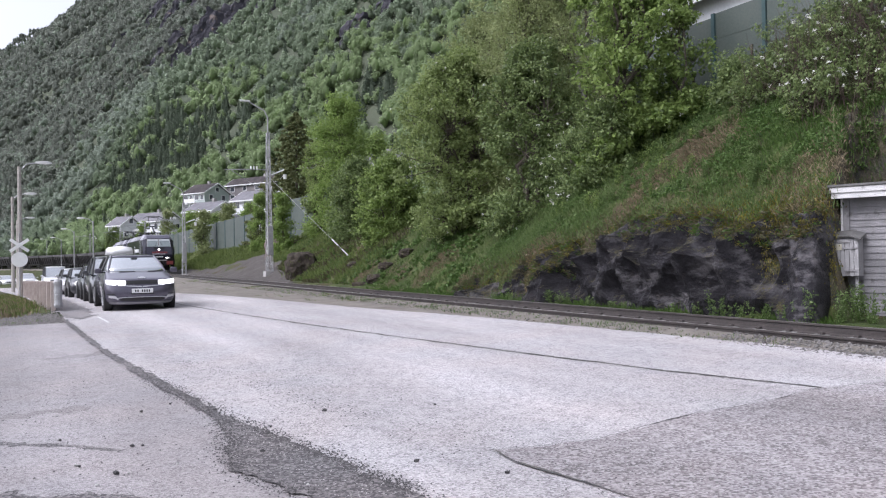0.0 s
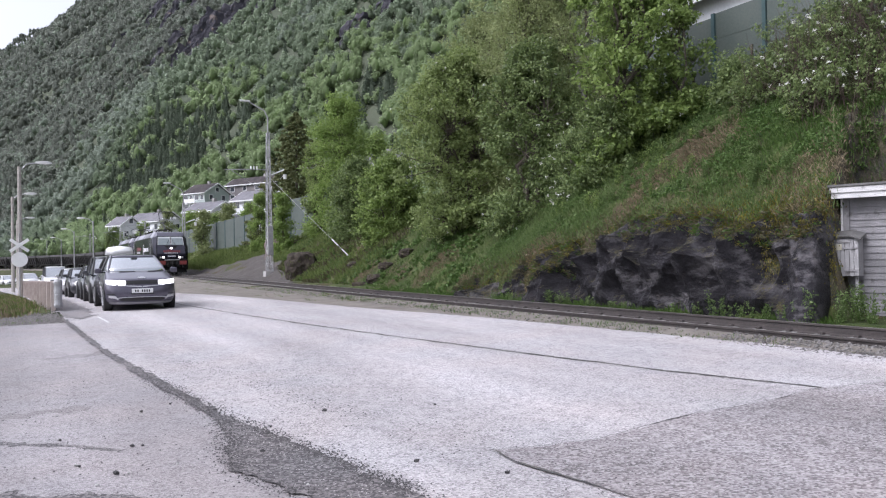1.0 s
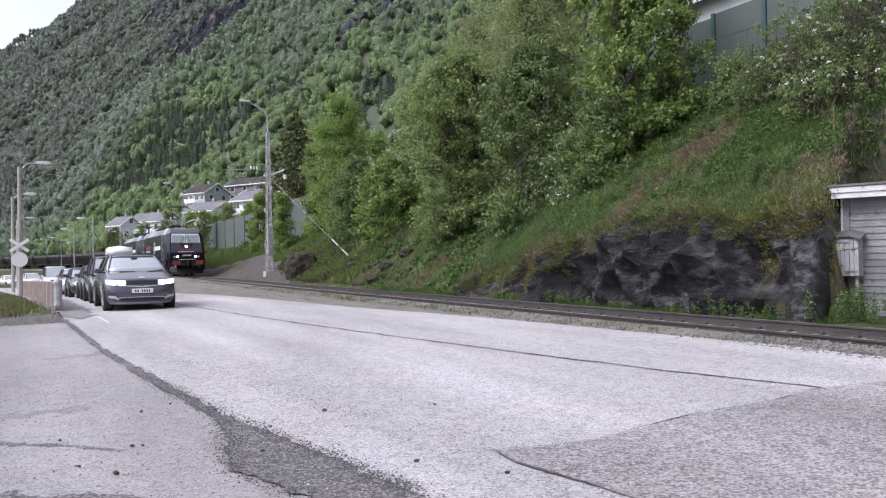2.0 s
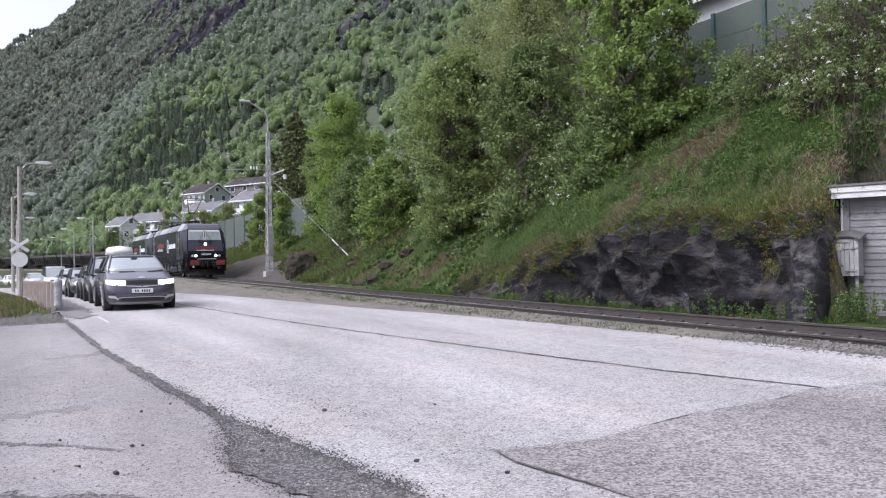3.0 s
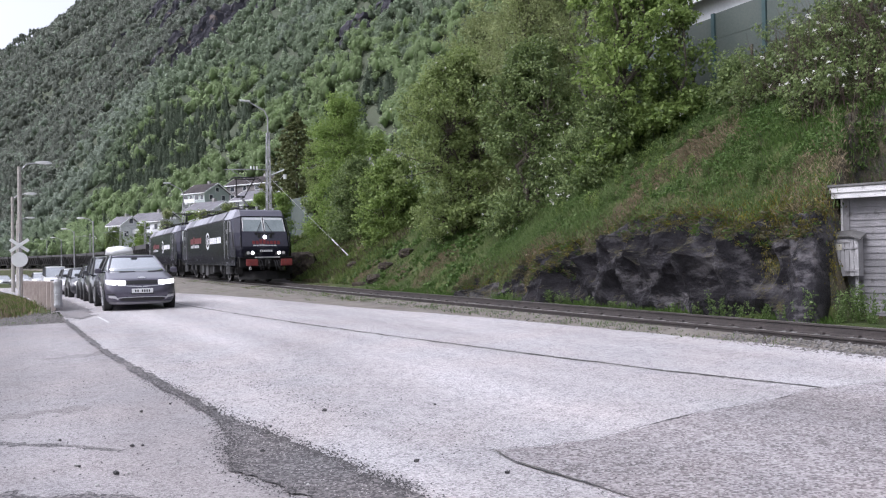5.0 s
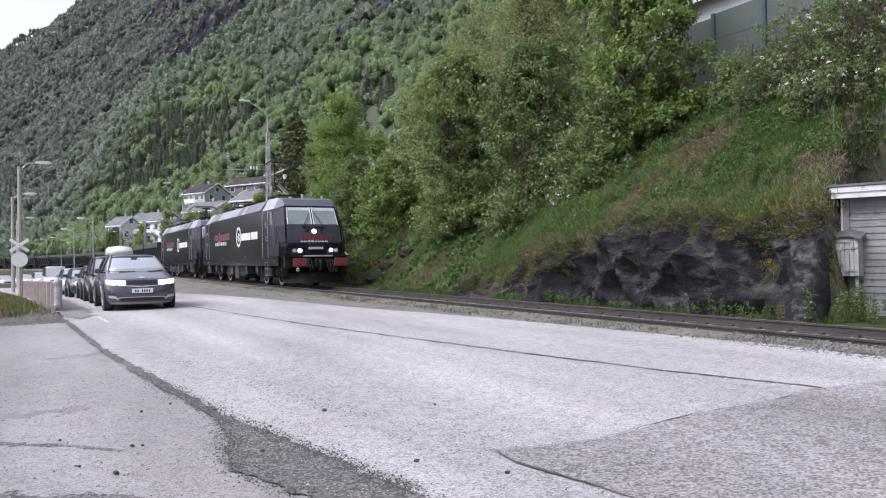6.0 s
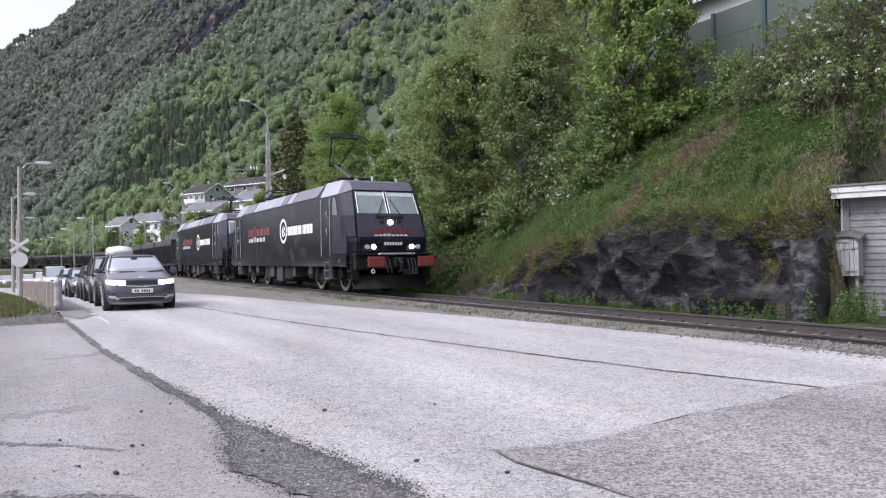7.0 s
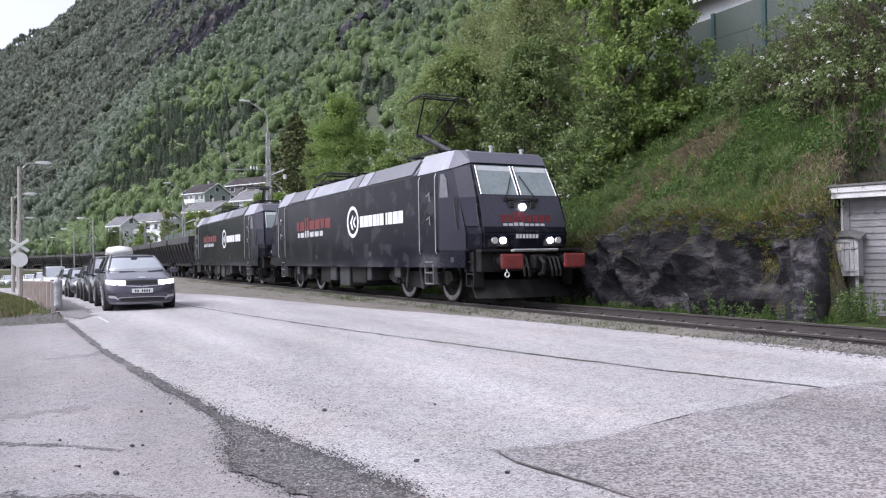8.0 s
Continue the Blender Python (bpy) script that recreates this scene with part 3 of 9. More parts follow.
for pts, w, mat in (([(-7.6, -0.9), (-6.95, -0.21), (-6.73, 0.02), (-6.46, 0.32), (-6.16, 0.61)], 0.12, M_ASPHALT_DARK), ([(-12.5, 0.2), (-12.7, 0.45), (-12.76, 0.9), (-13.1, 1.05)], 0.5, M_ASPHALT_STAIN), ([(-8.0, -0.5), (-8.05, -0.2), (-8.2, 0.12), (-8.1, 0.5)], 0.34, M_ASPHALT_STAIN), ([(-5.4, -0.2), (-5.1, 0.1), (-5.02, 0.35), (-4.75, 0.65)], 0.26, M_ASPHALT_DARK)):
    strip("asphalt_stain", pts, w, 0.009, mat, "dark tyre-worn stain on the old asphalt", 0.03)
flat_piece("dirt_apron", [(-40, 1.25), (-31, 1.42), (-25.66, 1.5), (-22.1, 1.52), (-20.7, 1.08), (-21.9, 0.78), (-24.2, 0.7), (-30, 0.45), (-40, 0.2)], 0.021, M_ASPHALT_STAIN, "dirty dark asphalt beside the guard rail", 0.2)
M_ROAD_PAINT = surface("worn_white_road_paint", (0.42, 0.42, 0.42), (0.62, 0.62, 0.62), 6, 0.8, 0.3, 60)
flat_piece("lane_dash", [(-21.3, 1.5), (-19.1, 1.56), (-19.15, 1.62), (-21.35, 1.56)], 0.019, M_ROAD_PAINT, "short worn white lane dash on the asphalt", 0.01)


def loose_stones():
    """Loose stones on the asphalt: some larger ones apart, fine grit together."""
    M = surface("dark_loose_stone", (0.035, 0.034, 0.036), (0.09, 0.085, 0.085), 30, 0.9, 0.4, 90)
    big = [(-7.23, 1.49, 4), (-7.25, 1.43, 3), (-7.59, 0.9, 3), (-6.62, 2.33, 4.5), (-6.22, 0.67, 3.5), (-6.2, 0.74, 2.5), (-5.48, 0.49, 4), (-4.64, 2.27, 4), (-4.08, 2.63, 3.5), (-6.28, 3.27, 2.5), (-5.82, 0.29, 2.5), (-5.49, 1.46, 3.5), (-6.76, 0.2, 2.5), (-6.27, 1.74, 2.5), (-7.83, 1.19, 2.5)]
    rng = random.Random(4)
    pale = surface("pale_stone", (0.34, 0.33, 0.32), (0.5, 0.49, 0.48), 20, 0.9, 0.3, 80)

    def lump(bm, x, y, r):
        ret = bmesh.ops.create_icosphere(bm, subdivisions=1, radius=r)
        for v in ret["verts"]:
            v.co *= rng.uniform(0.7, 1.15)
            v.co.z *= 0.7
            v.co += Vector((x, y, road_z(x, y) + 0.012 + r * 0.4))
    for x, y, r in big:
        bm = bmesh.new()
        lump(bm, x, y, r * 0.006)
        tagged(part("loose_stone", bm, M), "small dark stone lying on the asphalt", "stone", "stones on the asphalt")
    for x, y, r in ((-5.86, 0.27, 2.6), (-5.44, 0.56, 2.2), (-5.27, 0.36, 2.4), (-4.53, 1.48, 2.6), (-5.5, 0.88, 1.8), (-4.45, 3.34, 1.8)):
        bm = bmesh.new()
        lump(bm, x, y, r * 0.006)
        tagged(part("loose_stone", bm, pale), "small pale stone lying on the asphalt", "stone", "stones on the asphalt")
    verts, faces = [], []
    base = np.array([(1, 0, 0), (-0.5, 0.87, 0), (-0.5, -0.87, 0), (0.1, 0.05, 0.8)])
    fs = np.array([(0, 1, 3), (1, 2, 3), (2, 0, 3)])
    for k in range(4200):
        t = rng.random()
        if t < 0.7:
            line = EDGE_UP if rng.random() < 0.6 else EDGE_LO
            i = rng.randrange(3 if line is EDGE_UP else 1, 13 if line is EDGE_UP else 10)
            (ax, ay), (bx, by) = line[i], line[i + 1]
            u = rng.random()
            x, y = ax + (bx - ax) * u + rng.gauss(0, 0.1), ay + (by - ay) * u + rng.gauss(0.0, 0.06)
        elif t < 0.76:
            x = rng.uniform(-11, -6.2)
            y = 1.85 + (x + 11) * 0.13 + rng.gauss(0, 0.09)
        else:
            x, y = rng.uniform(-10, -3.3), rng.uniform(-1.0, 3.4)
        r = rng.uniform(0.004, 0.011)
        verts.append(base * r * np.array((rng.uniform(0.7, 1.4), 1, 1)) + (x, y, road_z(x, y) + 0.021))
        faces.append(fs + 4 * k)
    verts2, faces2 = [], []
    for k in range(600):
        x = rng.uniform(-6.8, -3.2)
        y = 1.62 + (x + 5.2) * 0.13 + rng.gauss(0, 0.22)
        r = rng.uniform(0.003, 0.008)
        verts2.append(base * r * np.array((rng.uniform(0.7, 1.4), 1, 0.8)) + (x, y, road_z(x, y) + 0.021))
        faces2.append(fs + 4 * k)
    tagged(triangles("grit", np.concatenate(verts2), np.concatenate(faces2), surface("pale_loose_stone", (0.3, 0.29, 0.28), (0.5, 0.48, 0.47), 30, 0.9, 0.2, 90)), "pale loose grit on the worn edge", "grit", kind="stuff")
    tagged(triangles("grit", np.concatenate(verts), np.concatenate(faces), M), "dark loose grit scattered on the asphalt", "grit", kind="stuff")


loose_stones()


def rubble_stones():
    """Crushed stones on the gravel strip at the verge."""
    rng = random.Random(31)
    base = np.array([(1, 0, 0), (-1, 0.1, 0), (0.1, 1, 0), (0, -1, 0.1), (0, 0.1, 1), (0.1, 0, -1)])
    fs = np.array([(0, 2, 4), (2, 1, 4), (1, 3, 4), (3, 0, 4), (2, 0, 5), (1, 2, 5), (3, 1, 5), (0, 3, 5)])
    v, f = [], []
    while len(v) < 3600:
        x, y = rng.gauss(-22.2, 1.1), rng.uniform(-3.0, 0.7)
        if y > road_near(x) - 0.05 or x > -20.0:
            continue
        r = rng.uniform(0.012, 0.035)
        p = base * np.array([rng.uniform(0.6, 1.1) for _ in range(3)]) * r
        f.append(fs + 6 * len(v))
        v.append(p + (x, y, road_z(x, y) + 0.01))
    tagged(triangles("rubble_stones", np.concatenate(v), np.concatenate(f), surface("grey_crushed_stone", (0.09, 0.085, 0.082), (0.24, 0.228, 0.22), 9, 0.9, 0.3, 60)), "loose crushed stones along the verge", "gravel", kind="stuff")


rubble_stones()


def gravel_reach(x):
    """How far the gravel runs up from the track's middle."""
    return 3.3 + 0.5 * noise.noise((x * 0.3, 0, 0)) + 2.4 * math.exp(-((x + 61) / 9) ** 2) - 1.0 * smooth01((x + 50) / 9)


def far_shoulder():
    """Pale gravel between the railway and the foot of the far bank."""
    xs = [-100 + i * 1.0 for i in range(60)]
    verts = []
    for x in xs:
        w = gravel_reach(x)
        for j in range(7):
            y = track_y(x) + 1.8 + (w - 1.8) * j / 6
            verts.append((x, y, ground_z(x, y) + 0.05))
    faces = [(i * 7 + j, (i + 1) * 7 + j, (i + 1) * 7 + j + 1, i * 7 + j + 1) for i in range(59) for j in range(6)]
    tagged(raw("far_shoulder", verts, faces, M_GRAVEL_PALE), "brownish-grey gravel beside the railway", "gravel", kind="structure")


far_shoulder()


def boulder(x, y, z, size, material, label, seed):
    bm = bmesh.new()
    bmesh.ops.create_icosphere(bm, subdivisions=4, radius=1.0)
    for q in bm.verts:
        p = q.co.copy()
        box_k = 1 / max(0.55, max(abs(p.x), abs(p.y), abs(p.z)))
        d, pts = noise.voronoi(p * 2.2 + Vector((seed, 0, 0)))
        q.co = Vector((p.x * size[0], p.y * size[1], p.z * size[2])) * (0.55 + 0.35 * box_k + 0.25 * d[0] + 0.12 * noise.noise(p * 4 + Vector((0, seed, 0))))
    ob = part("boulder", bm, material)
    ob.matrix_basis = pose(x, y, z, 0, 0, seed * 40)
    tagged(ob, label, "rock", "rocks in the bank")


boulder(-59.0, 17.6, 1.6, (1.2, 1.3, 1.3), surface("rusty_pink_rock", (0.1, 0.075, 0.068), (0.2, 0.15, 0.14), 2, 0.9, 0.7, 8), "rusty pink-brown block standing out of the bank", 1)
M_EARTHY = surface("earthy_brown_rock", (0.022, 0.018, 0.015), (0.06, 0.049, 0.04), 2.5, 0.9, 0.8, 9, spot=(0.06, 0.065, 0.025), spot_at=0.6, spec=0.2)
boulder(-43.8, 14.1, 0.6, (0.9, 0.9, 1.0), M_EARTHY, "dark earthy rock knoll at the foot of the bank", 2)
for k, (x, y) in enumerate(((-31.6, 15.2), (-32.2, 14.4), (-31.8, 13.7), (-32.4, 13.2), (-36.5, 14.6))):
    boulder(x, y, ground_z(x, y) - 0.05, (0.4, 0.38, 0.22), M_EARTHY, "dark earthy ledge showing through the grass", 3 + k)

# ---- railway: ballast, sleepers, rails ----
S0, S1 = -330.0, 45.0


def along(name, profile, s_list, material, label, category, kind="structure"):
    """A profile of (offset, height) swept along the track."""
    verts, n = [], len(profile)
    for s in s_list:
        p, a = track_point(s)
        nx, ny = math.sin(a), math.cos(a)
        verts += [(p.x - nx * o, p.y + ny * o, z) for o, z in profile]
    faces = [(i * n + j, i * n + (j + 1) % n, (i + 1) * n + (j + 1) % n, (i + 1) * n + j) for i in range(len(s_list) - 1) for j in range(n)]
    return tagged(raw(name, verts, faces, material), label, category, kind=kind)


ss = axis([(S0, CURVE_X, 6), (CURVE_X, -44, 8), (-44, -10, 2), (-10, S1, 8)])
along("ballast", [(-2.5, -0.3), (-2.3, -0.17), (-1.5, -0.11), (-1.0, -0.07), (-0.83, -0.075), (-0.7, -0.16), (0.7, -0.185), (1.3, -0.17), (1.9, -0.2), (2.1, -0.4)], ss, M_GRAVEL, "weedy grey ballast under the rails", "ballast")
RAIL = [(-0.07, -0.17), (-0.07, -0.158), (-0.012, -0.13), (-0.012, -0.04), (-0.036, -0.028), (-0.036, -0.004), (-0.028, 0.0), (0.028, 0.0), (0.036, -0.004), (0.036, -0.028), (0.012, -0.04), (0.012, -0.13), (0.07, -0.158), (0.07, -0.17)]
for o in (-0.752, 0.752):
    rail = along("rail", [(o + a, b) for a, b in reversed(RAIL)], ss, M_STEEL_RUST, "rusty brown steel rail with a worn head", "rail")
    head = along("rail_head", [(o - 0.026, -0.003), (o - 0.026, 0.003), (o + 0.026, 0.003), (o + 0.026, -0.003)][::-1], ss, M_STEEL_WORN, "worn bright running surface", "rail")
    head.parent = rail
    del head["category"], head["kind"]


def sleepers():
    bm = boxed(-0.13, 0.13, -1.25, 1.25, -0.36, -0.156, bevel=0.015)
    first = part("sleeper", bm, M_CONCRETE)
    clip = None
    for o in (-0.86, -0.64, 0.64, 0.86):
        if clip is None:
            clip = part("fastening", boxed(-0.05, 0.05, -0.04, 0.04, -0.15, -0.115, bevel=0.008), M_STEEL_RUST, first)
            clip.location.y = o
        else:
            other = new("fastening", clip.data)
            other.parent = first
            other.location.y = o
    tagged(first, "grey concrete railway sleeper with rusty fastenings", "sleeper", "sleepers under the rails")
    s = -74.0
    first.matrix_basis = Matrix.Translation(track_point(s)[0])
    while s < 20:
        s += 0.6
        p, a = track_point(s)
        copy_thing(first, pose(p.x, p.y, noise.noise((s, 0, 0)) * 0.006, 0, 0, math.degrees(a) + noise.noise((s, 3, 0)) * 1.5))


sleepers()


def ballast_stones():
    """Single ballast stones lying along the track."""
    rng = random.Random(9)
    base = np.array([(1, 0, 0), (-1, 0.1, 0), (0.1, 1, 0), (0, -1, 0.1), (0, 0.1, 1), (0.1, 0, -1)])
    fs = np.array([(0, 2, 4), (2, 1, 4), (1, 3, 4), (3, 0, 4), (2, 0, 5), (1, 2, 5), (3, 1, 5), (0, 3, 5)])
    v, f = [], []
    for k in range(14000):
        x = -5 - 45 * rng.random() ** 1.7
        o = rng.choice((rng.uniform(-2.1, -0.85), rng.uniform(-0.6, 0.6), rng.uniform(0.9, 1.7)))
        if o < -0.8 and x < -8.4 and rng.random() < 0.8:
            continue
        r = rng.uniform(0.014, 0.036)
        a = rng.uniform(0, 6.28)
        m = np.array(((math.cos(a), -math.sin(a), 0), (math.sin(a), math.cos(a), 0.3), (0.2, 0, 1)))
        s = np.array((rng.uniform(0.7, 1.3), rng.uniform(0.7, 1.3), rng.uniform(0.5, 0.9)))
        z = -0.178 if o > -0.8 else -0.075 - 0.075 * max(0.0, -o - 1.0)
        f.append(fs + 6 * len(v))
        v.append((base * s * r) @ m.T + (x, track_y(x) + o, z + r * 0.3))
    tagged(triangles("ballast_stones", np.concatenate(v), np.concatenate(f), M_STONE), "grey broken ballast stones beside the rails", "ballast", kind="stuff")


M_STONE = leafy("broken_grey_stone", (0.06, 0.056, 0.053), (0.2, 0.19, 0.183), 0.0, 0.9)
ballast_stones()


# ---- mountain woods ----
def ico(sub):
    bm = bmesh.new()
    bmesh.ops.create_icosphere(bm, subdivisions=sub, radius=1.0)
    v = np.array([p.co for p in bm.verts])
    f = np.array([[q.index for q in p.verts] for p in bm.faces])
    bm.free()
    return v, f


def wood_material(name, a, b):
    m = leafy(name, a, b, 0.68, 0.85, 0.25)
    n, l = m.node_tree.nodes, m.node_tree.links
    p = n["Principled BSDF"]
    for q in n:
        if q.type == "MAP_RANGE":
            q.inputs["From Min"].default_value, q.inputs["From Max"].default_value = -0.5, 2.1
    tc, nz, bp = n.new("ShaderNodeTexCoord"), n.new("ShaderNodeTexNoise"), n.new("ShaderNodeBump")
    nz.inputs["Scale"].default_value, nz.inputs["Detail"].default_value = 1.6, 6
    l.new(tc.outputs["Object"], nz.inputs["Vector"])
    bp.inputs["Strength"].default_value, bp.inputs["Distance"].default_value = 0.4, 0.8
    l.new(nz.outputs["Fac"], bp.inputs["Height"])
    l.new(bp.outputs[0], p.inputs["Normal"])
    return m


# blue and grey grow from foot to heights, putting distance haze in the colours
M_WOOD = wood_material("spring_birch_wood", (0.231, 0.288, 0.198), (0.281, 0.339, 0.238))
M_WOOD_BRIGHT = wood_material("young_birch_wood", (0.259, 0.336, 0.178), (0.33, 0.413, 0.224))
M_WOOD_GREY = wood_material("hazy_grey_green_wood", (0.27, 0.317, 0.254), (0.319, 0.365, 0.3))
M_WOOD_HIGH = wood_material("late_hazy_birch_wood", (0.204, 0.226, 0.19), (0.244, 0.266, 0.226))
M_WOOD_DARK = wood_material("spruce_wood", (0.0935, 0.123, 0.0864), (0.149, 0.182, 0.13))


def on_slope(az, r):
    """Plan place at an azimuth (degrees from the line of the track away from the eye) and distance."""
    return -r * math.cos(radians(az)), r * math.sin(radians(az))


CLIFFS = [(8.6, 640, 38, 19), (9.3, 575, 28, 16), (11.3, 420, 24, 13), (10.4, 440, 22, 12), (8.6, 480, 16, 9), (22.9, 260, 15, 3.6), (21.4, 264, 10, 3), (24.6, 256, 12, 3.4), (8.9, 720, 40, 26), (14.7, 440, 26, 9), (18.0, 372, 22, 8), (16.0, 403, 24, 7), (11.5, 560, 24, 10), (5.6, 690, 14, 6)]
M_CLIFF = surface("dark_mountain_rock", (0.026, 0.026, 0.038), (0.07, 0.066, 0.082), 0.12, 0.8, 0.8, 1.2, spot=(0.2, 0.16, 0.14), spot_at=0.63, dist=0.6)


def cliff(az, r, w, h):
    """A bare rock step on the mountainside, facing down the slope."""
    cx, cy = on_slope(az, r)
    side = Vector((math.sin(radians(az)), math.cos(radians(az)), 0)).lerp(Vector((0.93, -0.3, 0)) * -1, 0.0).normalized()
    out = Vector((0.3, -0.95, 0)).normalized()
    verts, faces, nu, nv = [], [], 34, 16
    for i in range(nu + 1):
        u = (i / nu - 0.5) * 2
        for j in range(nv + 1):
            t = j / nv
            edge = (1 - abs(u) ** 2.5)
            x, y = cx + side.x * u * w * 0.8, cy + side.y * u * w * 0.8
            z = mountain_z(x, y) - 3 + (h * edge * (0.75 + 0.5 * noise.noise((u * 3 + az, r, 0)))) * t * 1.15 + u * w * 0.22
            q = Vector((x * 0.12, y * 0.12, z * 0.16))
            dist, pts = noise.voronoi(q)
            d = (noise.cell_vector(pts[0] * 5.1).dot(q - pts[0]) * 5 + noise.cell(pts[0] * 3.3) * 2.0) + noise.noise((x * 0.3, y * 0.3, z * 0.3)) * 1.0
            p = Vector((x, y, z)) + out * (4.0 + d * 0.45 + 1.6 * noise.noise((x * 0.22, y * 0.22, z * 0.35)) - t * h * 0.35)
            verts.append(tuple(p))
    n = nv + 1
    for i in range(nu):
        for j in range(nv):
            faces.append((i * n + j, (i + 1) * n + j, (i + 1) * n + j + 1, i * n + j + 1))
    tagged(raw("cliff", verts, faces, M_CLIFF), "dark bare rock cliff among mountain woods", "cliff", "cliffs on the mountainside")


for az, r, w, h in CLIFFS:
    cliff(az, r, w, h * 1.95)


def bare(x, y, r):
    """Whether a place lies on or just below a cliff."""
    for az, rr, w, h in CLIFFS:
        cx, cy = on_slope(az, rr)
        u = (x - cx) * math.sin(radians(az)) + (y - cy) * math.cos(radians(az))
        q = -(x - cx) * math.cos(radians(az)) + (y - cy) * math.sin(radians(az))
        if abs(u) < w * (0.8 if rr > 300 else 0.6) and (-20 - h * 0.6 if rr > 300 else -2) < q < h * 0.1:
            return True
    return False


HOUSE_SPOTS = [(x, y, math.degrees(math.atan2(y, -x)), math.hypot(x, y)) for x, y in ((-146, 36.5), (-157, 29.7), (-208, 41.8), (-203, 52.4), (-188, 25.5), (-190, 20.0), (-106, 47.0))]


GROVES = [(7.4, 318, 2.6, 30), (9.4, 295, 2.4, 26), (11.4, 280, 2.0, 20), (13.2, 268, 1.5, 14), (23.4, 208, 1.6, 11)]


def woods():
    rng = np.random.default_rng(5)
    store = {k: [[], [], 0] for k in ("light", "grey", "dark", "bright", "high")}

    sv, sf = ico(1)

    def put(kind, v, f):
        s = store[kind]
        s[0].append(v)
        s[1].append(f + s[2])
        s[2] += len(v)

    def sprays(c, r, n, size):
        """Twig sprays as small triangles on an uneven crown."""
        d = rng.normal(size=(n, 3))
        d[:, 2] = np.abs(d[:, 2]) * 0.9 + d[:, 2] * 0.1 - 0.25
        d /= np.linalg.norm(d, axis=1)[:, None]
        p = c + d * r * rng.uniform(0.72, 1.2, (n, 1)) * (1 - 0.2 * d[:, 2:3])
        out = d * 1.1 + rng.normal(size=(n, 3)) * 0.55 + (0, 0, 0.5)
        a = np.cross(out, rng.normal(size=(n, 3)))
        a /= np.linalg.norm(a, axis=1)[:, None] + 1e-9
        b = np.cross(out, a)
        b /= np.linalg.norm(b, axis=1)[:, None] + 1e-9
        s = size * rng.uniform(0.6, 1.4, (n, 1))
        v = np.stack([p - a * s * 0.6, p + b * s * 0.75, p + a * s * 0.65], 1).reshape(-1, 3)
        return v, np.arange(n * 3).reshape(n, 3)

    for r0, r1, gap, count_s, size in ((120, 330, 4.0, 110, 0.55), (330, 650, 4.6, 44, 0.85), (650, 1150, 6.4, 20, 1.35), (1150, 2150, 11.0, 12, 2.6)):
        count = int(radians(45) * (r1 * r1 - r0 * r0) / 2 / (gap * gap) * 2.1)
        rs, azs = np.sqrt(rng.uniform(r0 * r0, r1 * r1, count)), rng.uniform(-7, 38, count)
        for r, az in zip(rs, azs):
            x, y = on_slope(az, r)
            m = mountain_z(x, y)
            if m > 545 or (m < 2 and not ((r > 235 or (r > 125 and az < 5.2)) and y > track_y(x) + 9)):
                continue
            if any((x - hx) ** 2 + (y - hy) ** 2 < 81 or (abs(az - haz) < 2.0 and hr - 28 < r < hr) for hx, hy, haz, hr in HOUSE_SPOTS):
                continue
            if bare(x, y, r) and rng.random() < 0.72:
                continue
            if m > 400 and noise.noise((x * 0.01, y * 0.01, 4)) > 0.25 and rng.random() < 0.7:
                continue
            patch = noise.noise((x * 0.011, y * 0.011, 7)) + 0.5 * noise.noise((x * 0.04, y * 0.04, 2))
            z = ground_z(x, y)
            w = gap * rng.uniform(0.42, 0.62) + gap * 0.4 * rng.random() ** 3
            grove = any(((az - ga) / gw) ** 2 + ((r - gr) / gd) ** 2 < 1 for ga, gr, gw, gd in GROVES)
            if (patch > 0.5 and r > 330 and rng.random() < 0.7) or rng.random() < (0.85 if grove else 0.03):
                w = max(w, gap * 0.6)
                h = w * rng.uniform(1.9, 2.7)
                ring = np.array([(math.cos(q) * w * 0.42, math.sin(q) * w * 0.42, 0.0) for q in np.linspace(0, 2 * math.pi, 7)[:6]] + [(0, 0, h * 0.9)])
                put("dark", ring + (x, y, z), np.array([(q, (q + 1) % 6, 6) for q in range(6)]))
                for k in range(5):
                    t = k / 5
                    rr = w * 0.62 * (1 - t)
                    v, f = sprays(np.array((x, y, z + h * (0.12 + 0.8 * t))), np.array((rr, rr, h * 0.1)) + 0.05, max(4, int(count_s * 0.32 * (1 - t * 0.6))), size * 0.75)
                    put("dark", v, f)
                continue
            # fresh green low down, greyer upwards with haze put in the colour, late on the heights, in slanting bands
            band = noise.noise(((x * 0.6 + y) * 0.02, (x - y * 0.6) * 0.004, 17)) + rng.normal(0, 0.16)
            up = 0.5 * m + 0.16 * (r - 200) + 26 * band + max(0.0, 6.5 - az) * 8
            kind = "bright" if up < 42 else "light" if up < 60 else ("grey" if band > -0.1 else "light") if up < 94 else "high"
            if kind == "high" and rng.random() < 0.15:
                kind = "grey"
            near = r < 330
            lobes = 4 if near else 2
            for q in range(lobes):
                k = rng.uniform(0.55, 0.9)
                o = rng.normal(0, 0.3, 3) * w
                c = np.array((x + o[0], y + o[1], z + w * rng.uniform(0.45, 0.8) + abs(o[2])))
                rr = np.array((w * 0.66 * k, w * 0.66 * k, w * rng.uniform(0.9, 1.35) * k))
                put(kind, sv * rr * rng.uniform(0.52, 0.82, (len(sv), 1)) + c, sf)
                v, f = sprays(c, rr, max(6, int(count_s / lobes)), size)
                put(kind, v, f)
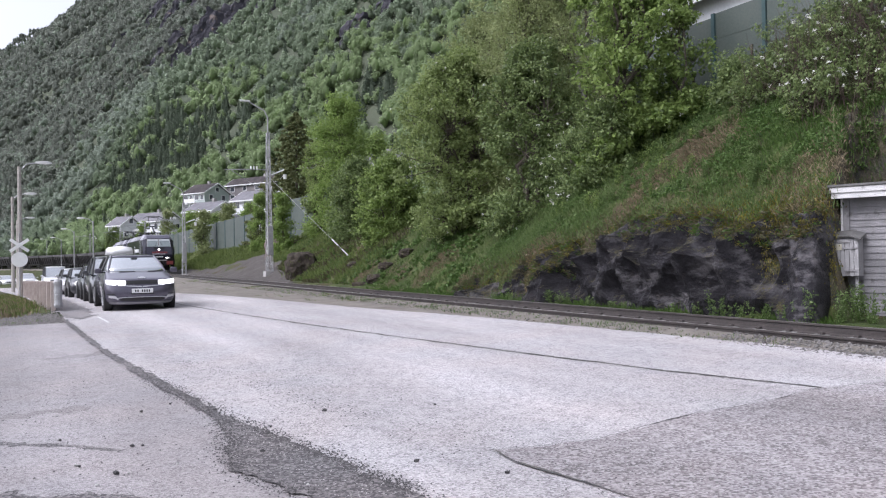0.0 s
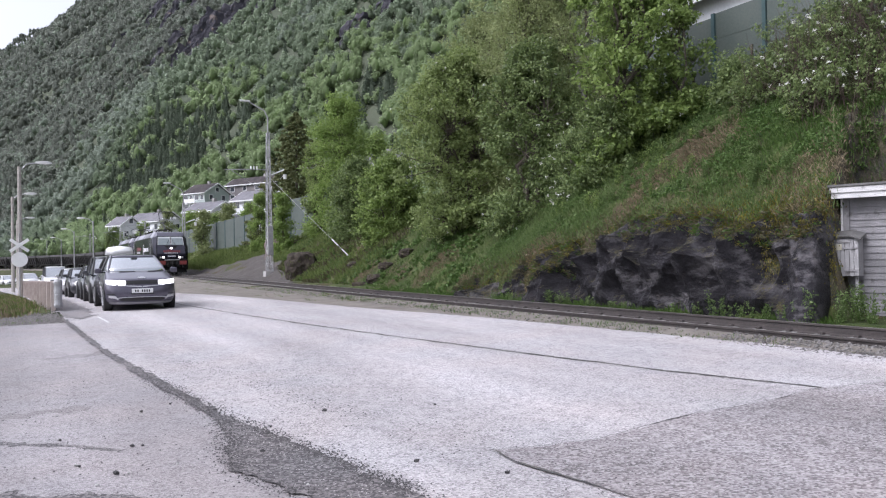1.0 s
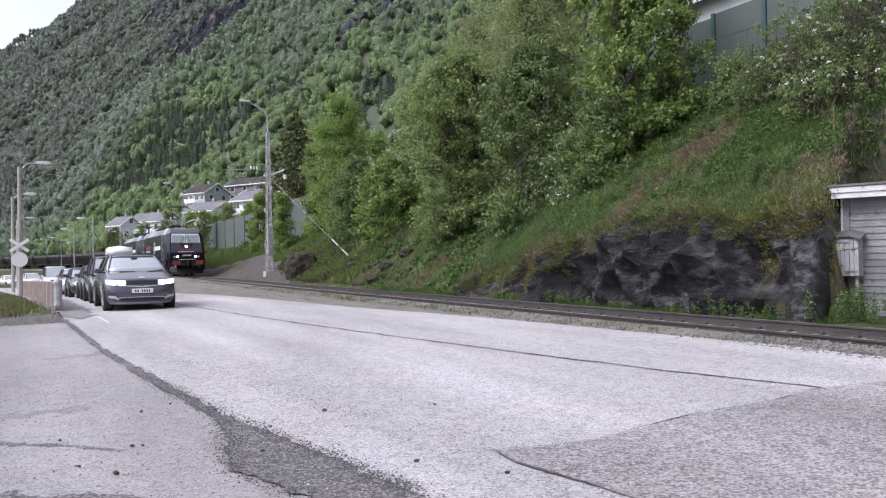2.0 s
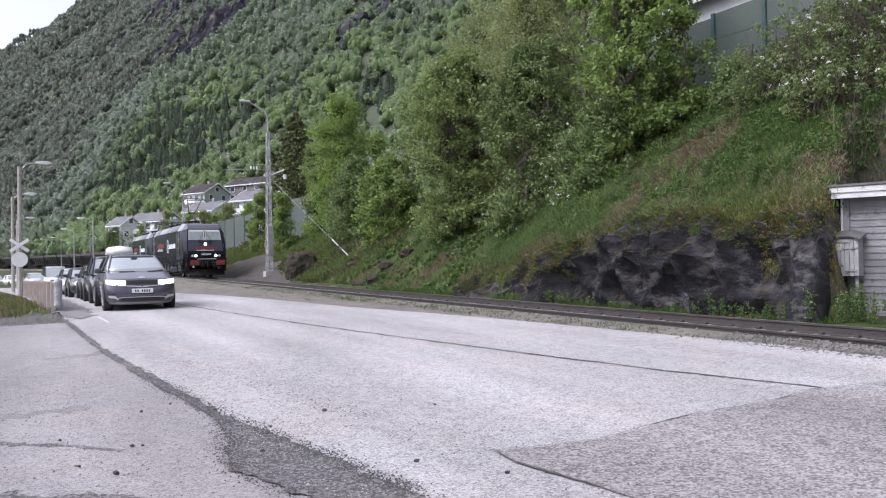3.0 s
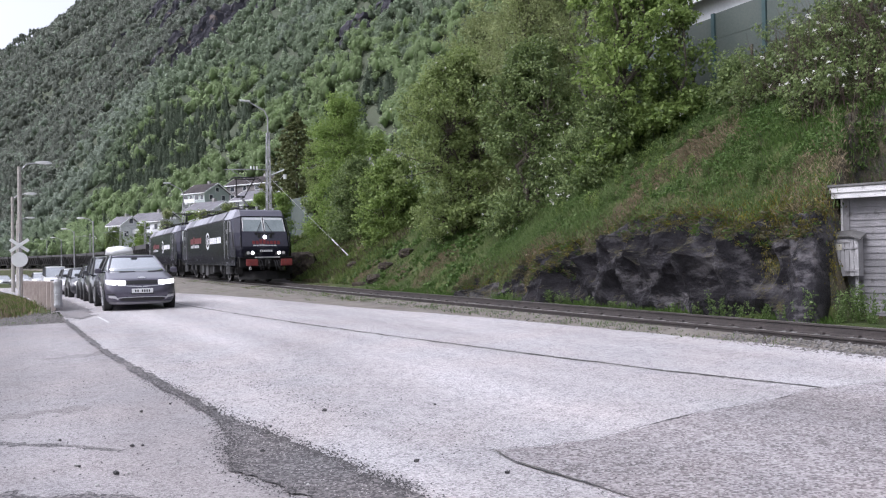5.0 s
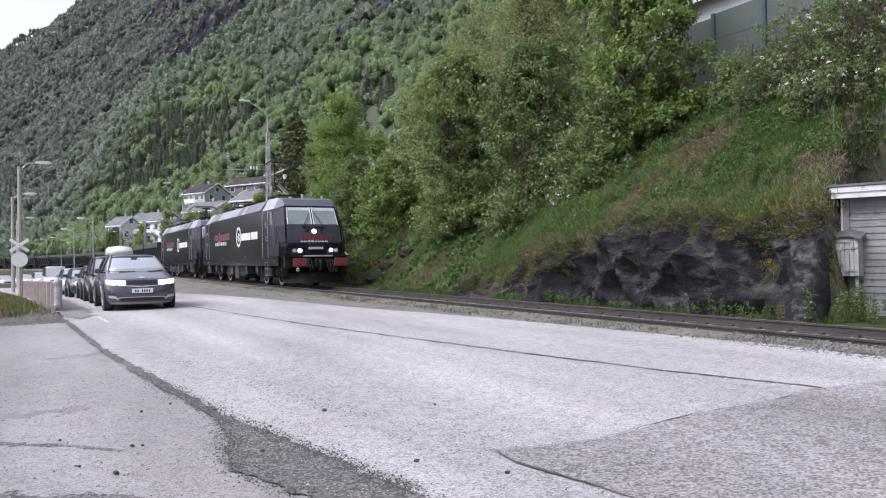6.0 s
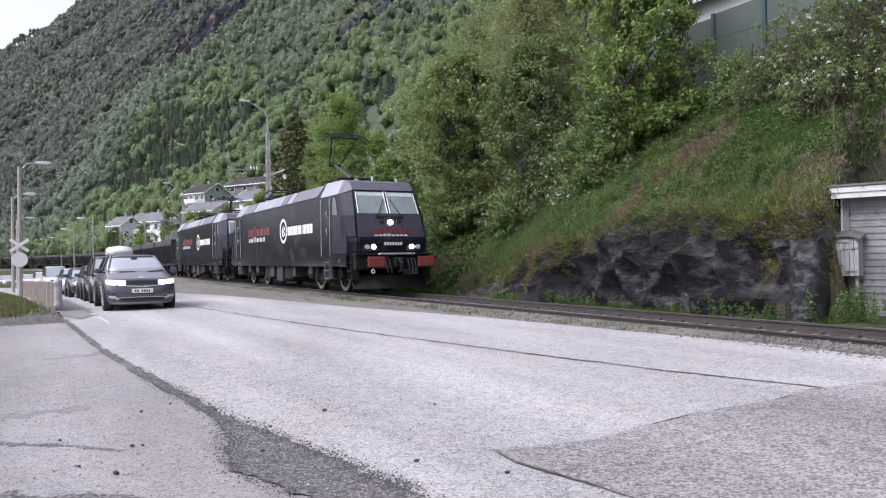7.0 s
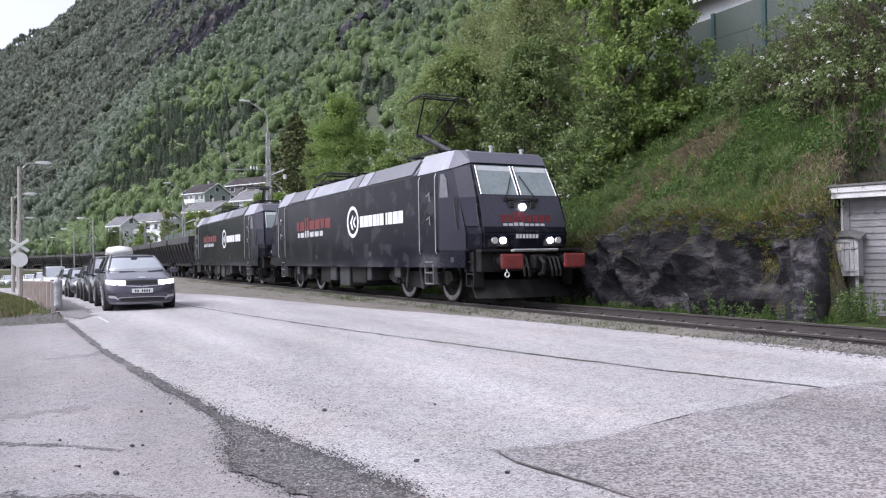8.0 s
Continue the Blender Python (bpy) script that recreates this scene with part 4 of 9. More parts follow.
    for kind, name, mat, label in (("bright", "birch_wood", M_WOOD_BRIGHT, "light green young birch wood at the mountain's foot"), ("light", "birch_wood", M_WOOD, "fresh green birch wood on the mountainside"), ("grey", "birch_wood", M_WOOD_GREY, "grey-green budding birch wood on the mountainside, haze in its colour"), ("high", "birch_wood", M_WOOD_HIGH, "late birch wood high on the mountain, haze in its dull colour"), ("dark", "spruce_wood", M_WOOD_DARK, "dark green spruce wood on the mountainside")):
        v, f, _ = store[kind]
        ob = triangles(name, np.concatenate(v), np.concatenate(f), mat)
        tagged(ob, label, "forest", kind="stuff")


woods()


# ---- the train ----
# anthracite raised a little, so sky sheen on the sloping nose is in the colour
M_LOCO_FRONT = surface("anthracite_nose_with_sky_sheen", (0.032, 0.031, 0.046), (0.052, 0.05, 0.07), 0.8, 0.2, 0.015, 25, spec=0.5)
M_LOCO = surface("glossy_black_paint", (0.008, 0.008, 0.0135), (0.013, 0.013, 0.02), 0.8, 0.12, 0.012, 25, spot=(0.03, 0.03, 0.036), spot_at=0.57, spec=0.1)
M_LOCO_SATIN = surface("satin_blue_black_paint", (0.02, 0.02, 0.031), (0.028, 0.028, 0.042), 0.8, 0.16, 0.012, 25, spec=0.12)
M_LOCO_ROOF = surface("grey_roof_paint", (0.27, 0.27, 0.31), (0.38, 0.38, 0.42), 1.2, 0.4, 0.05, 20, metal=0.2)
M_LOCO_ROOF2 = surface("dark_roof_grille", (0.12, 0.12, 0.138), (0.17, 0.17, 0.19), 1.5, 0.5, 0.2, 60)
M_UNDER = surface("grimy_running_gear", (0.006, 0.006, 0.007), (0.02, 0.019, 0.018), 3, 0.75, 0.3, 30, spec=0.25)
M_BOXGREY = surface("dusty_grey_box", (0.018, 0.018, 0.02), (0.04, 0.04, 0.043), 3, 0.6, 0.1, 30)
M_RED = surface("faded_red_paint", (0.14, 0.022, 0.022), (0.24, 0.04, 0.036), 4, 0.6, 0.1, 30, spot=(0.1, 0.05, 0.05), spot_at=0.6)
M_RED_MARK = surface("red_vinyl", (0.11, 0.012, 0.015), (0.16, 0.018, 0.022), 5, 0.4, 0, 20)
M_WHITE_MARK = surface("white_vinyl", (0.7, 0.7, 0.72), (0.8, 0.8, 0.82), 5, 0.4, 0, 20)
M_GREY_MARK = surface("grey_vinyl", (0.4, 0.4, 0.42), (0.5, 0.5, 0.52), 5, 0.4, 0, 20)
M_STEP = surface("dull_step_steel", (0.12, 0.12, 0.125), (0.2, 0.2, 0.205), 6, 0.55, 0.1, 40, metal=0.3)
# the nose paint again, its grey lifted for sky sheen on the slope
M_LOCO_BROW = surface("sky_sheened_brow_paint", (0.1, 0.099, 0.128), (0.14, 0.138, 0.17), 1.0, 0.35, 0.02, 25, spec=0.4)
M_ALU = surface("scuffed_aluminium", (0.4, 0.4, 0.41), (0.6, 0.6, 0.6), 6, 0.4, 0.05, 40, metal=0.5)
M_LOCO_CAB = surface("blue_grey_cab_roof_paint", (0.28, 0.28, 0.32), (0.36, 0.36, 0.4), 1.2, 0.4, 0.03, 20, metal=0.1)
M_LAMP = glow("lit_headlamp", (1.0, 0.97, 0.9), 5.0)
M_LAMP_DIM = surface("clear_lamp_glass", (0.5, 0.47, 0.47), (0.62, 0.6, 0.6), 8, 0.15, 0, 20)
M_SCREEN = surface("blinded_cab_window", (0.20, 0.24, 0.25), (0.27, 0.31, 0.32), 1.2, 0.06, 0, 10, spec=0.9)
M_BLIND = surface("white_sun_blind", (0.5, 0.52, 0.54), (0.6, 0.62, 0.63), 2, 0.35, 0, 10)
M_WINDOW_SIDE = surface("grey_cab_side_window", (0.1, 0.1, 0.115), (0.15, 0.15, 0.165), 2, 0.12, 0, 10, spec=0.4)
M_WHEEL = surface("worn_wheel_steel", (0.05, 0.048, 0.047), (0.3, 0.29, 0.285), 4, 0.45, 0.1, 30, metal=0.4)
M_RUBBER = surface("black_rubber", (0.015, 0.015, 0.016), (0.03, 0.03, 0.03), 5, 0.85, 0.1, 30)
M_WAGON = surface("dusty_black_wagon_steel", (0.022, 0.02, 0.022), (0.055, 0.05, 0.052), 1.0, 0.6, 0.15, 20, spot=(0.075, 0.06, 0.055), spot_at=0.66)
M_ORE = surface("dark_iron_ore", (0.02, 0.018, 0.018), (0.05, 0.045, 0.042), 4, 0.95, 0.8, 30)
L = 18.9


def mirrored(half):
    """A closed ring from one side's points (x, half width, z), bottom to top."""
    return [(x, -w, z) for x, w, z in half] + [(x, w, z) for x, w, z in reversed(half)]


def flip_x(half):
    return [(-L - x, w, z) for x, w, z in half]


def wheelset(parent, x, r, name="wheelset", spokes=True):
    ws = empty(name, pose(x, 0, r), parent)
    prof = [(0.12, 0.07), (0.13, 0.03), (r * 0.70, 0.015), (r * 0.74, 0.055), (r * 0.92, 0.06), (r * 0.935, 0.075), (r, 0.07), (r, -0.055), (r + 0.028, -0.06), (r + 0.028, -0.085), (0.1, -0.085)]
    seg = 28
    for side in (-1, 1):
        me = bmesh.new()
        rings_loft(me, [[(q * math.cos(2 * math.pi * k / seg), side * (0.745 + o), q * math.sin(2 * math.pi * k / seg)) for k in range(seg)] for q, o in prof])
        # bolts round the hub
        for k in range(6):
            a = k * math.pi / 3
            disc(me, (math.cos(a) * r * 0.42, side * 0.775, math.sin(a) * r * 0.42), (0, 1, 0), 0.035, 0.04, 6)
        bmesh.ops.recalc_face_normals(me, faces=me.faces)
        part("wheel", me, M_UNDER, ws)
    part("axle", tube(bmesh.new(), [(0, -0.7, 0), (0, 0.7, 0)], 0.09, 10), M_UNDER, ws)
    for side in (-1, 1):
        bm = bmesh.new()
        ring = []
        for q, o in ((r * 0.72, 0.06), (r * 0.75, 0.064), (r * 0.9, 0.066), (r * 0.92, 0.06)):
            ring.append([(q * math.cos(2 * math.pi * k / seg), side * (0.745 + o), q * math.sin(2 * math.pi * k / seg)) for k in range(seg)])
        rings_loft(bm, ring, True, False)
        bmesh.ops.recalc_face_normals(bm, faces=bm.faces)
        if sum(f.normal.y for f in bm.faces) * side < 0:
            bmesh.ops.reverse_faces(bm, faces=bm.faces)
        part("tyre", bm, M_WHEEL, ws)
    return ws


def loco_bogie(parent, x):
    b = empty("bogie", pose(x, 0, 0), parent)
    bm = bmesh.new()
    for s in (-1, 1):
        pts = [(-2.0, 0.62), (-1.75, 0.5), (-0.75, 0.5), (-0.5, 0.36), (0.5, 0.36), (0.75, 0.5), (1.75, 0.5), (2.0, 0.62), (1.9, 0.8), (-1.9, 0.8)]
        y0, y1 = sorted((s * 0.98, s * 1.14))
        lo, hi = [bm.verts.new((px, y0, pz)) for px, pz in pts], [bm.verts.new((px, y1, pz)) for px, pz in pts]
        bm.faces.new(lo)
        bm.faces.new(hi[::-1])
        for i in range(len(pts)):
            j = (i + 1) % len(pts)
            bm.faces.new((lo[i], hi[i], hi[j], lo[j]))
    box(bm, -0.25, 0.25, -0.98, 0.98, 0.4, 0.72)
    bmesh.ops.recalc_face_normals(bm, faces=bm.faces)
    part("bogie_frame", bm, M_UNDER, b)
    for ax in (-1.3, 1.3):
        for s in (-1, 1):
            bm = boxed(ax - 0.19, ax + 0.19, min(s * 0.92, s * 1.2), max(s * 0.92, s * 1.2), 0.44, 0.8, bevel=0.04)
            disc(bm, (ax, s * 1.21, 0.62), (0, 1, 0), 0.15, 0.05, 14)
            part("axle_box", bm, M_UNDER, b)
            bm = bmesh.new()
            for o in (-0.36, 0.36):
                for k in range(5):
                    disc(bm, (ax + o, s * 1.06, 0.5 + k * 0.075), (0, 0, 1), 0.09, 0.045, 10)
            part("spring", bm, M_BOXGREY, b)
    for s in (-1, 1):
        bm = bmesh.new()
        tube(bm, [(-0.55, s * 1.22, 0.34), (-0.35, s * 1.26, 0.9)], 0.05, 8)
        tube(bm, [(0.5, s * 1.22, 0.34), (0.42, s * 1.26, 0.9)], 0.05, 8)
        part("damper", bm, M_BOXGREY, b)
    for ax in (-1.3, 1.3):
        wheelset(b, ax, 0.6)
    return b


def bars(parent, name, x0, x1, z0, z1, widths, gap, y, material, even=True):
    """A word as plain upright bars on a side wall."""
    total = sum(widths) + gap * (len(widths) - 1)
    k = (x1 - x0) / total
    x = x0
    for w in widths:
        if w > 0.1:
            part(name, boxed(x, x + w * k, y - 0.002, y + 0.002, z0, z1 if even or w < 2 else z0 + (z1 - z0) * 0.74), material, parent)
        x += (w + gap) * k


def pantograph(parent, x, up):
    p = empty("pantograph", pose(x, 0, 4.0), parent)
    bm = bmesh.new()
    for s in (-0.55, 0.55):
        box(bm, -1.0, 1.0, s - 0.03, s + 0.03, 0.1, 0.17)
        for q in (-0.85, 0.85):
            for k in range(4):
                disc(bm, (q, s, -0.12 + k * 0.055), (0, 0, 1), 0.075 - 0.02 * (k % 2), 0.05, 10)
    for q in (-0.8, 0.8):
        box(bm, q - 0.04, q + 0.04, -0.55, 0.55, 0.1, 0.17)
    part("base_frame", bm, M_UNDER, p)
    foot, knee, head = (0.75, 0.15), (-1.05, 0.85), (0.1, 1.75)
    if up == "half":
        foot, knee, head = (-1.0, 0.15), (-0.4, 0.85), (-1.5, 0.95)
    elif not up:
        foot, knee, head = (0.75, 0.15), (-1.0, 0.28), (0.6, 0.36)
    bm = bmesh.new()
    tube(bm, [(foot[0], 0, foot[1]), (knee[0], 0, knee[1])], [0.075, 0.055], 8)
    tube(bm, [(foot[0] - 0.35, 0.16, foot[1] - 0.02), (knee[0] - 0.1, 0.1, knee[1] - 0.08)], 0.02, 6)
    disc(bm, (knee[0], 0, knee[1]), (0, 1, 0), 0.07, 0.5, 10)
    part("lower_arm", bm, M_BOXGREY, p)
    bm = bmesh.new()
    for s in (-1, 1):
        tube(bm, [(knee[0], s * 0.22, knee[1]), (head[0], s * 0.5, head[1])], 0.028, 6)
    tube(bm, [(head[0], -0.55, head[1]), (head[0], 0.55, head[1])], 0.03, 6)
    part("upper_arm", bm, M_UNDER, p)
    bm = bmesh.new()
    for o in (-0.18, 0.18):
        tube(bm, [(head[0] + o, -0.98, head[1] - 0.16), (head[0] + o, -0.72, head[1] + 0.04), (head[0] + o, -0.5, head[1] + 0.1), (head[0] + o, 0.5, head[1] + 0.1), (head[0] + o, 0.72, head[1] + 0.04), (head[0] + o, 0.98, head[1] - 0.16)], 0.022, 6)
    for s in (-0.5, 0.5):
        tube(bm, [(head[0] - 0.18, s, head[1] + 0.08), (head[0] + 0.18, s, head[1] + 0.08)], 0.02, 6)
    part("contact_head", bm, M_BOXGREY, p)
    return p


def locomotive(raised=True):
    top = empty("locomotive")
    # body: rings from the rear nose to the front nose
    nose = [(-0.66, 1.18, 1.32), (-0.62, 1.2, 1.72), (-0.88, 1.17, 2.6), (-1.32, 1.09, 3.46)]
    cheek = [(-1.0, 1.43, 1.32), (-1.0, 1.44, 1.72), (-1.3, 1.44, 2.6), (-1.72, 1.36, 3.36)]
    full = [(-1.9, 1.49, 1.32), (-1.9, 1.49, 1.72), (-2.0, 1.49, 2.6), (-2.2, 1.49, 3.33)]
    mid = [(-3.4, 1.49, z) for z in (1.32, 1.72, 2.6, 3.33)]
    bm = bmesh.new()
    rings = [mirrored(q) for q in (flip_x(nose), flip_x(cheek), flip_x(full), flip_x(mid), mid, full, cheek, nose)]
    rings_loft(bm, rings, close=True, caps=False)
    # nose faces, strip by strip
    bm.verts.ensure_lookup_table()
    for ring in (0, 7):
        vs = [bm.verts[ring * 8 + i] for i in range(8)]
        for i in range(3):
            q = (vs[i], vs[i + 1], vs[6 - i], vs[7 - i])
            bm.faces.new(q)
    bmesh.ops.recalc_face_normals(bm, faces=bm.faces)
    bmesh.ops.bevel(bm, geom=[e for e in bm.edges if len(e.link_faces) == 2 and e.calc_face_angle(0) > 0.25 and abs(e.verts[0].co.x + L / 2) > 7.2], offset=0.04, segments=2, affect="EDGES")
    part("body", bm, M_LOCO, top, "glossy black painted body")
    # skirt
    bm = bmesh.new()
    for s in (-1, 1):
        y0, y1 = sorted((s * 1.44, s * 1.486))
        pts = [(-17.9, 1.32), (-17.9, 1.0), (-17.3, 0.92), (-1.6, 0.92), (-1.0, 0.92), (-1.0, 1.32)]
        lo, hi = [bm.verts.new((px, y0, pz)) for px, pz in pts], [bm.verts.new((px, y1, pz)) for px, pz in pts]
        bm.faces.new(lo)
        bm.faces.new(hi[::-1])
        for i in range(len(pts)):
            j = (i + 1) % len(pts)
            bm.faces.new((lo[i], hi[i], hi[j], lo[j]))
    box(bm, -17.9, -1.0, -1.4, 1.4, 1.1, 1.33)
    bmesh.ops.recalc_face_normals(bm, faces=bm.faces)
    part("skirt", bm, M_LOCO, top)
    # roof: slanted flanks with panels, cab roofs a little higher
    a, b, c = [(-2.2, 1.485, 3.335), (-2.35, 1.15, 3.86)], [(-1.74, 1.35, 3.365), (-1.95, 1.1, 3.84)], [(-1.34, 1.1, 3.47), (-1.56, 1.1, 3.75)]
    m = [(-3.5, 1.485, 3.335), (-3.7, 1.15, 3.88)]
    b2 = [(-1.9, 1.41, 3.355), (-2.08, 1.12, 3.85)]
    for e in (lambda q: q, flip_x):
        bm = bmesh.new()
        rings_loft(bm, [mirrored(e(q)) for q in (b2, a, m)], close=True, caps=True)
        bmesh.ops.recalc_face_normals(bm, faces=bm.faces)
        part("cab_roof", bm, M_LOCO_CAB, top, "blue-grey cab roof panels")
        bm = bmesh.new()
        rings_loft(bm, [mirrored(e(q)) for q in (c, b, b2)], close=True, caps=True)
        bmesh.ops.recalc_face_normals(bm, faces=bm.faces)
        part("roof_brow", bm, M_LOCO_BROW, top, "brow above the windscreens, its slate grey holding sky sheen")
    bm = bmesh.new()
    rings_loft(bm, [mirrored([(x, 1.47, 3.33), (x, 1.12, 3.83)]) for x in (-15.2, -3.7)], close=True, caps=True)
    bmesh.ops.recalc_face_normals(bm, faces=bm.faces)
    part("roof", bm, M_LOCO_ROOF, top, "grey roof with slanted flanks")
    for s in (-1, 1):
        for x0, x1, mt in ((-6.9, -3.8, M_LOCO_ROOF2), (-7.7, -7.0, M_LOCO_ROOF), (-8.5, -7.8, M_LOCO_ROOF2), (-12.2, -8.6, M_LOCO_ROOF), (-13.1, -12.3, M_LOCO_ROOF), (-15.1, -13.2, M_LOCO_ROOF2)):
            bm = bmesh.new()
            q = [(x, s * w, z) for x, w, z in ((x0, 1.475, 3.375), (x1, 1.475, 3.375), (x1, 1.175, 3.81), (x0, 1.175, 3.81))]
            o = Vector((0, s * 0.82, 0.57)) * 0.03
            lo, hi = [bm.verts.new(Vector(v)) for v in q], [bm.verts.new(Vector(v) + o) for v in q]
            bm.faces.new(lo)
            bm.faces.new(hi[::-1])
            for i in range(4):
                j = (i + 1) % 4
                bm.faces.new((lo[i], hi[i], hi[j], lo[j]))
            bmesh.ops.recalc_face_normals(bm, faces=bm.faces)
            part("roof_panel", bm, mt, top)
        bm = boxed(-15.4, -3.5, min(s * 1.47, s * 1.5), max(s * 1.47, s * 1.5), 3.32, 3.36)
        part("gutter", bm, M_BOXGREY, top)
    # windscreens with blinds and wipers
    def front_x(z):
        return lerp_table(z, [(1.32, -0.66), (1.72, -0.62), (2.6, -0.88), (3.46, -1.32)])
    for e, nm in ((1, 0), (-1, 1)):
        def fx(x):
            return x if e == 1 else -L - x
        for s in (-1, 1):
            bm = bmesh.new()
            lo = [(s * 0.06, 2.66), (s * 1.07, 2.66), (s * 1.02, 3.4), (s * 0.06, 3.4)]
            q0 = [bm.verts.new((fx(front_x(z) + 0.0), y, z)) for y, z in lo]
            q1 = [bm.verts.new((fx(front_x(z) + 0.02), y, z)) for y, z in lo]
            bm.faces.new(q0)
            bm.faces.new(q1[::-1])
            for i in range(4):
                j = (i + 1) % 4
                bm.faces.new((q0[i], q1[i], q1[j], q0[j]))
            bmesh.ops.recalc_face_normals(bm, faces=bm.faces)
            ws = part("windscreen", bm, M_SCREEN, top, "grey-green reflecting windscreen pane")
            bm = bmesh.new()
            lo = [(s * 0.08, 3.26), (s * 1.0, 3.26), (s * 0.99, 3.38), (s * 0.08, 3.38)]
            q1 = [bm.verts.new((fx(front_x(z) + 0.026), y, z)) for y, z in lo]
            bm.faces.new(q1 if (s * e) > 0 else q1[::-1])
            part("sun_blind", bm, M_BLIND, ws)
            bm = bmesh.new()
            tube(bm, [(fx(front_x(2.66) + 0.03), s * 1.09, 2.66), (fx(front_x(3.38) + 0.03), s * 1.04, 3.38)], 0.018, 6)
            part("window_trim", bm, M_ALU, ws)
            bm = bmesh.new()
            tube(bm, [(fx(front_x(2.66) + 0.03), s * 0.045, 2.66), (fx(front_x(3.4) + 0.03), s * 0.045, 3.4)], 0.022, 6)
            part("window_trim", bm, M_ALU, ws)
            bm = bmesh.new()
            tube(bm, [(fx(front_x(2.55) + 0.04), s * 0.45, 2.55), (fx(front_x(2.8) + 0.05), s * 0.3, 2.8), (fx(front_x(3.1) + 0.05), s * 0.12, 3.15)], 0.014, 6)
            box(bm, *sorted((fx(front_x(2.55)), fx(front_x(2.55) + 0.05))), s * 0.45 - 0.05, s * 0.45 + 0.05, 2.5, 2.6, 0.01)
            part("wiper", bm, M_RUBBER, top)
            # lamps
            for y, mt, r in ((0.68, M_LAMP if e == 1 else M_LAMP_DIM, 0.075), (0.91, M_LAMP_DIM, 0.078)):
                bm = bmesh.new()
                disc(bm, (fx(-0.6), s * y, 1.55), (1, 0, 0), r, 0.06, 18)
                part("headlight", bm, mt, top)
            bm = bmesh.new()
            box(bm, *sorted((fx(-0.68), fx(-0.635))), min(s * 0.5, s * 1.06), max(s * 0.5, s * 1.06), 1.4, 1.7, 0.02)
            part("lamp_housing", bm, M_RUBBER, top)
            # buffers
            bm = bmesh.new()
            disc(bm, (fx(-0.24), s * 0.875, 1.06), (1, 0, 0), 0.13, 0.6, 16)
            disc(bm, (fx(-0.5), s * 0.875, 1.06), (1, 0, 0), 0.2, 0.16, 16)
            part("buffer_stem", bm, M_UNDER, top)
            bm = bmesh.new()
            box(bm, *sorted((fx(0.05), fx(0.12))), s * 0.875 - 0.3, s * 0.875 + 0.3, 0.885, 1.235, 0.05)
            part("buffer_head", bm, M_RED, top, "broad worn red buffer head")
            # grab rails and steps on the corner
            bm = bmesh.new()
            tube(bm, [(fx(-0.72), s * 1.24, 1.85), (fx(-0.72), s * 1.26, 1.95), (fx(-0.82), s * 1.26, 2.35), (fx(-0.86), s * 1.22, 2.42)], 0.016, 6)
            part("grab_rail", bm, M_BOXGREY, top)
            bm = bmesh.new()
            tube(bm, [(fx(-1.35), s * 1.5, 1.85), (fx(-1.45), s * 1.52, 2.6)], 0.02, 6)
            part("grab_rail", bm, M_BOXGREY, top)
            bm = bmesh.new()
            for k in range(3):
                box(bm, *sorted((fx(-1.1), fx(-0.75))), min(s * 1.15, s * 1.42), max(s * 1.15, s * 1.42), 0.48 + k * 0.28, 0.51 + k * 0.28)
            for q in (-1.1, -0.76):
                box(bm, *sorted((fx(q), fx(q + 0.03))), min(s * 1.15, s * 1.42), max(s * 1.15, s * 1.42), 0.46, 1.3)
            part("corner_step", bm, M_UNDER, top)
            # door steps, rails, door
            bm = bmesh.new()
            for z in (0.5, 0.78, 1.06):
                box(bm, *sorted((fx(-3.1), fx(-2.65))), min(s * 1.3, s * 1.5), max(s * 1.3, s * 1.5), z - 0.015, z + 0.015)
            for q in (-3.12, -2.66):
                box(bm, *sorted((fx(q), fx(q + 0.03))), min(s * 1.38, s * 1.5), max(s * 1.38, s * 1.5), 0.5, 1.0)
            part("door_step", bm, M_STEP, top)
            bm = bmesh.new()
            box(bm, *sorted((fx(-3.22), fx(-2.5))), min(s * 1.488, s * 1.5), max(s * 1.488, s * 1.5), 1.3, 3.26, 0.004)
            door = part("cab_door", bm, M_LOCO, top)
            for z in (2.12, 2.72):
                bm = bmesh.new()
                tube(bm, [(fx(-2.72), s * 1.505, z - 0.12), (fx(-2.72), s * 1.54, z - 0.1), (fx(-2.72), s * 1.54, z + 0.1), (fx(-2.9), s * 1.53, z + 0.02)], 0.013, 6)
                part("handle", bm, M_ALU, door)
            for q in (-3.32, -2.4):
                bm = bmesh.new()
                tube(bm, [(fx(q), s * 1.5, 1.26), (fx(q), s * 1.54, 1.32), (fx(q), s * 1.54, 3.2), (fx(q), s * 1.5, 3.28)], 0.011, 8)
                part("door_rail", bm, M_ALU, top)
            bm = bmesh.new()
            pts = [(-2.22, 2.66), (-1.78, 2.64), (-1.86, 3.1), (-1.98, 3.24), (-2.14, 3.24)]
            q0 = [bm.verts.new((fx(x), s * (1.49 - 0.06 * max(0, (x + 2.05))), z)) for x, z in pts]
            q1 = [bm.verts.new((fx(x), s * (1.512 - 0.06 * max(0, (x + 2.05))), z)) for x, z in pts]
            bm.faces.new(q0)
            bm.faces.new(q1[::-1])
            for i in range(5):
                j = (i + 1) % 5
                bm.faces.new((q0[i], q1[i], q1[j], q0[j]))
            bmesh.ops.recalc_face_normals(bm, faces=bm.faces)
            part("side_window", bm, M_WINDOW_SIDE, top)
        bm = bmesh.new()
        disc(bm, (fx(-0.79), 0, 2.36), (1, 0, 0), 0.085, 0.1, 18)
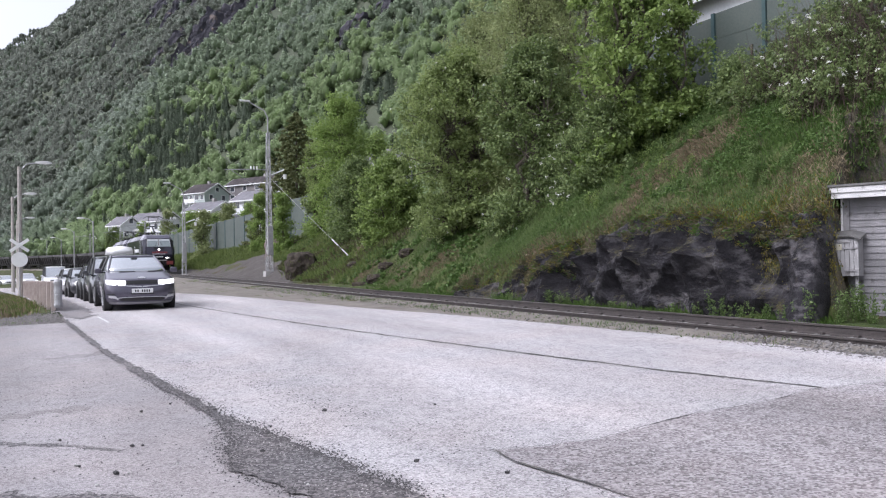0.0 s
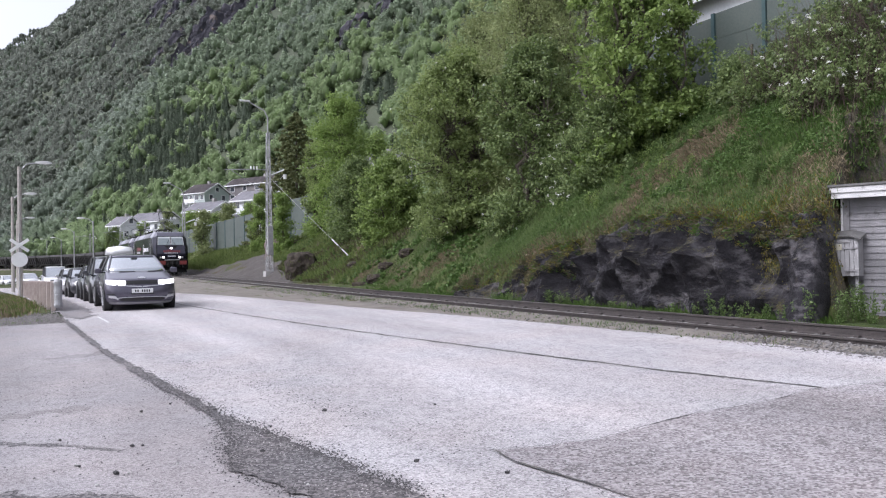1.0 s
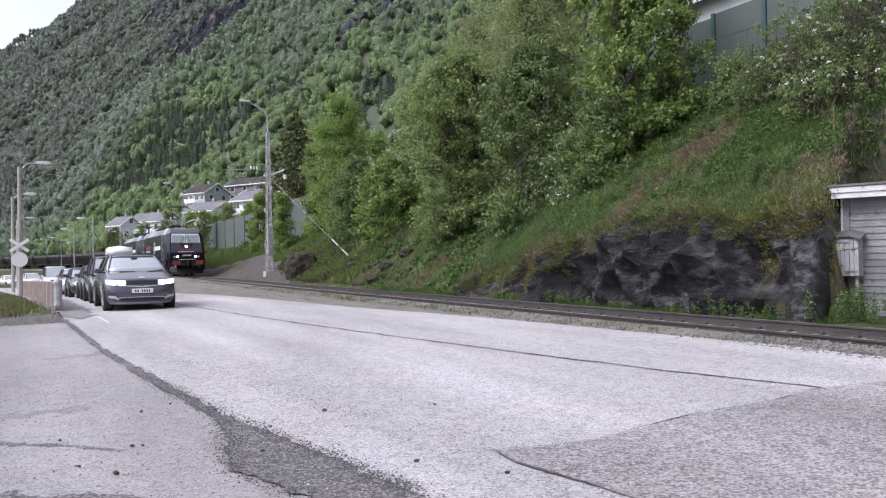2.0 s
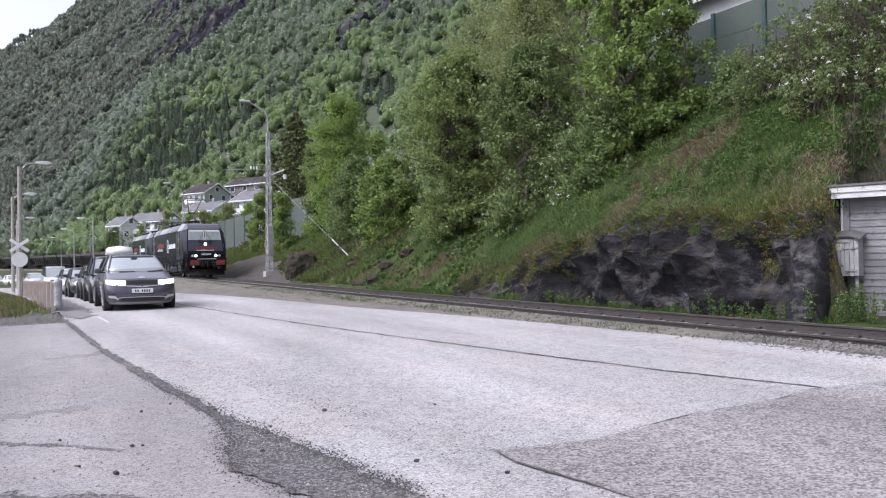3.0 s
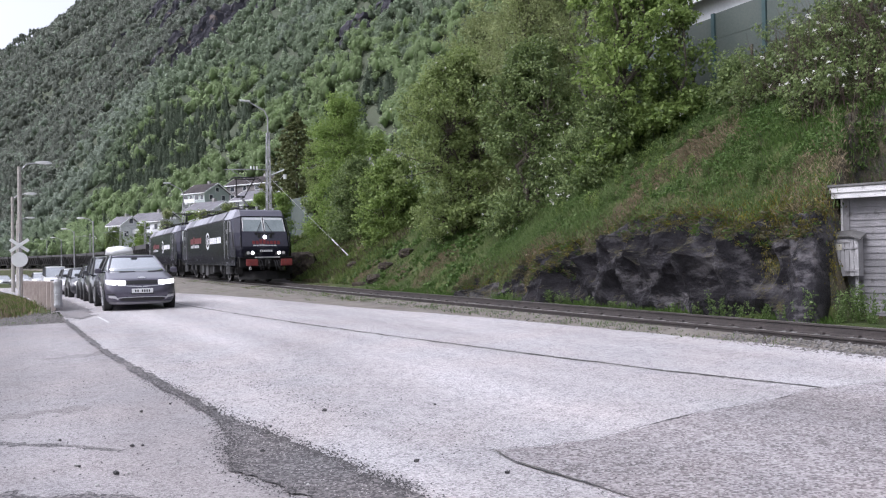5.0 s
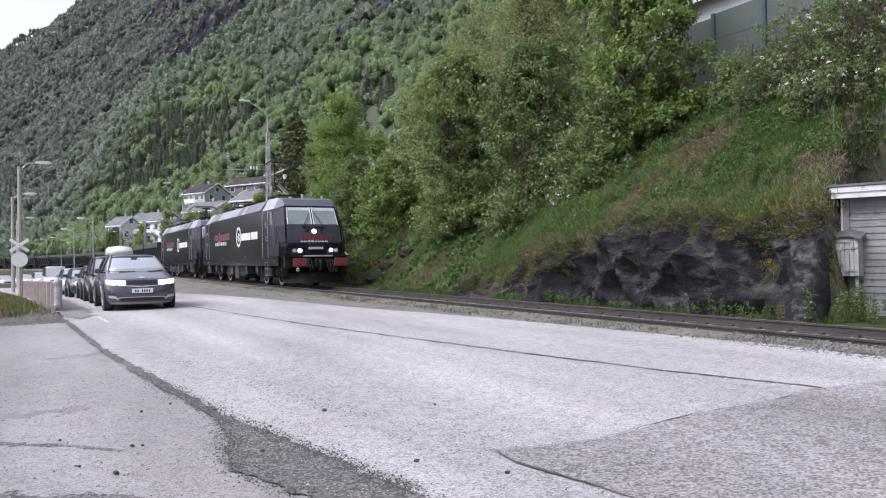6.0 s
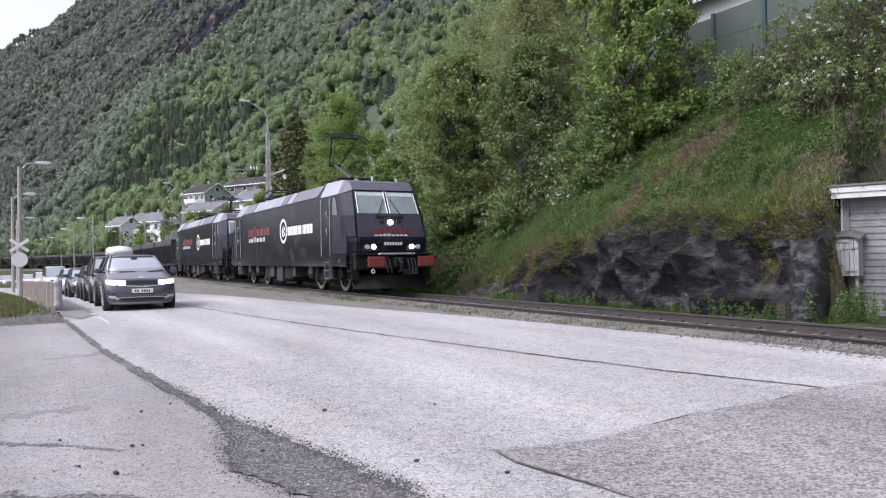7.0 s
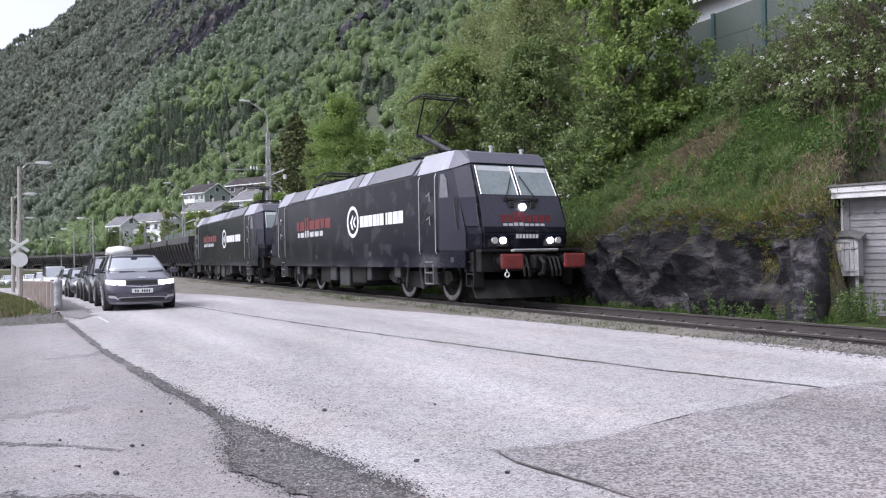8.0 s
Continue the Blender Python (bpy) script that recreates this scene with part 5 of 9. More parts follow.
        part("headlight", bm, M_LAMP if e == 1 else M_LAMP_DIM, top)
        bm = bmesh.new()
        for s in (-1, 1):
            box(bm, *sorted((fx(-0.86), fx(-0.76))), s * 0.3 - 0.07, s * 0.3 + 0.07, 2.34, 2.5, 0.02)
        box(bm, *sorted((fx(-0.86), fx(-0.78))), -0.38, 0.38, 2.52, 2.58, 0.01)
        part("lamp_bracket", bm, M_RUBBER, top)
        bm = bmesh.new()
        box(bm, *sorted((fx(-0.62), fx(-0.35))), -1.42, 1.42, 1.28, 1.34, 0.015)
        box(bm, *sorted((fx(-1.3), fx(-0.5))), -1.35, 1.35, 0.82, 1.28, 0.02)
        part("buffer_beam", bm, M_UNDER, top)
        bm = bmesh.new()
        tube(bm, [(fx(-0.34), -0.62, 1.3), (fx(-0.22), -0.62, 1.32), (fx(-0.22), 0.62, 1.32), (fx(-0.34), 0.62, 1.3)], 0.025, 6)
        box(bm, *sorted((fx(-0.4), fx(-0.24))), -0.62, 0.62, 1.28, 1.31)
        part("shunter_rail", bm, M_ALU, top)
        bm = bmesh.new()
        disc(bm, (fx(-0.3), 0, 1.04), (1, 0, 0), 0.12, 0.5, 12)
        tube(bm, [(fx(-0.1), 0, 1.15), (fx(0.1), 0, 1.0), (fx(0.06), 0, 0.78), (fx(-0.12), 0, 0.74)], 0.05, 8)
        box(bm, *sorted((fx(-0.3), fx(-0.05))), -0.16, 0.16, 0.88, 1.2, 0.04)
        part("coupling_hook", bm, M_UNDER, top)
        bm = bmesh.new()
        for y in (-0.45, -0.32, 0.34, 0.46, 0.58):
            tube(bm, [(fx(-0.4), y, 1.18), (fx(-0.18), y, 1.12), (fx(-0.14), y + 0.05, 0.85), (fx(-0.2), y + 0.1, 0.7)], 0.028, 6)
        part("brake_hose", bm, M_BOXGREY, top)
        bm = bmesh.new()
        tube(bm, [(fx(-0.2), -0.42 * e + 0.13 * math.cos(k * math.pi / 8), 1.04 + 0.16 * math.sin(k * math.pi / 8)) for k in range(17)], 0.022, 6)
        part("hose_coil", bm, M_BOXGREY, top)
        bm = bmesh.new()
        tube(bm, [(fx(-0.02), -0.95 + 0.055 * math.cos(k * math.pi / 6), 0.76 + 0.055 * math.sin(k * math.pi / 6)) for k in range(13)], 0.016, 6)
        tube(bm, [(fx(-0.02), -0.95, 0.81), (fx(-0.05), -0.95, 0.95)], 0.012, 6)
        part("lifting_ring", bm, M_WHITE_MARK, top)
        # plough
        bm = bmesh.new()
        rows = []
        for y, xo in ((-1.32, -0.75), (-0.6, -0.4), (0.0, -0.3), (0.6, -0.4), (1.32, -0.75)):
            rows.append([(fx(xo - 0.3), y, 0.62), (fx(xo - 0.16), y, 0.42), (fx(xo + 0.02), y, 0.2), (fx(xo - 0.06), y, 0.19), (fx(xo - 0.24), y, 0.42), (fx(xo - 0.38), y, 0.62)])
        rings_loft(bm, rows, close=True, caps=True)
        bmesh.ops.recalc_face_normals(bm, faces=bm.faces)
        part("snow_plough", bm, M_UNDER, top)
        # upper nose panel below the windscreens, lower band stays black
        bm = bmesh.new()
        pts = [(1.88, 1.19), (2.2, 1.175), (2.62, 1.16), (2.66, 1.15)]
        front = [bm.verts.new((fx(front_x(z) + 0.005), -w, z)) for z, w in pts] + [bm.verts.new((fx(front_x(z) + 0.005), w, z)) for z, w in reversed(pts)]
        for i in range(3):
            bm.faces.new((front[i], front[i + 1], front[6 - i], front[7 - i]))
        bmesh.ops.recalc_face_normals(bm, faces=bm.faces)
        if sum(f.normal.x for f in bm.faces) * e < 0:
            bmesh.ops.reverse_faces(bm, faces=bm.faces)
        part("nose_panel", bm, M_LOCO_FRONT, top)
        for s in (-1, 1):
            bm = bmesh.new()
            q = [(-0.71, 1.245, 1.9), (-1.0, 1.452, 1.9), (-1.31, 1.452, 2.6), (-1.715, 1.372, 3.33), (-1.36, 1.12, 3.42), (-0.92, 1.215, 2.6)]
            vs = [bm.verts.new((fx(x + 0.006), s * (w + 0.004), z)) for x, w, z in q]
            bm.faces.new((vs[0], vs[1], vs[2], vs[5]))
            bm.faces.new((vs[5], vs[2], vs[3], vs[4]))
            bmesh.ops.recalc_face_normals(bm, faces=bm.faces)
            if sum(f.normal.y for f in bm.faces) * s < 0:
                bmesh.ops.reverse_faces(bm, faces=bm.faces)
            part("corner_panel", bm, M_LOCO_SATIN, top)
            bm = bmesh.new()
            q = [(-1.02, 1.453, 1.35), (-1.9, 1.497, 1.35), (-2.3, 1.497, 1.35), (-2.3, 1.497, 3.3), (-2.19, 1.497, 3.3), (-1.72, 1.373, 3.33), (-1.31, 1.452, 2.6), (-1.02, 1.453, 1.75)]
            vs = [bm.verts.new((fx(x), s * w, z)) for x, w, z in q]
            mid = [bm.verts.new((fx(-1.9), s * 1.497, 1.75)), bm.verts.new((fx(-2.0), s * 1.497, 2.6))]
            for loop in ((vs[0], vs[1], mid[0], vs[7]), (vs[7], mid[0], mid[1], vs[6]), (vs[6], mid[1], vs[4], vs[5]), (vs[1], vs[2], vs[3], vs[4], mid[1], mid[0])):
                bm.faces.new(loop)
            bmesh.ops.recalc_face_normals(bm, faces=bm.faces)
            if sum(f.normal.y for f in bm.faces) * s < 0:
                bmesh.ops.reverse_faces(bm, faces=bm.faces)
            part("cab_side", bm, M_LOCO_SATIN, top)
        # marks on the nose: red word, pale lower word, number as bars
        def nose_bars(name, y0, y1, z0, z1, count, material):
            w = (y1 - y0) / count
            for k in range(count):
                bm = bmesh.new()
                zt = z1 if material is M_WHITE_MARK or k in (2, 3) else z0 + (z1 - z0) * 0.72
                q = [(y0 + k * w, z0), (y0 + k * w + w * 0.78, z0), (y0 + k * w + w * 0.78, zt), (y0 + k * w, zt)]
                vs = [bm.verts.new((fx(front_x(z) + 0.012), y, z)) for y, z in q]
                bm.faces.new(vs if e == 1 else vs[::-1])
                part(name, bm, material, top)
        nose_bars("red_wordmark_bar", -0.66, 0.8, 1.99, 2.24, 8, M_RED_MARK)
        nose_bars("pale_wordmark_bar", -0.62, 0.6, 1.9, 1.98, 8, M_GREY_MARK)
        nose_bars("number_bar", -0.3, 0.36, 1.6, 1.7, 7, M_WHITE_MARK)
    # marks on both sides
    for s in (-1, 1):
        def sx(x):
            return x if s < 0 else -L - x
        y = s * 1.494
        ring = bmesh.new()
        c, seg = (-8.2, 2.34), 40
        o = [ring.verts.new((sx(c[0] + 0.5 * math.cos(2 * math.pi * k / seg)), y, c[1] + 0.5 * math.sin(2 * math.pi * k / seg))) for k in range(seg)]
        i_ = [ring.verts.new((sx(c[0] + 0.39 * math.cos(2 * math.pi * k / seg)), y, c[1] + 0.39 * math.sin(2 * math.pi * k / seg))) for k in range(seg)]
        for k in range(seg):
            j = (k + 1) % seg
            ring.faces.new((o[k], o[j], i_[j], i_[k]))
        for dx in (-0.13, 0.09):
            q = [(dx + 0.16, 0.24), (dx - 0.1, 0.0), (dx + 0.06, -0.24), (dx + 0.18, -0.24), (dx + 0.03, 0.0), (dx + 0.16, 0.12)]
            ring.faces.new([ring.verts.new((sx(c[0] + a), y, c[1] + b * (1 if dx < 0 else 0.75))) for a, b in q])
        bmesh.ops.recalc_face_normals(ring, faces=ring.faces)
        part("round_emblem", ring, M_WHITE_MARK, top)
        def word(name, x0, x1, z0, z1, widths, gap, material):
            a, b = sorted((sx(x0), sx(x1)))
            bars(top, name, a, b, z0, z1, widths if s < 0 else widths[::-1], gap, y, material, material is M_WHITE_MARK)
        word("white_wordmark_bar", -7.58, -4.42, 2.14, 2.48, (4, 4, 4, 4, 1.6, 4, 0.01, 0.01, 1.6, 4, 4.4, 4), 0.7, M_WHITE_MARK)
        word("red_wordmark_bar", -14.1, -10.3, 2.26, 2.72, (2, 4, 1.3, 1.3, 4, 4, 3, 4), 0.7, M_RED_MARK)
        word("pale_wordmark_bar", -14.0, -11.1, 2.0, 2.24, (2, 4, 1.3, 1.3, 4, 4, 3), 1.2, M_GREY_MARK)
        for x0, z0 in ((-11.9, 1.2), (-6.9, 1.25), (-1.7, 1.05)):
            part("data_mark", boxed(*sorted((sx(x0), sx(x0 + 0.16))), y - 0.002, y + 0.002, z0, z0 + 0.12), M_BOXGREY, top)
    # under the floor
    for x0, x1, z0, w, mt in ((-11.9, -10.9, 0.35, 1.3, M_UNDER), (-10.7, -10.1, 0.45, 1.38, M_BOXGREY), (-9.9, -9.0, 0.28, 1.32, M_BOXGREY), (-8.8, -7.6, 0.4, 1.3, M_UNDER), (-7.4, -7.05, 0.5, 1.36, M_BOXGREY), (-13.3, -12.8, 0.6, 1.36, M_BOXGREY), (-14.6, -14.2, 0.6, 1.38, M_BOXGREY), (-5.3, -4.9, 0.62, 1.38, M_BOXGREY)):
        part("equipment_box", boxed(x0, x1, -w, w, z0, 1.1, bevel=0.04), mt, top)
    bm = bmesh.new()
    for k in range(2):
        disc(bm, (-9.4, 0, 0.45), (0, 1, 0), 0.2, 2.5, 16)
    part("air_tank", bm, M_UNDER, top)
    # roof gear
    for x in (-12.6, -11.2, -10.2):
        bm = bmesh.new()
        for s in (-0.5, 0.5):
            for k in range(4):
                disc(bm, (x, s, 3.9 + k * 0.06), (0, 0, 1), 0.09 - 0.03 * (k % 2), 0.055, 10)
        tube(bm, [(x, -0.5, 4.14), (x, 0.5, 4.14)], 0.03, 6)
        part("insulator", bm, M_UNDER, top)
    bm = bmesh.new()
    tube(bm, [(-13.0, 0.5, 4.18), (-10.0, 0.5, 4.2), (-7.5, 0.5, 4.16)], 0.025, 6)
    part("roof_busbar", bm, M_BOXGREY, top)
    for x, y, h in ((-2.5, -0.5, 0.1), (-2.0, -0.1, 0.16), (-1.9, 0.75, 0.09)):
        bm = bmesh.new()
        disc(bm, (x, y, 3.82 + h / 2), (0, 0, 1), 0.05, h, 10)
        disc(bm, (x, y, 3.82 + h), (0, 0, 1), 0.07, 0.05, 10)
        part("roof_aerial", bm, M_ALU, top)
    pantograph(top, -5.05, raised)
    pantograph(top, -13.9, False)
    for x in (-4.23, -14.67):
        loco_bogie(top, x)
    tagged(top, "black electric locomotive with red buffers and white emblem", "locomotive", "locomotives of the train")
    return top


def wagon_bogie(parent, x):
    b = empty("bogie", pose(x, 0, 0), parent)
    bm = bmesh.new()
    for s in (-1, 1):
        box(bm, -1.15, 1.15, min(s * 0.95, s * 1.1), max(s * 0.95, s * 1.1), 0.5, 0.68, 0.03)
        for ax in (-0.9, 0.9):
            box(bm, ax - 0.17, ax + 0.17, min(s * 0.92, s * 1.15), max(s * 0.92, s * 1.15), 0.32, 0.6, 0.03)
        box(bm, -0.3, 0.3, min(s * 0.93, s * 1.14), max(s * 0.93, s * 1.14), 0.34, 0.62, 0.03)
    box(bm, -0.2, 0.2, -0.95, 0.95, 0.45, 0.75)
    part("bogie_frame", bm, M_UNDER, b)
    for ax in (-0.9, 0.9):
        wheelset(b, ax, 0.46)


WL = 10.3


def hopper_wagon():
    top = empty("hopper_wagon")
    bm = bmesh.new()
    h = WL / 2 - 0.35
    # tapered ore hopper between two end slopes
    rings = []
    for x, w, z0 in ((-h, 1.42, 2.2), (-h + 1.7, 1.42, 1.15), (-2.0, 1.42, 0.95), (2.0, 1.42, 0.95), (h - 1.7, 1.42, 1.15), (h, 1.42, 2.2)):
        k = (2.45 - z0) / 1.5
        rings.append([(x - WL / 2, -(w - 0.55 * k), z0), (x - WL / 2, -w, 2.45), (x - WL / 2, w, 2.45), (x - WL / 2, w - 0.55 * k, z0)])
    rings_loft(bm, rings)
    bmesh.ops.recalc_face_normals(bm, faces=bm.faces)
    part("hopper", bm, M_WAGON, top)
    bm = bmesh.new()
    for s in (-1, 1):
        box(bm, -WL + 0.3, -0.3, min(s * 1.4, s * 1.52), max(s * 1.4, s * 1.52), 2.42, 2.86, 0.03)
    for x in (-WL + 0.3, -0.42):
        box(bm, x, x + 0.12, -1.4, 1.4, 2.42, 2.86)
    part("rim", bm, M_WAGON, top)
    bm = bmesh.new()
    n = 12
    vs = [[bm.verts.new((-WL + 0.42 + (WL - 0.84) * i / n, -1.38 + 2.76 * j / 6, 2.55 + 0.4 * math.sin(math.pi * j / 6) * (0.6 + 0.4 * math.cos(i * 2.1)))) for j in range(7)] for i in range(n + 1)]
    for i in range(n):
        for j in range(6):
            bm.faces.new((vs[i][j], vs[i + 1][j], vs[i + 1][j + 1], vs[i][j + 1]))
    part("ore_load", bm, M_ORE, top)
    for s in (-1, 1):
        for k in range(7):
            x = -0.75 - k * (WL - 1.5) / 6
            bm = bmesh.new()
            pts = [(s * 1.38, 2.44), (s * 1.5, 2.44), (s * 1.42, 1.9), (s * 1.12, 0.95), (s * 0.9, 0.95), (s * 1.2, 1.9)]
            lo, hi = [bm.verts.new((x - 0.06, y, z)) for y, z in pts], [bm.verts.new((x + 0.06, y, z)) for y, z in pts]
            bm.faces.new(lo)
            bm.faces.new(hi[::-1])
            for i in range(6):
                j = (i + 1) % 6
                bm.faces.new((lo[i], hi[i], hi[j], lo[j]))
            bmesh.ops.recalc_face_normals(bm, faces=bm.faces)
            part("rib", bm, M_WAGON, top)
    bm = bmesh.new()
    for s in (-1, 1):
        box(bm, -WL + 0.3, -0.3, min(s * 0.85, s * 1.1), max(s * 0.85, s * 1.1), 0.82, 1.02, 0.02)
    box(bm, -WL + 0.3, -WL + 1.6, -1.4, 1.4, 0.98, 1.04)
    box(bm, -1.6, -0.3, -1.4, 1.4, 0.98, 1.04)
    box(bm, -WL, 0.0, -0.15, 0.15, 0.85, 1.05)
    part("underframe", bm, M_UNDER, top)
    for x in (-0.5, -WL + 0.4):
        for s in (-1, 1):
            bm = bmesh.new()
            tube(bm, [(x, s * 1.3, 1.04), (x, s * 1.3, 2.4)], 0.02, 6)
            part("end_rail", bm, M_BOXGREY, top)
            bm = bmesh.new()
            tube(bm, [(x + 0.1, s * 1.38, 0.5), (x + 0.1, s * 1.38, 1.0)], 0.02, 6)
            part("step_rail", bm, M_BOXGREY, top)
    for x in (-1.75, -WL + 1.75):
        wagon_bogie(top, x)
    tagged(top, "dark steel ore hopper wagon with ribbed sloping sides", "wagon", "ore wagons of the train")
    return top


loco = locomotive()
wagon = hopper_wagon()
GAP = 0.25
TRAIN = [(loco, 0.0, L, 0.6), (locomotive("half"), L + GAP, L, 0.6)]
for k in range(21):
    TRAIN.append((wagon if k == 0 else copy_thing(wagon, pose(0, 0, 0)), 2 * (L + GAP) + k * WL, WL, 0.46))


def train_front(t):
    """Distance of the leading buffers along the track."""
    return -78.991 + 7.9071 * t + 0.0746 * t * t - 0.00729 * t ** 3


def chord(s0, s1):
    """The pose of a vehicle whose front is at s0 and rear at s1."""
    a, _ = track_point(s0)
    b, _ = track_point(s1)
    d = a - b
    return pose(a.x, a.y, 0, 0, 0, math.degrees(math.atan2(d.y, d.x)))


def move_train():
    for n, (ob, back, length, radius) in enumerate(TRAIN):
        rows = []
        for i in range(17):
            t = i * 0.5
            s = train_front(t) - back
            rows.append((t, chord(s, s - length)))
        walk(ob, rows)
        if n > 5:
            continue
        for b in ob.children:
            if b.name.split(".")[0] != "bogie":
                continue
            for w in b.children:
                if w.name.split(".")[0] == "wheelset":
                    base = w.matrix_basis.translation.copy()
                    dt = 0.1 if radius > 0.5 else 1 / 15
                    k = round(8.0 / dt)
                    walk(w, [(i * dt, Matrix.Translation(base) @ Matrix.Rotation((train_front(i * dt) - train_front(0)) / radius, 4, "Y")) for i in range(k + 1)])


# ---- cars ----
M_TYRE = surface("tyre_rubber", (0.012, 0.012, 0.013), (0.025, 0.025, 0.025), 8, 0.85, 0.1, 40)
M_RIM = surface("alloy_rim", (0.25, 0.25, 0.26), (0.4, 0.4, 0.41), 8, 0.35, 0, 40, metal=0.6)
M_BLACK = surface("black_plastic", (0.012, 0.012, 0.013), (0.02, 0.02, 0.021), 8, 0.5, 0.05, 50)
# pale blue base carries part of the sky's reflection, the high IOR the rest
M_CAR_GLASS = surface("car_glass_with_sky_in_base", (0.2, 0.235, 0.265), (0.25, 0.285, 0.315), 0.6, 0.03, 0, 10, spec=1.0, coat=1.0)
M_CAR_GLASS.node_tree.nodes["Principled BSDF"].inputs["IOR"].default_value = 3.2
M_CAR_LAMP = glow("lit_car_lamp", (0.9, 0.9, 0.88), 0.7)
M_CAR_LAMP_OFF = surface("clear_car_lamp", (0.35, 0.35, 0.36), (0.5, 0.5, 0.5), 10, 0.12, 0, 20)
M_SILVER = surface("satin_silver_trim_and_glint", (0.5, 0.5, 0.52), (0.6, 0.6, 0.62), 8, 0.35, 0, 20, metal=0.4)
M_SATIN = surface("satin_grey_trim", (0.3, 0.3, 0.32), (0.38, 0.38, 0.4), 8, 0.4, 0, 20, metal=0.3)
M_PLATE = surface("white_plate", (0.7, 0.7, 0.7), (0.8, 0.8, 0.8), 8, 0.5, 0, 20)
M_ROOFBOX = surface("white_roof_box", (0.75, 0.75, 0.75), (0.82, 0.82, 0.82), 2, 0.35, 0, 20)


def paint(name, c):
    return surface(name, c, tuple(min(1, v * 1.25 + 0.004) for v in c), 2.0, 0.28, 0.0, 20, metal=0.25, coat=0.8)


P_GREY = paint("dark_grey_metallic", (0.07, 0.064, 0.09))
P_DARK = paint("near_black_paint", (0.035, 0.036, 0.042))
P_BLUEGREY = paint("blue_grey_paint", (0.09, 0.095, 0.105))
P_WHITE = paint("white_car_paint", (0.62, 0.62, 0.63))
P_SILVER = paint("silver_car_paint", (0.42, 0.42, 0.43))


def car(label, body_paint, length=4.6, width=1.89, height=1.6, style="hatch", lamps=True, belt=0.98):
    """A car: x forward, front bumper at 0, wheels on z = 0."""
    top = empty("car")
    h = width / 2
    hood = belt - 0.04
    # lower body: stations from the tail to the nose (x, half width, underside, belt)
    if style == "van":
        st = [(-length, h * 0.94, 0.35, belt), (-length + 0.15, h, 0.25, belt + 0.02), (-1.3, h, 0.22, belt + 0.02), (-0.7, h * 0.97, 0.22, belt - 0.08), (-0.2, h * 0.9, 0.22, belt - 0.24), (0.0, h * 0.78, 0.3, 0.62)]
    else:
        st = [(-length, h * 0.86, 0.42, belt - 0.1), (-length + 0.2, h * 0.95, 0.28, belt), (-length + 0.9, h, 0.22, belt + 0.02), (-2.2, h * 0.99, 0.2, belt), (-1.35, h, 0.2, hood + 0.02), (-0.75, h * 0.985, 0.2, hood - 0.06), (-0.3, h * 0.95, 0.2, hood - 0.14), (-0.08, h * 0.88, 0.22, hood - 0.22), (0.0, h * 0.76, 0.28, hood - 0.3)]
    rings = []
    for x, w, z0, z1 in st:
        zm = z0 + (z1 - z0) * 0.55
        half = [(x, w * 0.82, z0), (x, w * 0.96, z0 + 0.1), (x, w, zm), (x, w * 0.97, z1 - 0.1), (x, w * 0.86, z1), (x, w * 0.4, z1 + 0.035)]
        rings.append(mirrored(half))
    bm = bmesh.new()
    rings_loft(bm, rings)
    bmesh.ops.recalc_face_normals(bm, faces=bm.faces)
    body = part("body", bm, body_paint, top, smooth=True)
    # cabin: glass with painted roof and pillars
    ws, we = (-1.15, -1.95) if style != "van" else (-0.75, -1.45)
    rear_t, rear_b = (-length + 0.75, -length + 0.25) if style != "van" else (-length + 0.12, -length + 0.04)
    zb, zt = belt - 0.02, height
    wb, wt = h * 0.97, h * 0.74 if style != "van" else h * 0.82
    bm = bmesh.new()
    a = [(ws - 0.0, -wb * 0.9, zb), (rear_b, -wb * 0.9, zb), (rear_b, wb * 0.9, zb), (ws, wb * 0.9, zb)]
    b = [(we, -wt * 0.95, zt - 0.06), (rear_t, -wt * 0.95, zt - 0.08), (rear_t, wt * 0.95, zt - 0.08), (we, wt * 0.95, zt - 0.06)]
    rings_loft(bm, [a, b])
    bmesh.ops.recalc_face_normals(bm, faces=bm.faces)
    part("glasshouse", bm, M_CAR_GLASS, top, "reflecting car windows")
    bm = bmesh.new()
    m = (we + rear_t) / 2
    rings_loft(bm, [[(x, -w, z - 0.05), (x, -w * 0.93, z), (x, -w * 0.5, z + 0.025), (x, w * 0.5, z + 0.025), (x, w * 0.93, z), (x, w, z - 0.05)] for x, w, z in ((we + 0.06, wt * 0.97, zt - 0.07), (we - 0.25, wt, zt - 0.03), (m, wt * 1.01, zt), (rear_t + 0.2, wt, zt - 0.04), (rear_t - 0.08, wt * 0.93, zt - 0.09))])
    bmesh.ops.recalc_face_normals(bm, faces=bm.faces)
    part("roof", bm, body_paint, top, smooth=True)
    for s in (-1, 1):
        bm = bmesh.new()
        tube(bm, [(ws + 0.06, s * wb * 0.915, zb - 0.02), (we + 0.03, s * wt * 0.965, zt - 0.06)], [0.04, 0.032], 6)
        part("pillar", bm, M_BLACK, top)
        bm = bmesh.new()
        tube(bm, [(m, s * wb * 0.915, zb - 0.02), (m - 0.05, s * wt * 0.975, zt - 0.06)], 0.045, 6)
        tube(bm, [(rear_b + 0.1, s * wb * 0.9, zb - 0.02), (rear_t, s * wt * 0.94, zt - 0.08)], 0.06, 6)
        part("pillar", bm, M_BLACK, top)
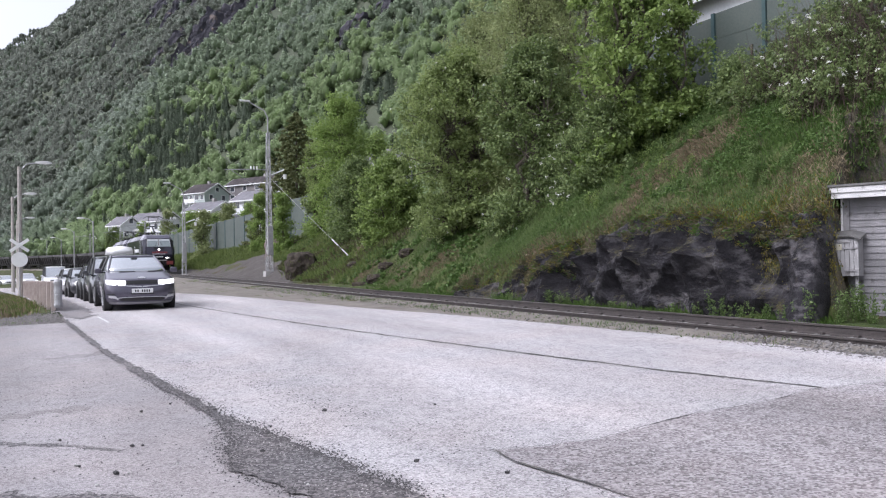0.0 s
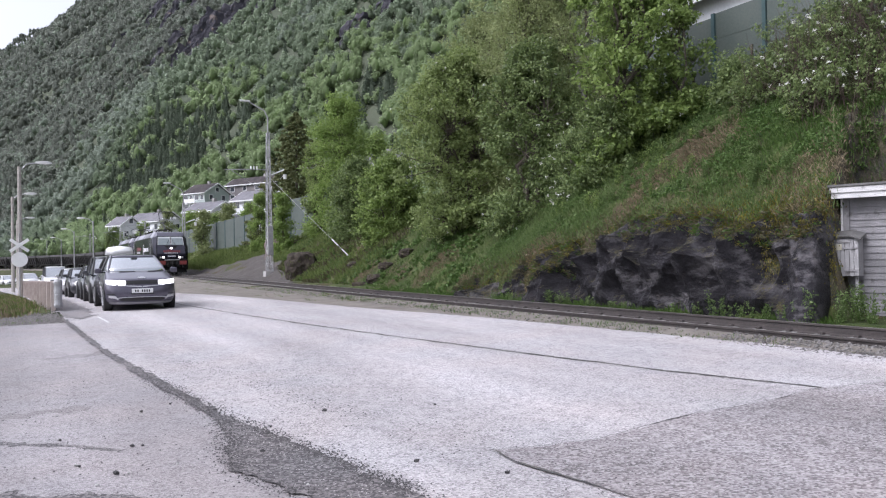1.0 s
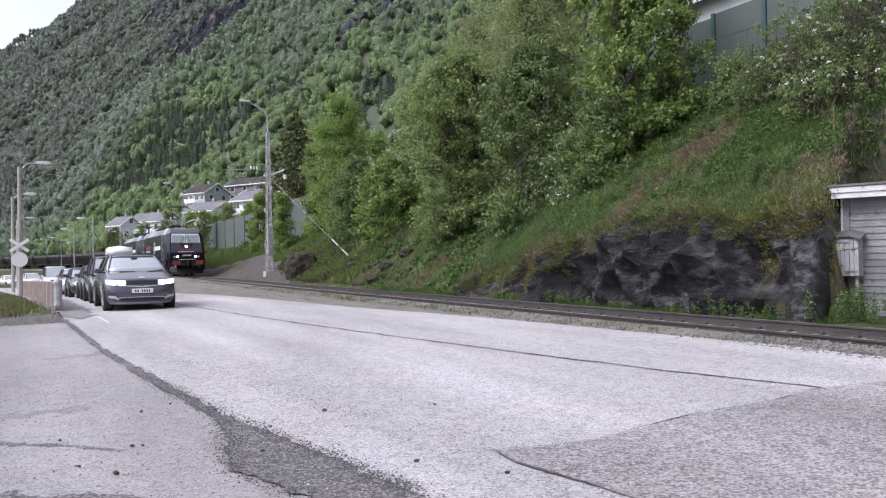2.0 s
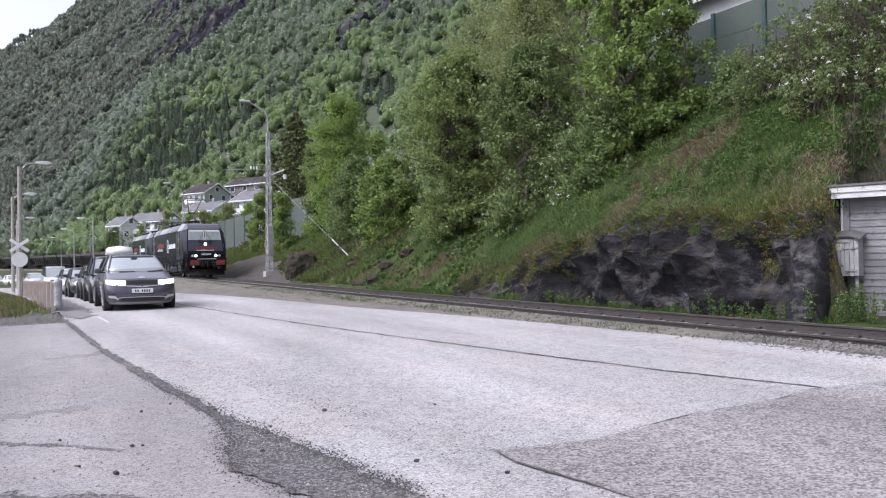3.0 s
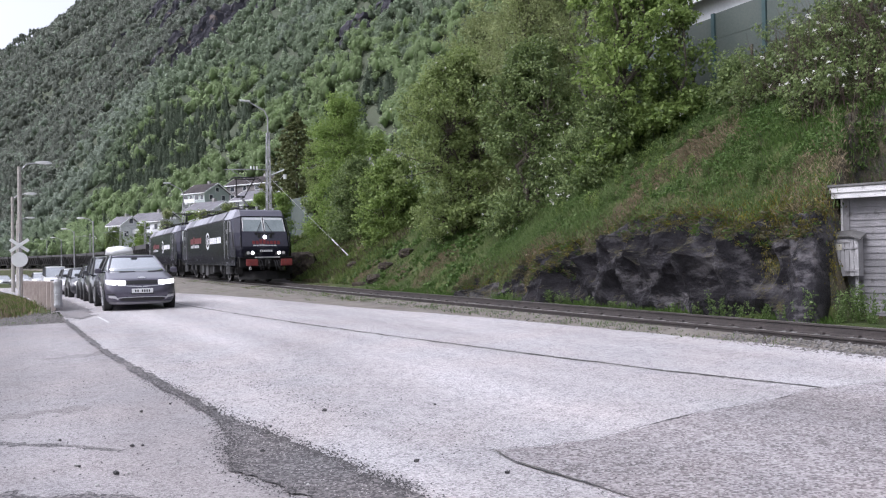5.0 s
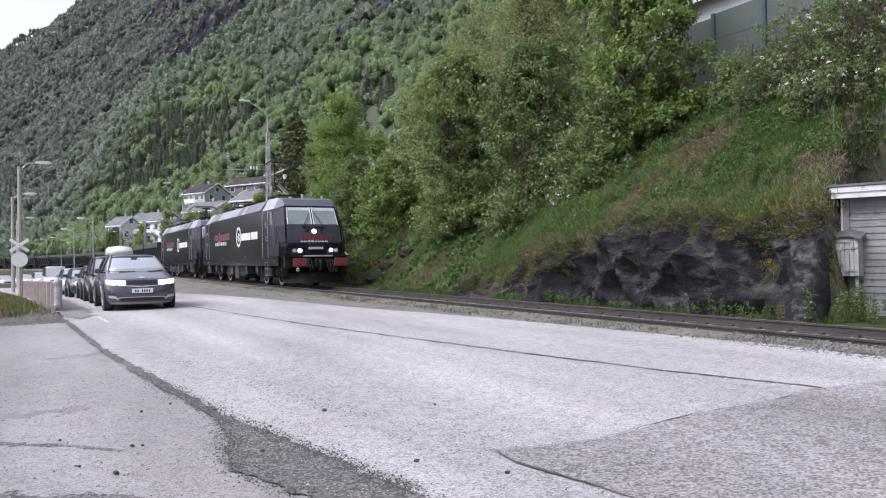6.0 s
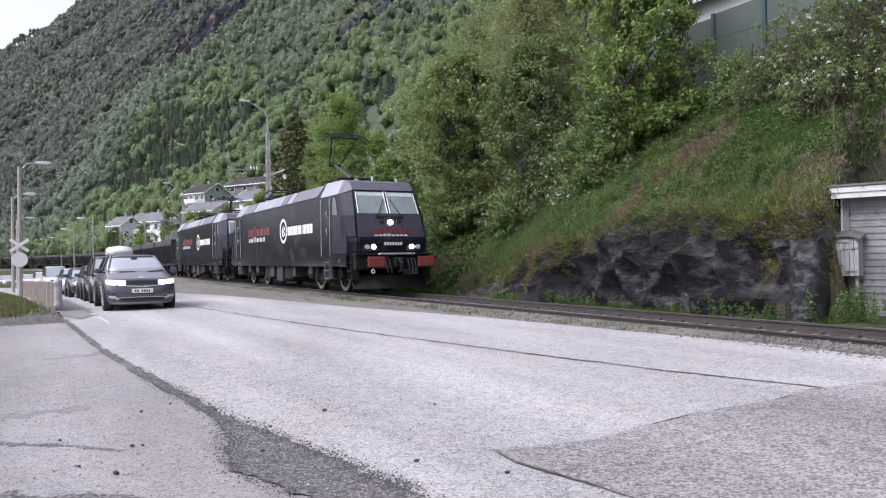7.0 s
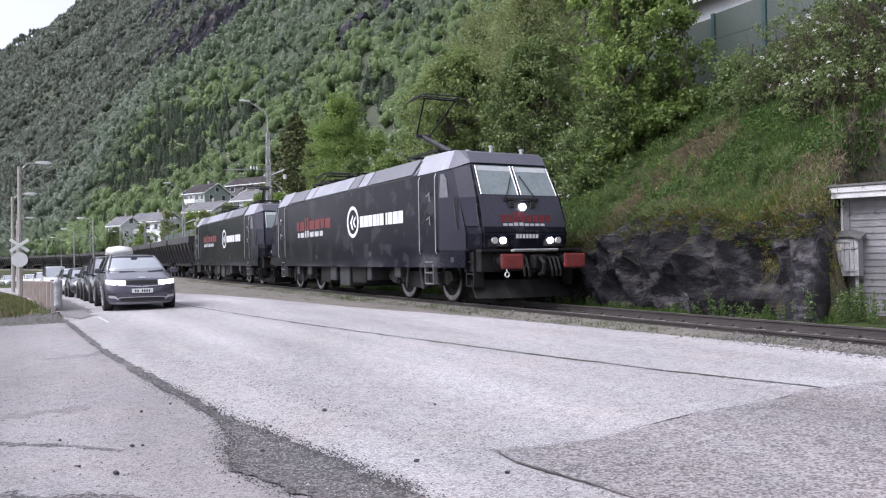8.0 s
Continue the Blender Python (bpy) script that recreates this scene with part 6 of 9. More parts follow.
        # mirror
        bm = boxed(ws - 0.28, ws - 0.1, min(s * (h + 0.02), s * (h + 0.2)), max(s * (h + 0.02), s * (h + 0.2)), belt + 0.0, belt + 0.14, bevel=0.04)
        box(bm, ws - 0.22, ws - 0.14, min(s * (h - 0.1), s * (h + 0.06)), max(s * (h - 0.1), s * (h + 0.06)), belt - 0.02, belt + 0.04)
        part("wing_mirror", bm, body_paint, top)
        for x in (-0.86, -length + 0.86):
            bm = bmesh.new()
            disc(bm, (x, s * (h - 0.09), 0.345), (0, 1, 0), 0.41, 0.2, 24)
            part("wheel_arch", bm, M_BLACK, top)
            bm = bmesh.new()
            tube(bm, [(x, s * (h - 0.24), 0.34), (x, s * (h - 0.22), 0.34), (x, s * (h - 0.03), 0.34), (x, s * (h - 0.005), 0.34)], [0.31, 0.34, 0.34, 0.31], 24)
            wheel = part("wheel", bm, M_TYRE, top)
            bm = bmesh.new()
            disc(bm, (x, s * (h - 0.0), 0.34), (0, 1, 0), 0.21, 0.02, 18)
            part("rim", bm, M_RIM, wheel)
        lm = M_CAR_LAMP if lamps else M_CAR_LAMP_OFF
        if style == "round":
            bm = bmesh.new()
            disc(bm, (-0.06, s * h * 0.62, 0.66), (1, 0, 0.25), 0.12, 0.12, 16)
            part("headlight", bm, lm, top)
            bm = bmesh.new()
            disc(bm, (0.0, s * h * 0.5, 0.4), (1, 0, 0), 0.1, 0.08, 14)
            part("fog_lamp", bm, lm, top)
        else:
            bm = boxed(-0.22, -0.02, min(s * h * 0.55, s * h * 0.86), max(s * h * 0.55, s * h * 0.86), hood - 0.36, hood - 0.22, bevel=0.03)
            part("headlight", bm, lm, top)
    part("grille", boxed(-0.15, 0.01, -h * 0.5, h * 0.5, hood - 0.42, hood - 0.28, bevel=0.02), M_BLACK, top)
    part("lower_grille", boxed(-0.12, 0.01, -h * 0.6, h * 0.6, 0.26, 0.36, bevel=0.02), M_BLACK, top)
    plate = part("number_plate", boxed(0.0, 0.025, -0.26, 0.26, 0.42, 0.53, bevel=0.006), M_PLATE, top)
    bm = bmesh.new()
    for k in range(6):
        box(bm, 0.025, 0.028, -0.19 + k * 0.065, -0.15 + k * 0.065, 0.445, 0.505)
    part("plate_bars", bm, M_BLACK, plate)
    tagged(top, label, "car", "cars queuing on the road")
    return top


# plan outlines of the near hatchback, level by level: height, front, half width, depth of the rounded nose, rear
HATCH_BODY = [(0.17, -0.12, 0.82, 0.75, -4.5), (0.25, -0.03, 0.9, 0.72, -4.58), (0.38, 0.0, 0.935, 0.68, -4.62), (0.55, 0.0, 0.945, 0.66, -4.63), (0.68, -0.025, 0.945, 0.64, -4.63), (0.78, -0.06, 0.942, 0.64, -4.62), (0.86, -0.1, 0.932, 0.66, -4.6), (0.885, -0.15, 0.925, 0.66, -4.58), (0.93, -0.34, 0.905, 0.62, -4.56), (0.99, -0.6, 0.885, 0.55, -4.52), (1.045, -0.84, 0.865, 0.46, -4.48), (1.085, -1.02, 0.85, 0.4, -4.45)]
HATCH_CABIN = [(1.07, -1.0, 0.835, 0.42, -4.36), (1.2, -1.24, 0.795, 0.4, -4.22), (1.33, -1.52, 0.745, 0.38, -4.06), (1.45, -1.83, 0.69, 0.36, -3.88), (1.52, -2.04, 0.65, 0.34, -3.74)]
HATCH_ROOF = [(1.515, -2.0, 0.665, 0.36, -3.78), (1.555, -2.14, 0.635, 0.36, -3.66), (1.585, -2.36, 0.57, 0.36, -3.42), (1.6, -2.66, 0.42, 0.34, -3.1)]


def hatch_level(table, z):
    """The outline's numbers at a height between the given levels."""
    return [lerp_table(z, [(row[0], row[q]) for row in table]) for q in (1, 2, 3, 4)]


def hatch_spot(table, z, y, out=0.0):
    """A place on the car's front at a height and an offset from its middle line, pushed out by a little."""
    xf, w, rx, _ = hatch_level(table, z)
    q = min(0.999, abs(y) / w)
    th = math.asin(q ** 1.6)
    x = xf - rx + rx * math.cos(th) ** 0.625
    n = Vector((1.0, math.copysign(1.0, y) * min(2.5, 0.7 * q ** 5 / max(0.05, 1 - q)), 0.05)).normalized()
    return Vector((x, y, z)) + n * out


def hatch_ring(row, n=14):
    z, xf, w, rx, xr = row
    half = []
    for k in range(n + 1):
        th = math.pi / 2 * k / n
        half.append((xf - rx + rx * math.cos(th) ** 0.625, w * math.sin(th) ** 0.625))
    back = [(xr + 0.35 - 0.35 * math.cos(th) ** 0.625, w * 0.96 * math.sin(th) ** 0.625) for th in (math.pi / 2 * k / 6 for k in range(6, -1, -1))]
    side = half + back
    return [(x, y, z) for x, y in side] + [(x, -y, z) for x, y in side[-2:0:-1]]


def hatch_patch(outline, out, depth, nu=8):
    """A panel on the nose: outline gives (y, lower height, upper height) from one end to the other."""
    bm = bmesh.new()
    ys = []
    for (ya, la, ua), (yb, lb, ub) in zip(outline, outline[1:]):
        ys += [(ya + (yb - ya) * k / nu, la + (lb - la) * k / nu, ua + (ub - ua) * k / nu) for k in range(nu)]
    ys.append(outline[-1])
    rings = []
    for y, lo, hi in ys:
        mid = (lo + hi) / 2
        rings.append([hatch_spot(HATCH_BODY, lo, y, out - depth), hatch_spot(HATCH_BODY, lo, y, out), hatch_spot(HATCH_BODY, mid, y, out), hatch_spot(HATCH_BODY, hi, y, out), hatch_spot(HATCH_BODY, hi, y, out - depth)])
    rings_loft(bm, rings)
    bmesh.ops.recalc_face_normals(bm, faces=bm.faces)
    return bm


def electric_hatchback():
    """The near car: full rounded nose, broad twin-block lamps, raked screen."""
    top = empty("car")
    for name, table, mat, label in (("body", HATCH_BODY, P_GREY, ""), ("glasshouse", HATCH_CABIN, M_CAR_GLASS, "reflecting car windows"), ("roof", HATCH_ROOF, P_GREY, "")):
        bm = bmesh.new()
        rings_loft(bm, [hatch_ring(row) for row in table])
        bmesh.ops.recalc_face_normals(bm, faces=bm.faces)
        part(name, bm, mat, top, label, smooth=True)
    for s in (-1, 1):
        bm = bmesh.new()
        tube(bm, [hatch_spot(HATCH_CABIN, z, s * hatch_level(HATCH_CABIN, z)[1] * 0.93, 0.004) for z in (1.06, 1.2, 1.33, 1.45, 1.53)], 0.034, 8)
        part("pillar", bm, P_GREY, top)
        bm = bmesh.new()
        for x0, x1 in ((-2.55, -2.6), (-3.7, -3.5)):
            tube(bm, [(x0, s * 0.84, 1.07), ((x0 + x1) / 2, s * 0.755, 1.31), (x1, s * 0.66, 1.52)], 0.045, 6)
        part("door_pillar", bm, M_BLACK, top)
        bm = boxed(-1.42, -1.2, *sorted((s * 0.95, s * 1.14)), 1.04, 1.19, bevel=0.045)
        mirror = part("wing_mirror", bm, P_GREY, top)
        part("mirror_foot", boxed(-1.36, -1.28, *sorted((s * 0.85, s * 0.97)), 1.05, 1.09, bevel=0.01), M_BLACK, mirror)
        for x in (-0.86, -3.86):
            bm = bmesh.new()
            disc(bm, (x, s * 0.87, 0.36), (0, 1, 0), 0.42, 0.17, 28)
            part("wheel_arch", bm, M_BLACK, top)
            bm = bmesh.new()
            tube(bm, [(x, s * 0.7, 0.35), (x, s * 0.73, 0.35), (x, s * 0.93, 0.35), (x, s * 0.955, 0.35)], [0.32, 0.352, 0.352, 0.32], 28)
            wheel = part("wheel", bm, M_TYRE, top)
            bm = bmesh.new()
            disc(bm, (x, s * 0.956, 0.35), (0, 1, 0), 0.24, 0.014, 20)
            for k in range(5):
                an = k * 2 * math.pi / 5
                tube(bm, [(x, s * 0.966, 0.35), (x + 0.22 * math.cos(an), s * 0.962, 0.35 + 0.22 * math.sin(an))], 0.03, 5)
            part("rim", bm, M_RIM, wheel)
        lamp = part("headlight", hatch_patch([(s * 0.43, 0.715, 0.845), (s * 0.6, 0.705, 0.855), (s * 0.64, 0.735, 0.85)], 0.014, 0.05), M_CAR_LAMP, top, "lit white lamp block")
        part("lamp_wing", hatch_patch([(s * 0.645, 0.735, 0.85), (s * 0.7, 0.715, 0.862), (s * 0.86, 0.735, 0.868), (s * 0.905, 0.78, 0.868)], 0.012, 0.05), M_CAR_LAMP, lamp)
        part("corner_trim", hatch_patch([(s * 0.62, 0.3, 0.33), (s * 0.69, 0.345, 0.415), (s * 0.85, 0.37, 0.43)], 0.012, 0.04), M_SILVER, top, "satin silver corner blade")
        part("air_curtain", hatch_patch([(s * 0.7, 0.455, 0.475), (s * 0.9, 0.45, 0.48)], 0.006, 0.03), M_BLACK, top)
    part("grille", hatch_patch([(-0.42, 0.735, 0.84), (0.0, 0.735, 0.845), (0.42, 0.735, 0.84)], 0.01, 0.05), M_BLACK, top, "black gloss panel between the lamps")
    # sky glint along the V-shaped crease, laid on as a thin silver strip
    for s in (-1, 1):
        part("nose_crease", hatch_patch([(s * 0.012, 0.655, 0.685), (s * 0.3, 0.678, 0.7), (s * 0.62, 0.7, 0.708)], 0.01, 0.03), M_SILVER, top, "silver strip painting the sky glint on the nose crease")
    part("lower_grille", hatch_patch([(-0.58, 0.285, 0.325), (-0.5, 0.27, 0.36), (0.0, 0.27, 0.365), (0.5, 0.27, 0.36), (0.58, 0.285, 0.325)], 0.012, 0.06), M_BLACK, top)
    part("grille_frame", hatch_patch([(-0.66, 0.345, 0.362), (-0.5, 0.365, 0.382), (0.0, 0.37, 0.387), (0.5, 0.365, 0.382), (0.66, 0.345, 0.362)], 0.014, 0.04), M_SILVER, top)
    part("skid_plate", hatch_patch([(-0.82, 0.19, 0.245), (-0.4, 0.178, 0.235), (0.0, 0.178, 0.235), (0.4, 0.178, 0.235), (0.82, 0.19, 0.245)], 0.016, 0.05), M_SATIN, top, "satin grey lower lip")
    bm = bmesh.new()
    disc(bm, (-0.2, 0.0, 0.915), (0.25, 0, 1), 0.06, 0.02, 20)
    bmesh.ops.scale(bm, verts=bm.verts, vec=(0.7, 1.7, 1.0), space=Matrix.Translation((0.2, 0, -0.915)))
    part("badge", bm, M_SILVER, top)
    plate = part("number_plate", boxed(-0.01, 0.026, -0.28, 0.28, 0.49, 0.615, bevel=0.008), M_PLATE, top)
    for k in range(7):
        if k != 2:
            part("plate_bar", boxed(0.026, 0.029, -0.2 + k * 0.06, -0.165 + k * 0.06, 0.515, 0.585), M_BLACK, plate)
    part("plate_holder", boxed(-0.02, 0.02, -0.3, 0.3, 0.455, 0.49, bevel=0.008), M_BLACK, top)
    for y0 in (-0.5, 0.28):
        bm = bmesh.new()
        tube(bm, [(-0.985, y0, 1.085), (-1.03, y0 + 0.42, 1.09)], 0.01, 6)
        part("wiper", bm, M_BLACK, top)
    part("mirror_pod", boxed(-1.98, -1.84, -0.09, 0.09, 1.43, 1.5, bevel=0.02), M_BLACK, top)
    return tagged(top, "dark grey electric hatchback with lit headlamps, queuing", "car", "cars queuing on the road")


def place_car(ob, x, y, turn=1.5):
    ob.matrix_basis = pose(x, y, road_z(x - 2, y) + 0.012, 0, math.degrees(math.atan(0.017)) * (-1 if x < -28 else 0), turn)
    return ob


place_car(electric_hatchback(), -23.1, 2.81, 0.2)
suv = place_car(car("near-black sport utility car queuing behind a hatchback", P_DARK, 4.6, 1.88, 1.72, lamps=False, belt=1.05), -29.2, 2.84, 0.5)
bm = bmesh.new()
rings_loft(bm, [[(x, -w, z), (x, -w * 0.9, z + t * 0.8), (x, 0, z + t), (x, w * 0.9, z + t * 0.8), (x, w, z), (x, 0, z - 0.04)] for x, w, z, t in ((-3.3, 0.2, 0.1, 0.08), (-3.1, 0.42, 0.05, 0.28), (-2.0, 0.45, 0.04, 0.33), (-1.5, 0.42, 0.05, 0.26), (-1.25, 0.25, 0.1, 0.1))])
bmesh.ops.recalc_face_normals(bm, faces=bm.faces)
rb = part("roof_box", bm, M_ROOFBOX, None, smooth=True)
rb.matrix_basis = suv.matrix_basis @ Matrix.Translation((-0.1, 0.2, 1.74))
tagged(rb, "white luggage box on a dark car's roof", "roof box")
place_car(car("grey-blue hatchback waiting in the queue", P_BLUEGREY, 4.2, 1.78, 1.46, lamps=False), -34.8, 2.8, 0.5)
place_car(car("dark small car with round lit lamps in the queue", P_DARK, 3.9, 1.73, 1.43, style="round"), -39.6, 2.52, 1.5)
place_car(car("silver hatchback waiting in the queue", P_SILVER, 4.3, 1.78, 1.48), -46.5, 2.4, 1.5)
place_car(car("white van waiting in the queue", P_WHITE, 4.9, 1.9, 1.95, style="van", belt=1.1), -72.0, 2.05, 2.0)
rolling = [(car("white sport utility car rolling up to the queue", P_WHITE, 4.6, 1.88, 1.66, belt=1.02), [(0.0, -108.0, 0.2), (3.0, -104.5, 0.95), (4.5, -101.0, 1.2), (6.5, -97.5, 1.4), (8.0, -95.5, 1.5)]),
           (car("white car rolling along the far road", P_WHITE, 4.4, 1.8, 1.5), [(0.0, -113.0, -2.1), (3.0, -109.5, -1.1), (4.5, -107.8, -0.5), (6.5, -104.5, 0.3), (8.0, -102.2, 0.8)]),
           (car("silver car rolling along the far road", P_SILVER, 4.4, 1.8, 1.5), [(0.0, -128.0, -6.2), (3.0, -119.0, -3.4), (6.5, -114.0, -2.2), (8.0, -112.0, -1.8)])]
for ob, rows in rolling:
    t, x, y = rows[0]
    place_car(ob, x, y, 8)

# ---- masts, lamps, sign, guard rail ----
M_GALV = surface("galvanised_steel", (0.3, 0.3, 0.31), (0.45, 0.45, 0.46), 3, 0.5, 0.1, 30, metal=0.4)
M_POLE_WOOD = surface("weathered_grey_pole", (0.32, 0.295, 0.275), (0.48, 0.45, 0.42), 4, 0.85, 0.3, 30)
M_LAMP_HEAD = surface("pale_lamp_head", (0.6, 0.6, 0.6), (0.72, 0.72, 0.72), 5, 0.4, 0, 20)
M_SIGN_WHITE = surface("white_sign_sheet", (0.8, 0.8, 0.8), (0.86, 0.86, 0.86), 4, 0.5, 0, 20)
M_PLANK = surface("weathered_rail_planks", (0.36, 0.3, 0.28), (0.52, 0.46, 0.43), 3, 0.85, 0.3, 40)


def lattice_mast(x, y, z, height, lamp_arm=True, cantilever=0.0, guy=None):
    top = empty("catenary_mast", pose(x, y, z))
    w0, w1 = 0.24, 0.11
    bm = bmesh.new()
    zt = height * 0.93
    for sx in (-1, 1):
        for sy in (-1, 1):
            tube(bm, [(sx * w0, sy * w0 * 0.7, 0), (sx * w1, sy * w1 * 0.7, zt)], 0.032, 5)
    part("leg", bm, M_GALV, top)
    bm = bmesh.new()
    n = int(zt / 0.42)
    for k in range(n):
        a, b = k / n, (k + 1) / n
        wa, wb = w0 + (w1 - w0) * a, w0 + (w1 - w0) * b
        s = 1 if k % 2 else -1
        for sy in (-0.7, 0.7):
            tube(bm, [(s * wa, sy * wa, a * zt), (-s * wb, sy * wb, b * zt)], 0.016, 4)
            tube(bm, [(sy / 0.7 * wa, s * 0.7 * wa, a * zt), (sy / 0.7 * wb, -s * 0.7 * wb, b * zt)], 0.016, 4)
    part("lattice", bm, M_GALV, top)
    part("footing", boxed(-0.35, 0.35, -0.35, 0.35, -0.6, 0.25, bevel=0.03), M_CONCRETE, top)
    part("cabinet", boxed(0.16, 0.32, -0.17, 0.19, 1.3, 3.2, bevel=0.02), M_GALV, top, "pale grey cable cabinet")
    if lamp_arm:
        bm = bmesh.new()
        tube(bm, [(0, 0, zt - 0.3), (0, 0, height + 0.3), (-0.05, -0.2, height + 0.75), (-0.2, -1.2, height + 1.3)], [0.06, 0.05, 0.045, 0.04], 8)
        part("lamp_arm", bm, M_GALV, top)
        bm = boxed(-0.31, -0.1, -1.75, -1.1, height + 1.27, height + 1.39, bevel=0.05)
        part("lamp_head", bm, M_LAMP_HEAD, top)
    if cantilever:
        bm = bmesh.new()
        tube(bm, [(0, 0, cantilever), (0, -0.6, cantilever + 0.05), (0, -2.8, cantilever - 0.05)], 0.03, 6)
        tube(bm, [(0, 0, cantilever - 1.6), (0, -2.4, cantilever - 0.08)], 0.025, 6)
        part("cantilever", bm, M_GALV, top)
        for y0 in (-0.75, -0.95, -1.15):
            bm = bmesh.new()
            disc(bm, (0, y0, cantilever + 0.13), (0, 0, 1), 0.05, 0.22, 8)
            part("insulator", bm, M_SIGN_WHITE, top)
        bm = bmesh.new()
        tube(bm, [(0, 0.2, cantilever - 0.3), (0.2, 1.0, cantilever + 0.05)], 0.05, 6)
        disc(bm, (0.22, 1.05, cantilever - 0.4), (0, 0, 1), 0.12, 0.3, 8)
        part("tension_bracket", bm, M_LAMP_HEAD, top)
    if guy:
        bm = bmesh.new()
        a, b = Vector((0, 0, cantilever - 0.4)), Vector(guy) - Vector((x, y, z))
        tube(bm, [a, b], 0.009, 5)
        tube(bm, [a.lerp(b, 0.84), a.lerp(b, 0.9)], 0.035, 6)
        tube(bm, [a.lerp(b, 0.94), b], 0.03, 6)
        part("guy_wire", bm, M_GALV, top)
    return tagged(top, "grey lattice steel railway mast with lamp arm", "mast", "masts along the railway")


MAST_GUY = (-36.5, 14.2, 1.35)
lattice_mast(-50.2, 14.0, ground_z(-50.2, 14.0) - 0.1, 10.1, True, 6.9, MAST_GUY)
lattice_mast(-75.5, 12.9, ground_z(-75.5, 12.9) - 0.1, 7.5, True, 5.4)
for s in (-118, -143, -168):
    p, a = track_point(s)
    q = (p.x - math.sin(a) * 3.0, p.y + math.cos(a) * 3.0)
    lattice_mast(*q, ground_z(*q) - 0.1, 7.5, False, 6.4)


def street_lamp(x, y, height, arm=(0.85, -0.1), head_len=0.7, tilt=0.25, material=None, z=None, thick=1.0):
    z = road_z(x, y) - 0.05 if z is None else z
    top = empty("street_lamp", pose(x, y, z))
    bm = bmesh.new()
    tube(bm, [(0, 0, 0), (0, 0, height * 0.5), (0, 0, height)], [0.13 * thick, 0.11 * thick, 0.09 * thick], 10)
    part("pole", bm, material or M_POLE_WOOD, top)
    bm = bmesh.new()
    tube(bm, [(0, 0, height - 0.25), (arm[1] * 0.4, arm[0] * 0.4, height + tilt * 0.6), (arm[1], arm[0], height + tilt)], 0.035, 6)
    part("arm", bm, M_GALV, top)
    bm = bmesh.new()
    d = Vector((arm[1], arm[0], 0)).normalized()
    c = Vector((arm[1], arm[0], height + tilt))
    rings = []
    for t, w, hh in ((-0.1, 0.06, 0.05), (0.1, 0.13, 0.1), (head_len * 0.7, 0.15, 0.11), (head_len, 0.07, 0.04)):
        n = Vector((-d.y, d.x, 0))
        o = c + d * t
        rings.append([o - n * w + Vector((0, 0, -hh * 0.5)), o - n * w * 0.8 + Vector((0, 0, hh)), o + n * w * 0.8 + Vector((0, 0, hh)), o + n * w + Vector((0, 0, -hh * 0.5))])
    rings_loft(bm, rings)
    bmesh.ops.recalc_face_normals(bm, faces=bm.faces)
    part("lamp_head", bm, M_LAMP_HEAD, top)
    return tagged(top, "street lamp on a weathered grey pole", "street lamp", "street lamps beside the road")


LAMPS = [(-46.0, -0.4, 6.9), (-63.0, -1.0, 6.9), (-88.0, -1.0, 6.9)]
for x, y, h in LAMPS:
    street_lamp(x, y, h)
for x, y, h in ((-80, 5.4, 6.2), (-100, 4.7, 6.4), (-126, 4.2, 6.6), (-200, 3.7, 6.8), (-235, 0.4, 6.8)):
    street_lamp(x, y, h, arm=(-0.8, -0.1), head_len=0.6, material=M_GALV, thick=0.62)


def crossing_sign(x, y):
    z = road_z(x, y)
    top = empty("crossing_sign", pose(x, y, z, 0, 0, -2))
    bm = bmesh.new()
    tube(bm, [(-0.06, 0, -0.05), (-0.06, 0, 3.3)], 0.035, 8)
    part("post", bm, M_GALV, top)
    for s in (-1, 1):
        bm = boxed(-0.012, 0.012, -0.52, 0.52, -0.08, 0.08, bevel=0.005)
        bmesh.ops.rotate(bm, verts=bm.verts, cent=(0, 0, 0), matrix=Matrix.Rotation(s * radians(36), 3, "X"))
        bmesh.ops.translate(bm, verts=bm.verts, vec=(0.02 + s * 0.014, 0.0, 2.68))
        part("cross_blade", bm, M_SIGN_WHITE, top, "white crossing blade")
    bm = bmesh.new()
    disc(bm, (0.0, 0.0, 1.95), (1, 0, 0), 0.38, 0.02, 28)
    part("round_plate", bm, M_SIGN_WHITE, top, "pale back of a round sign")
    return tagged(top, "white saltire level crossing sign on a steel post", "sign")


crossing_sign(-44.9, -0.42)


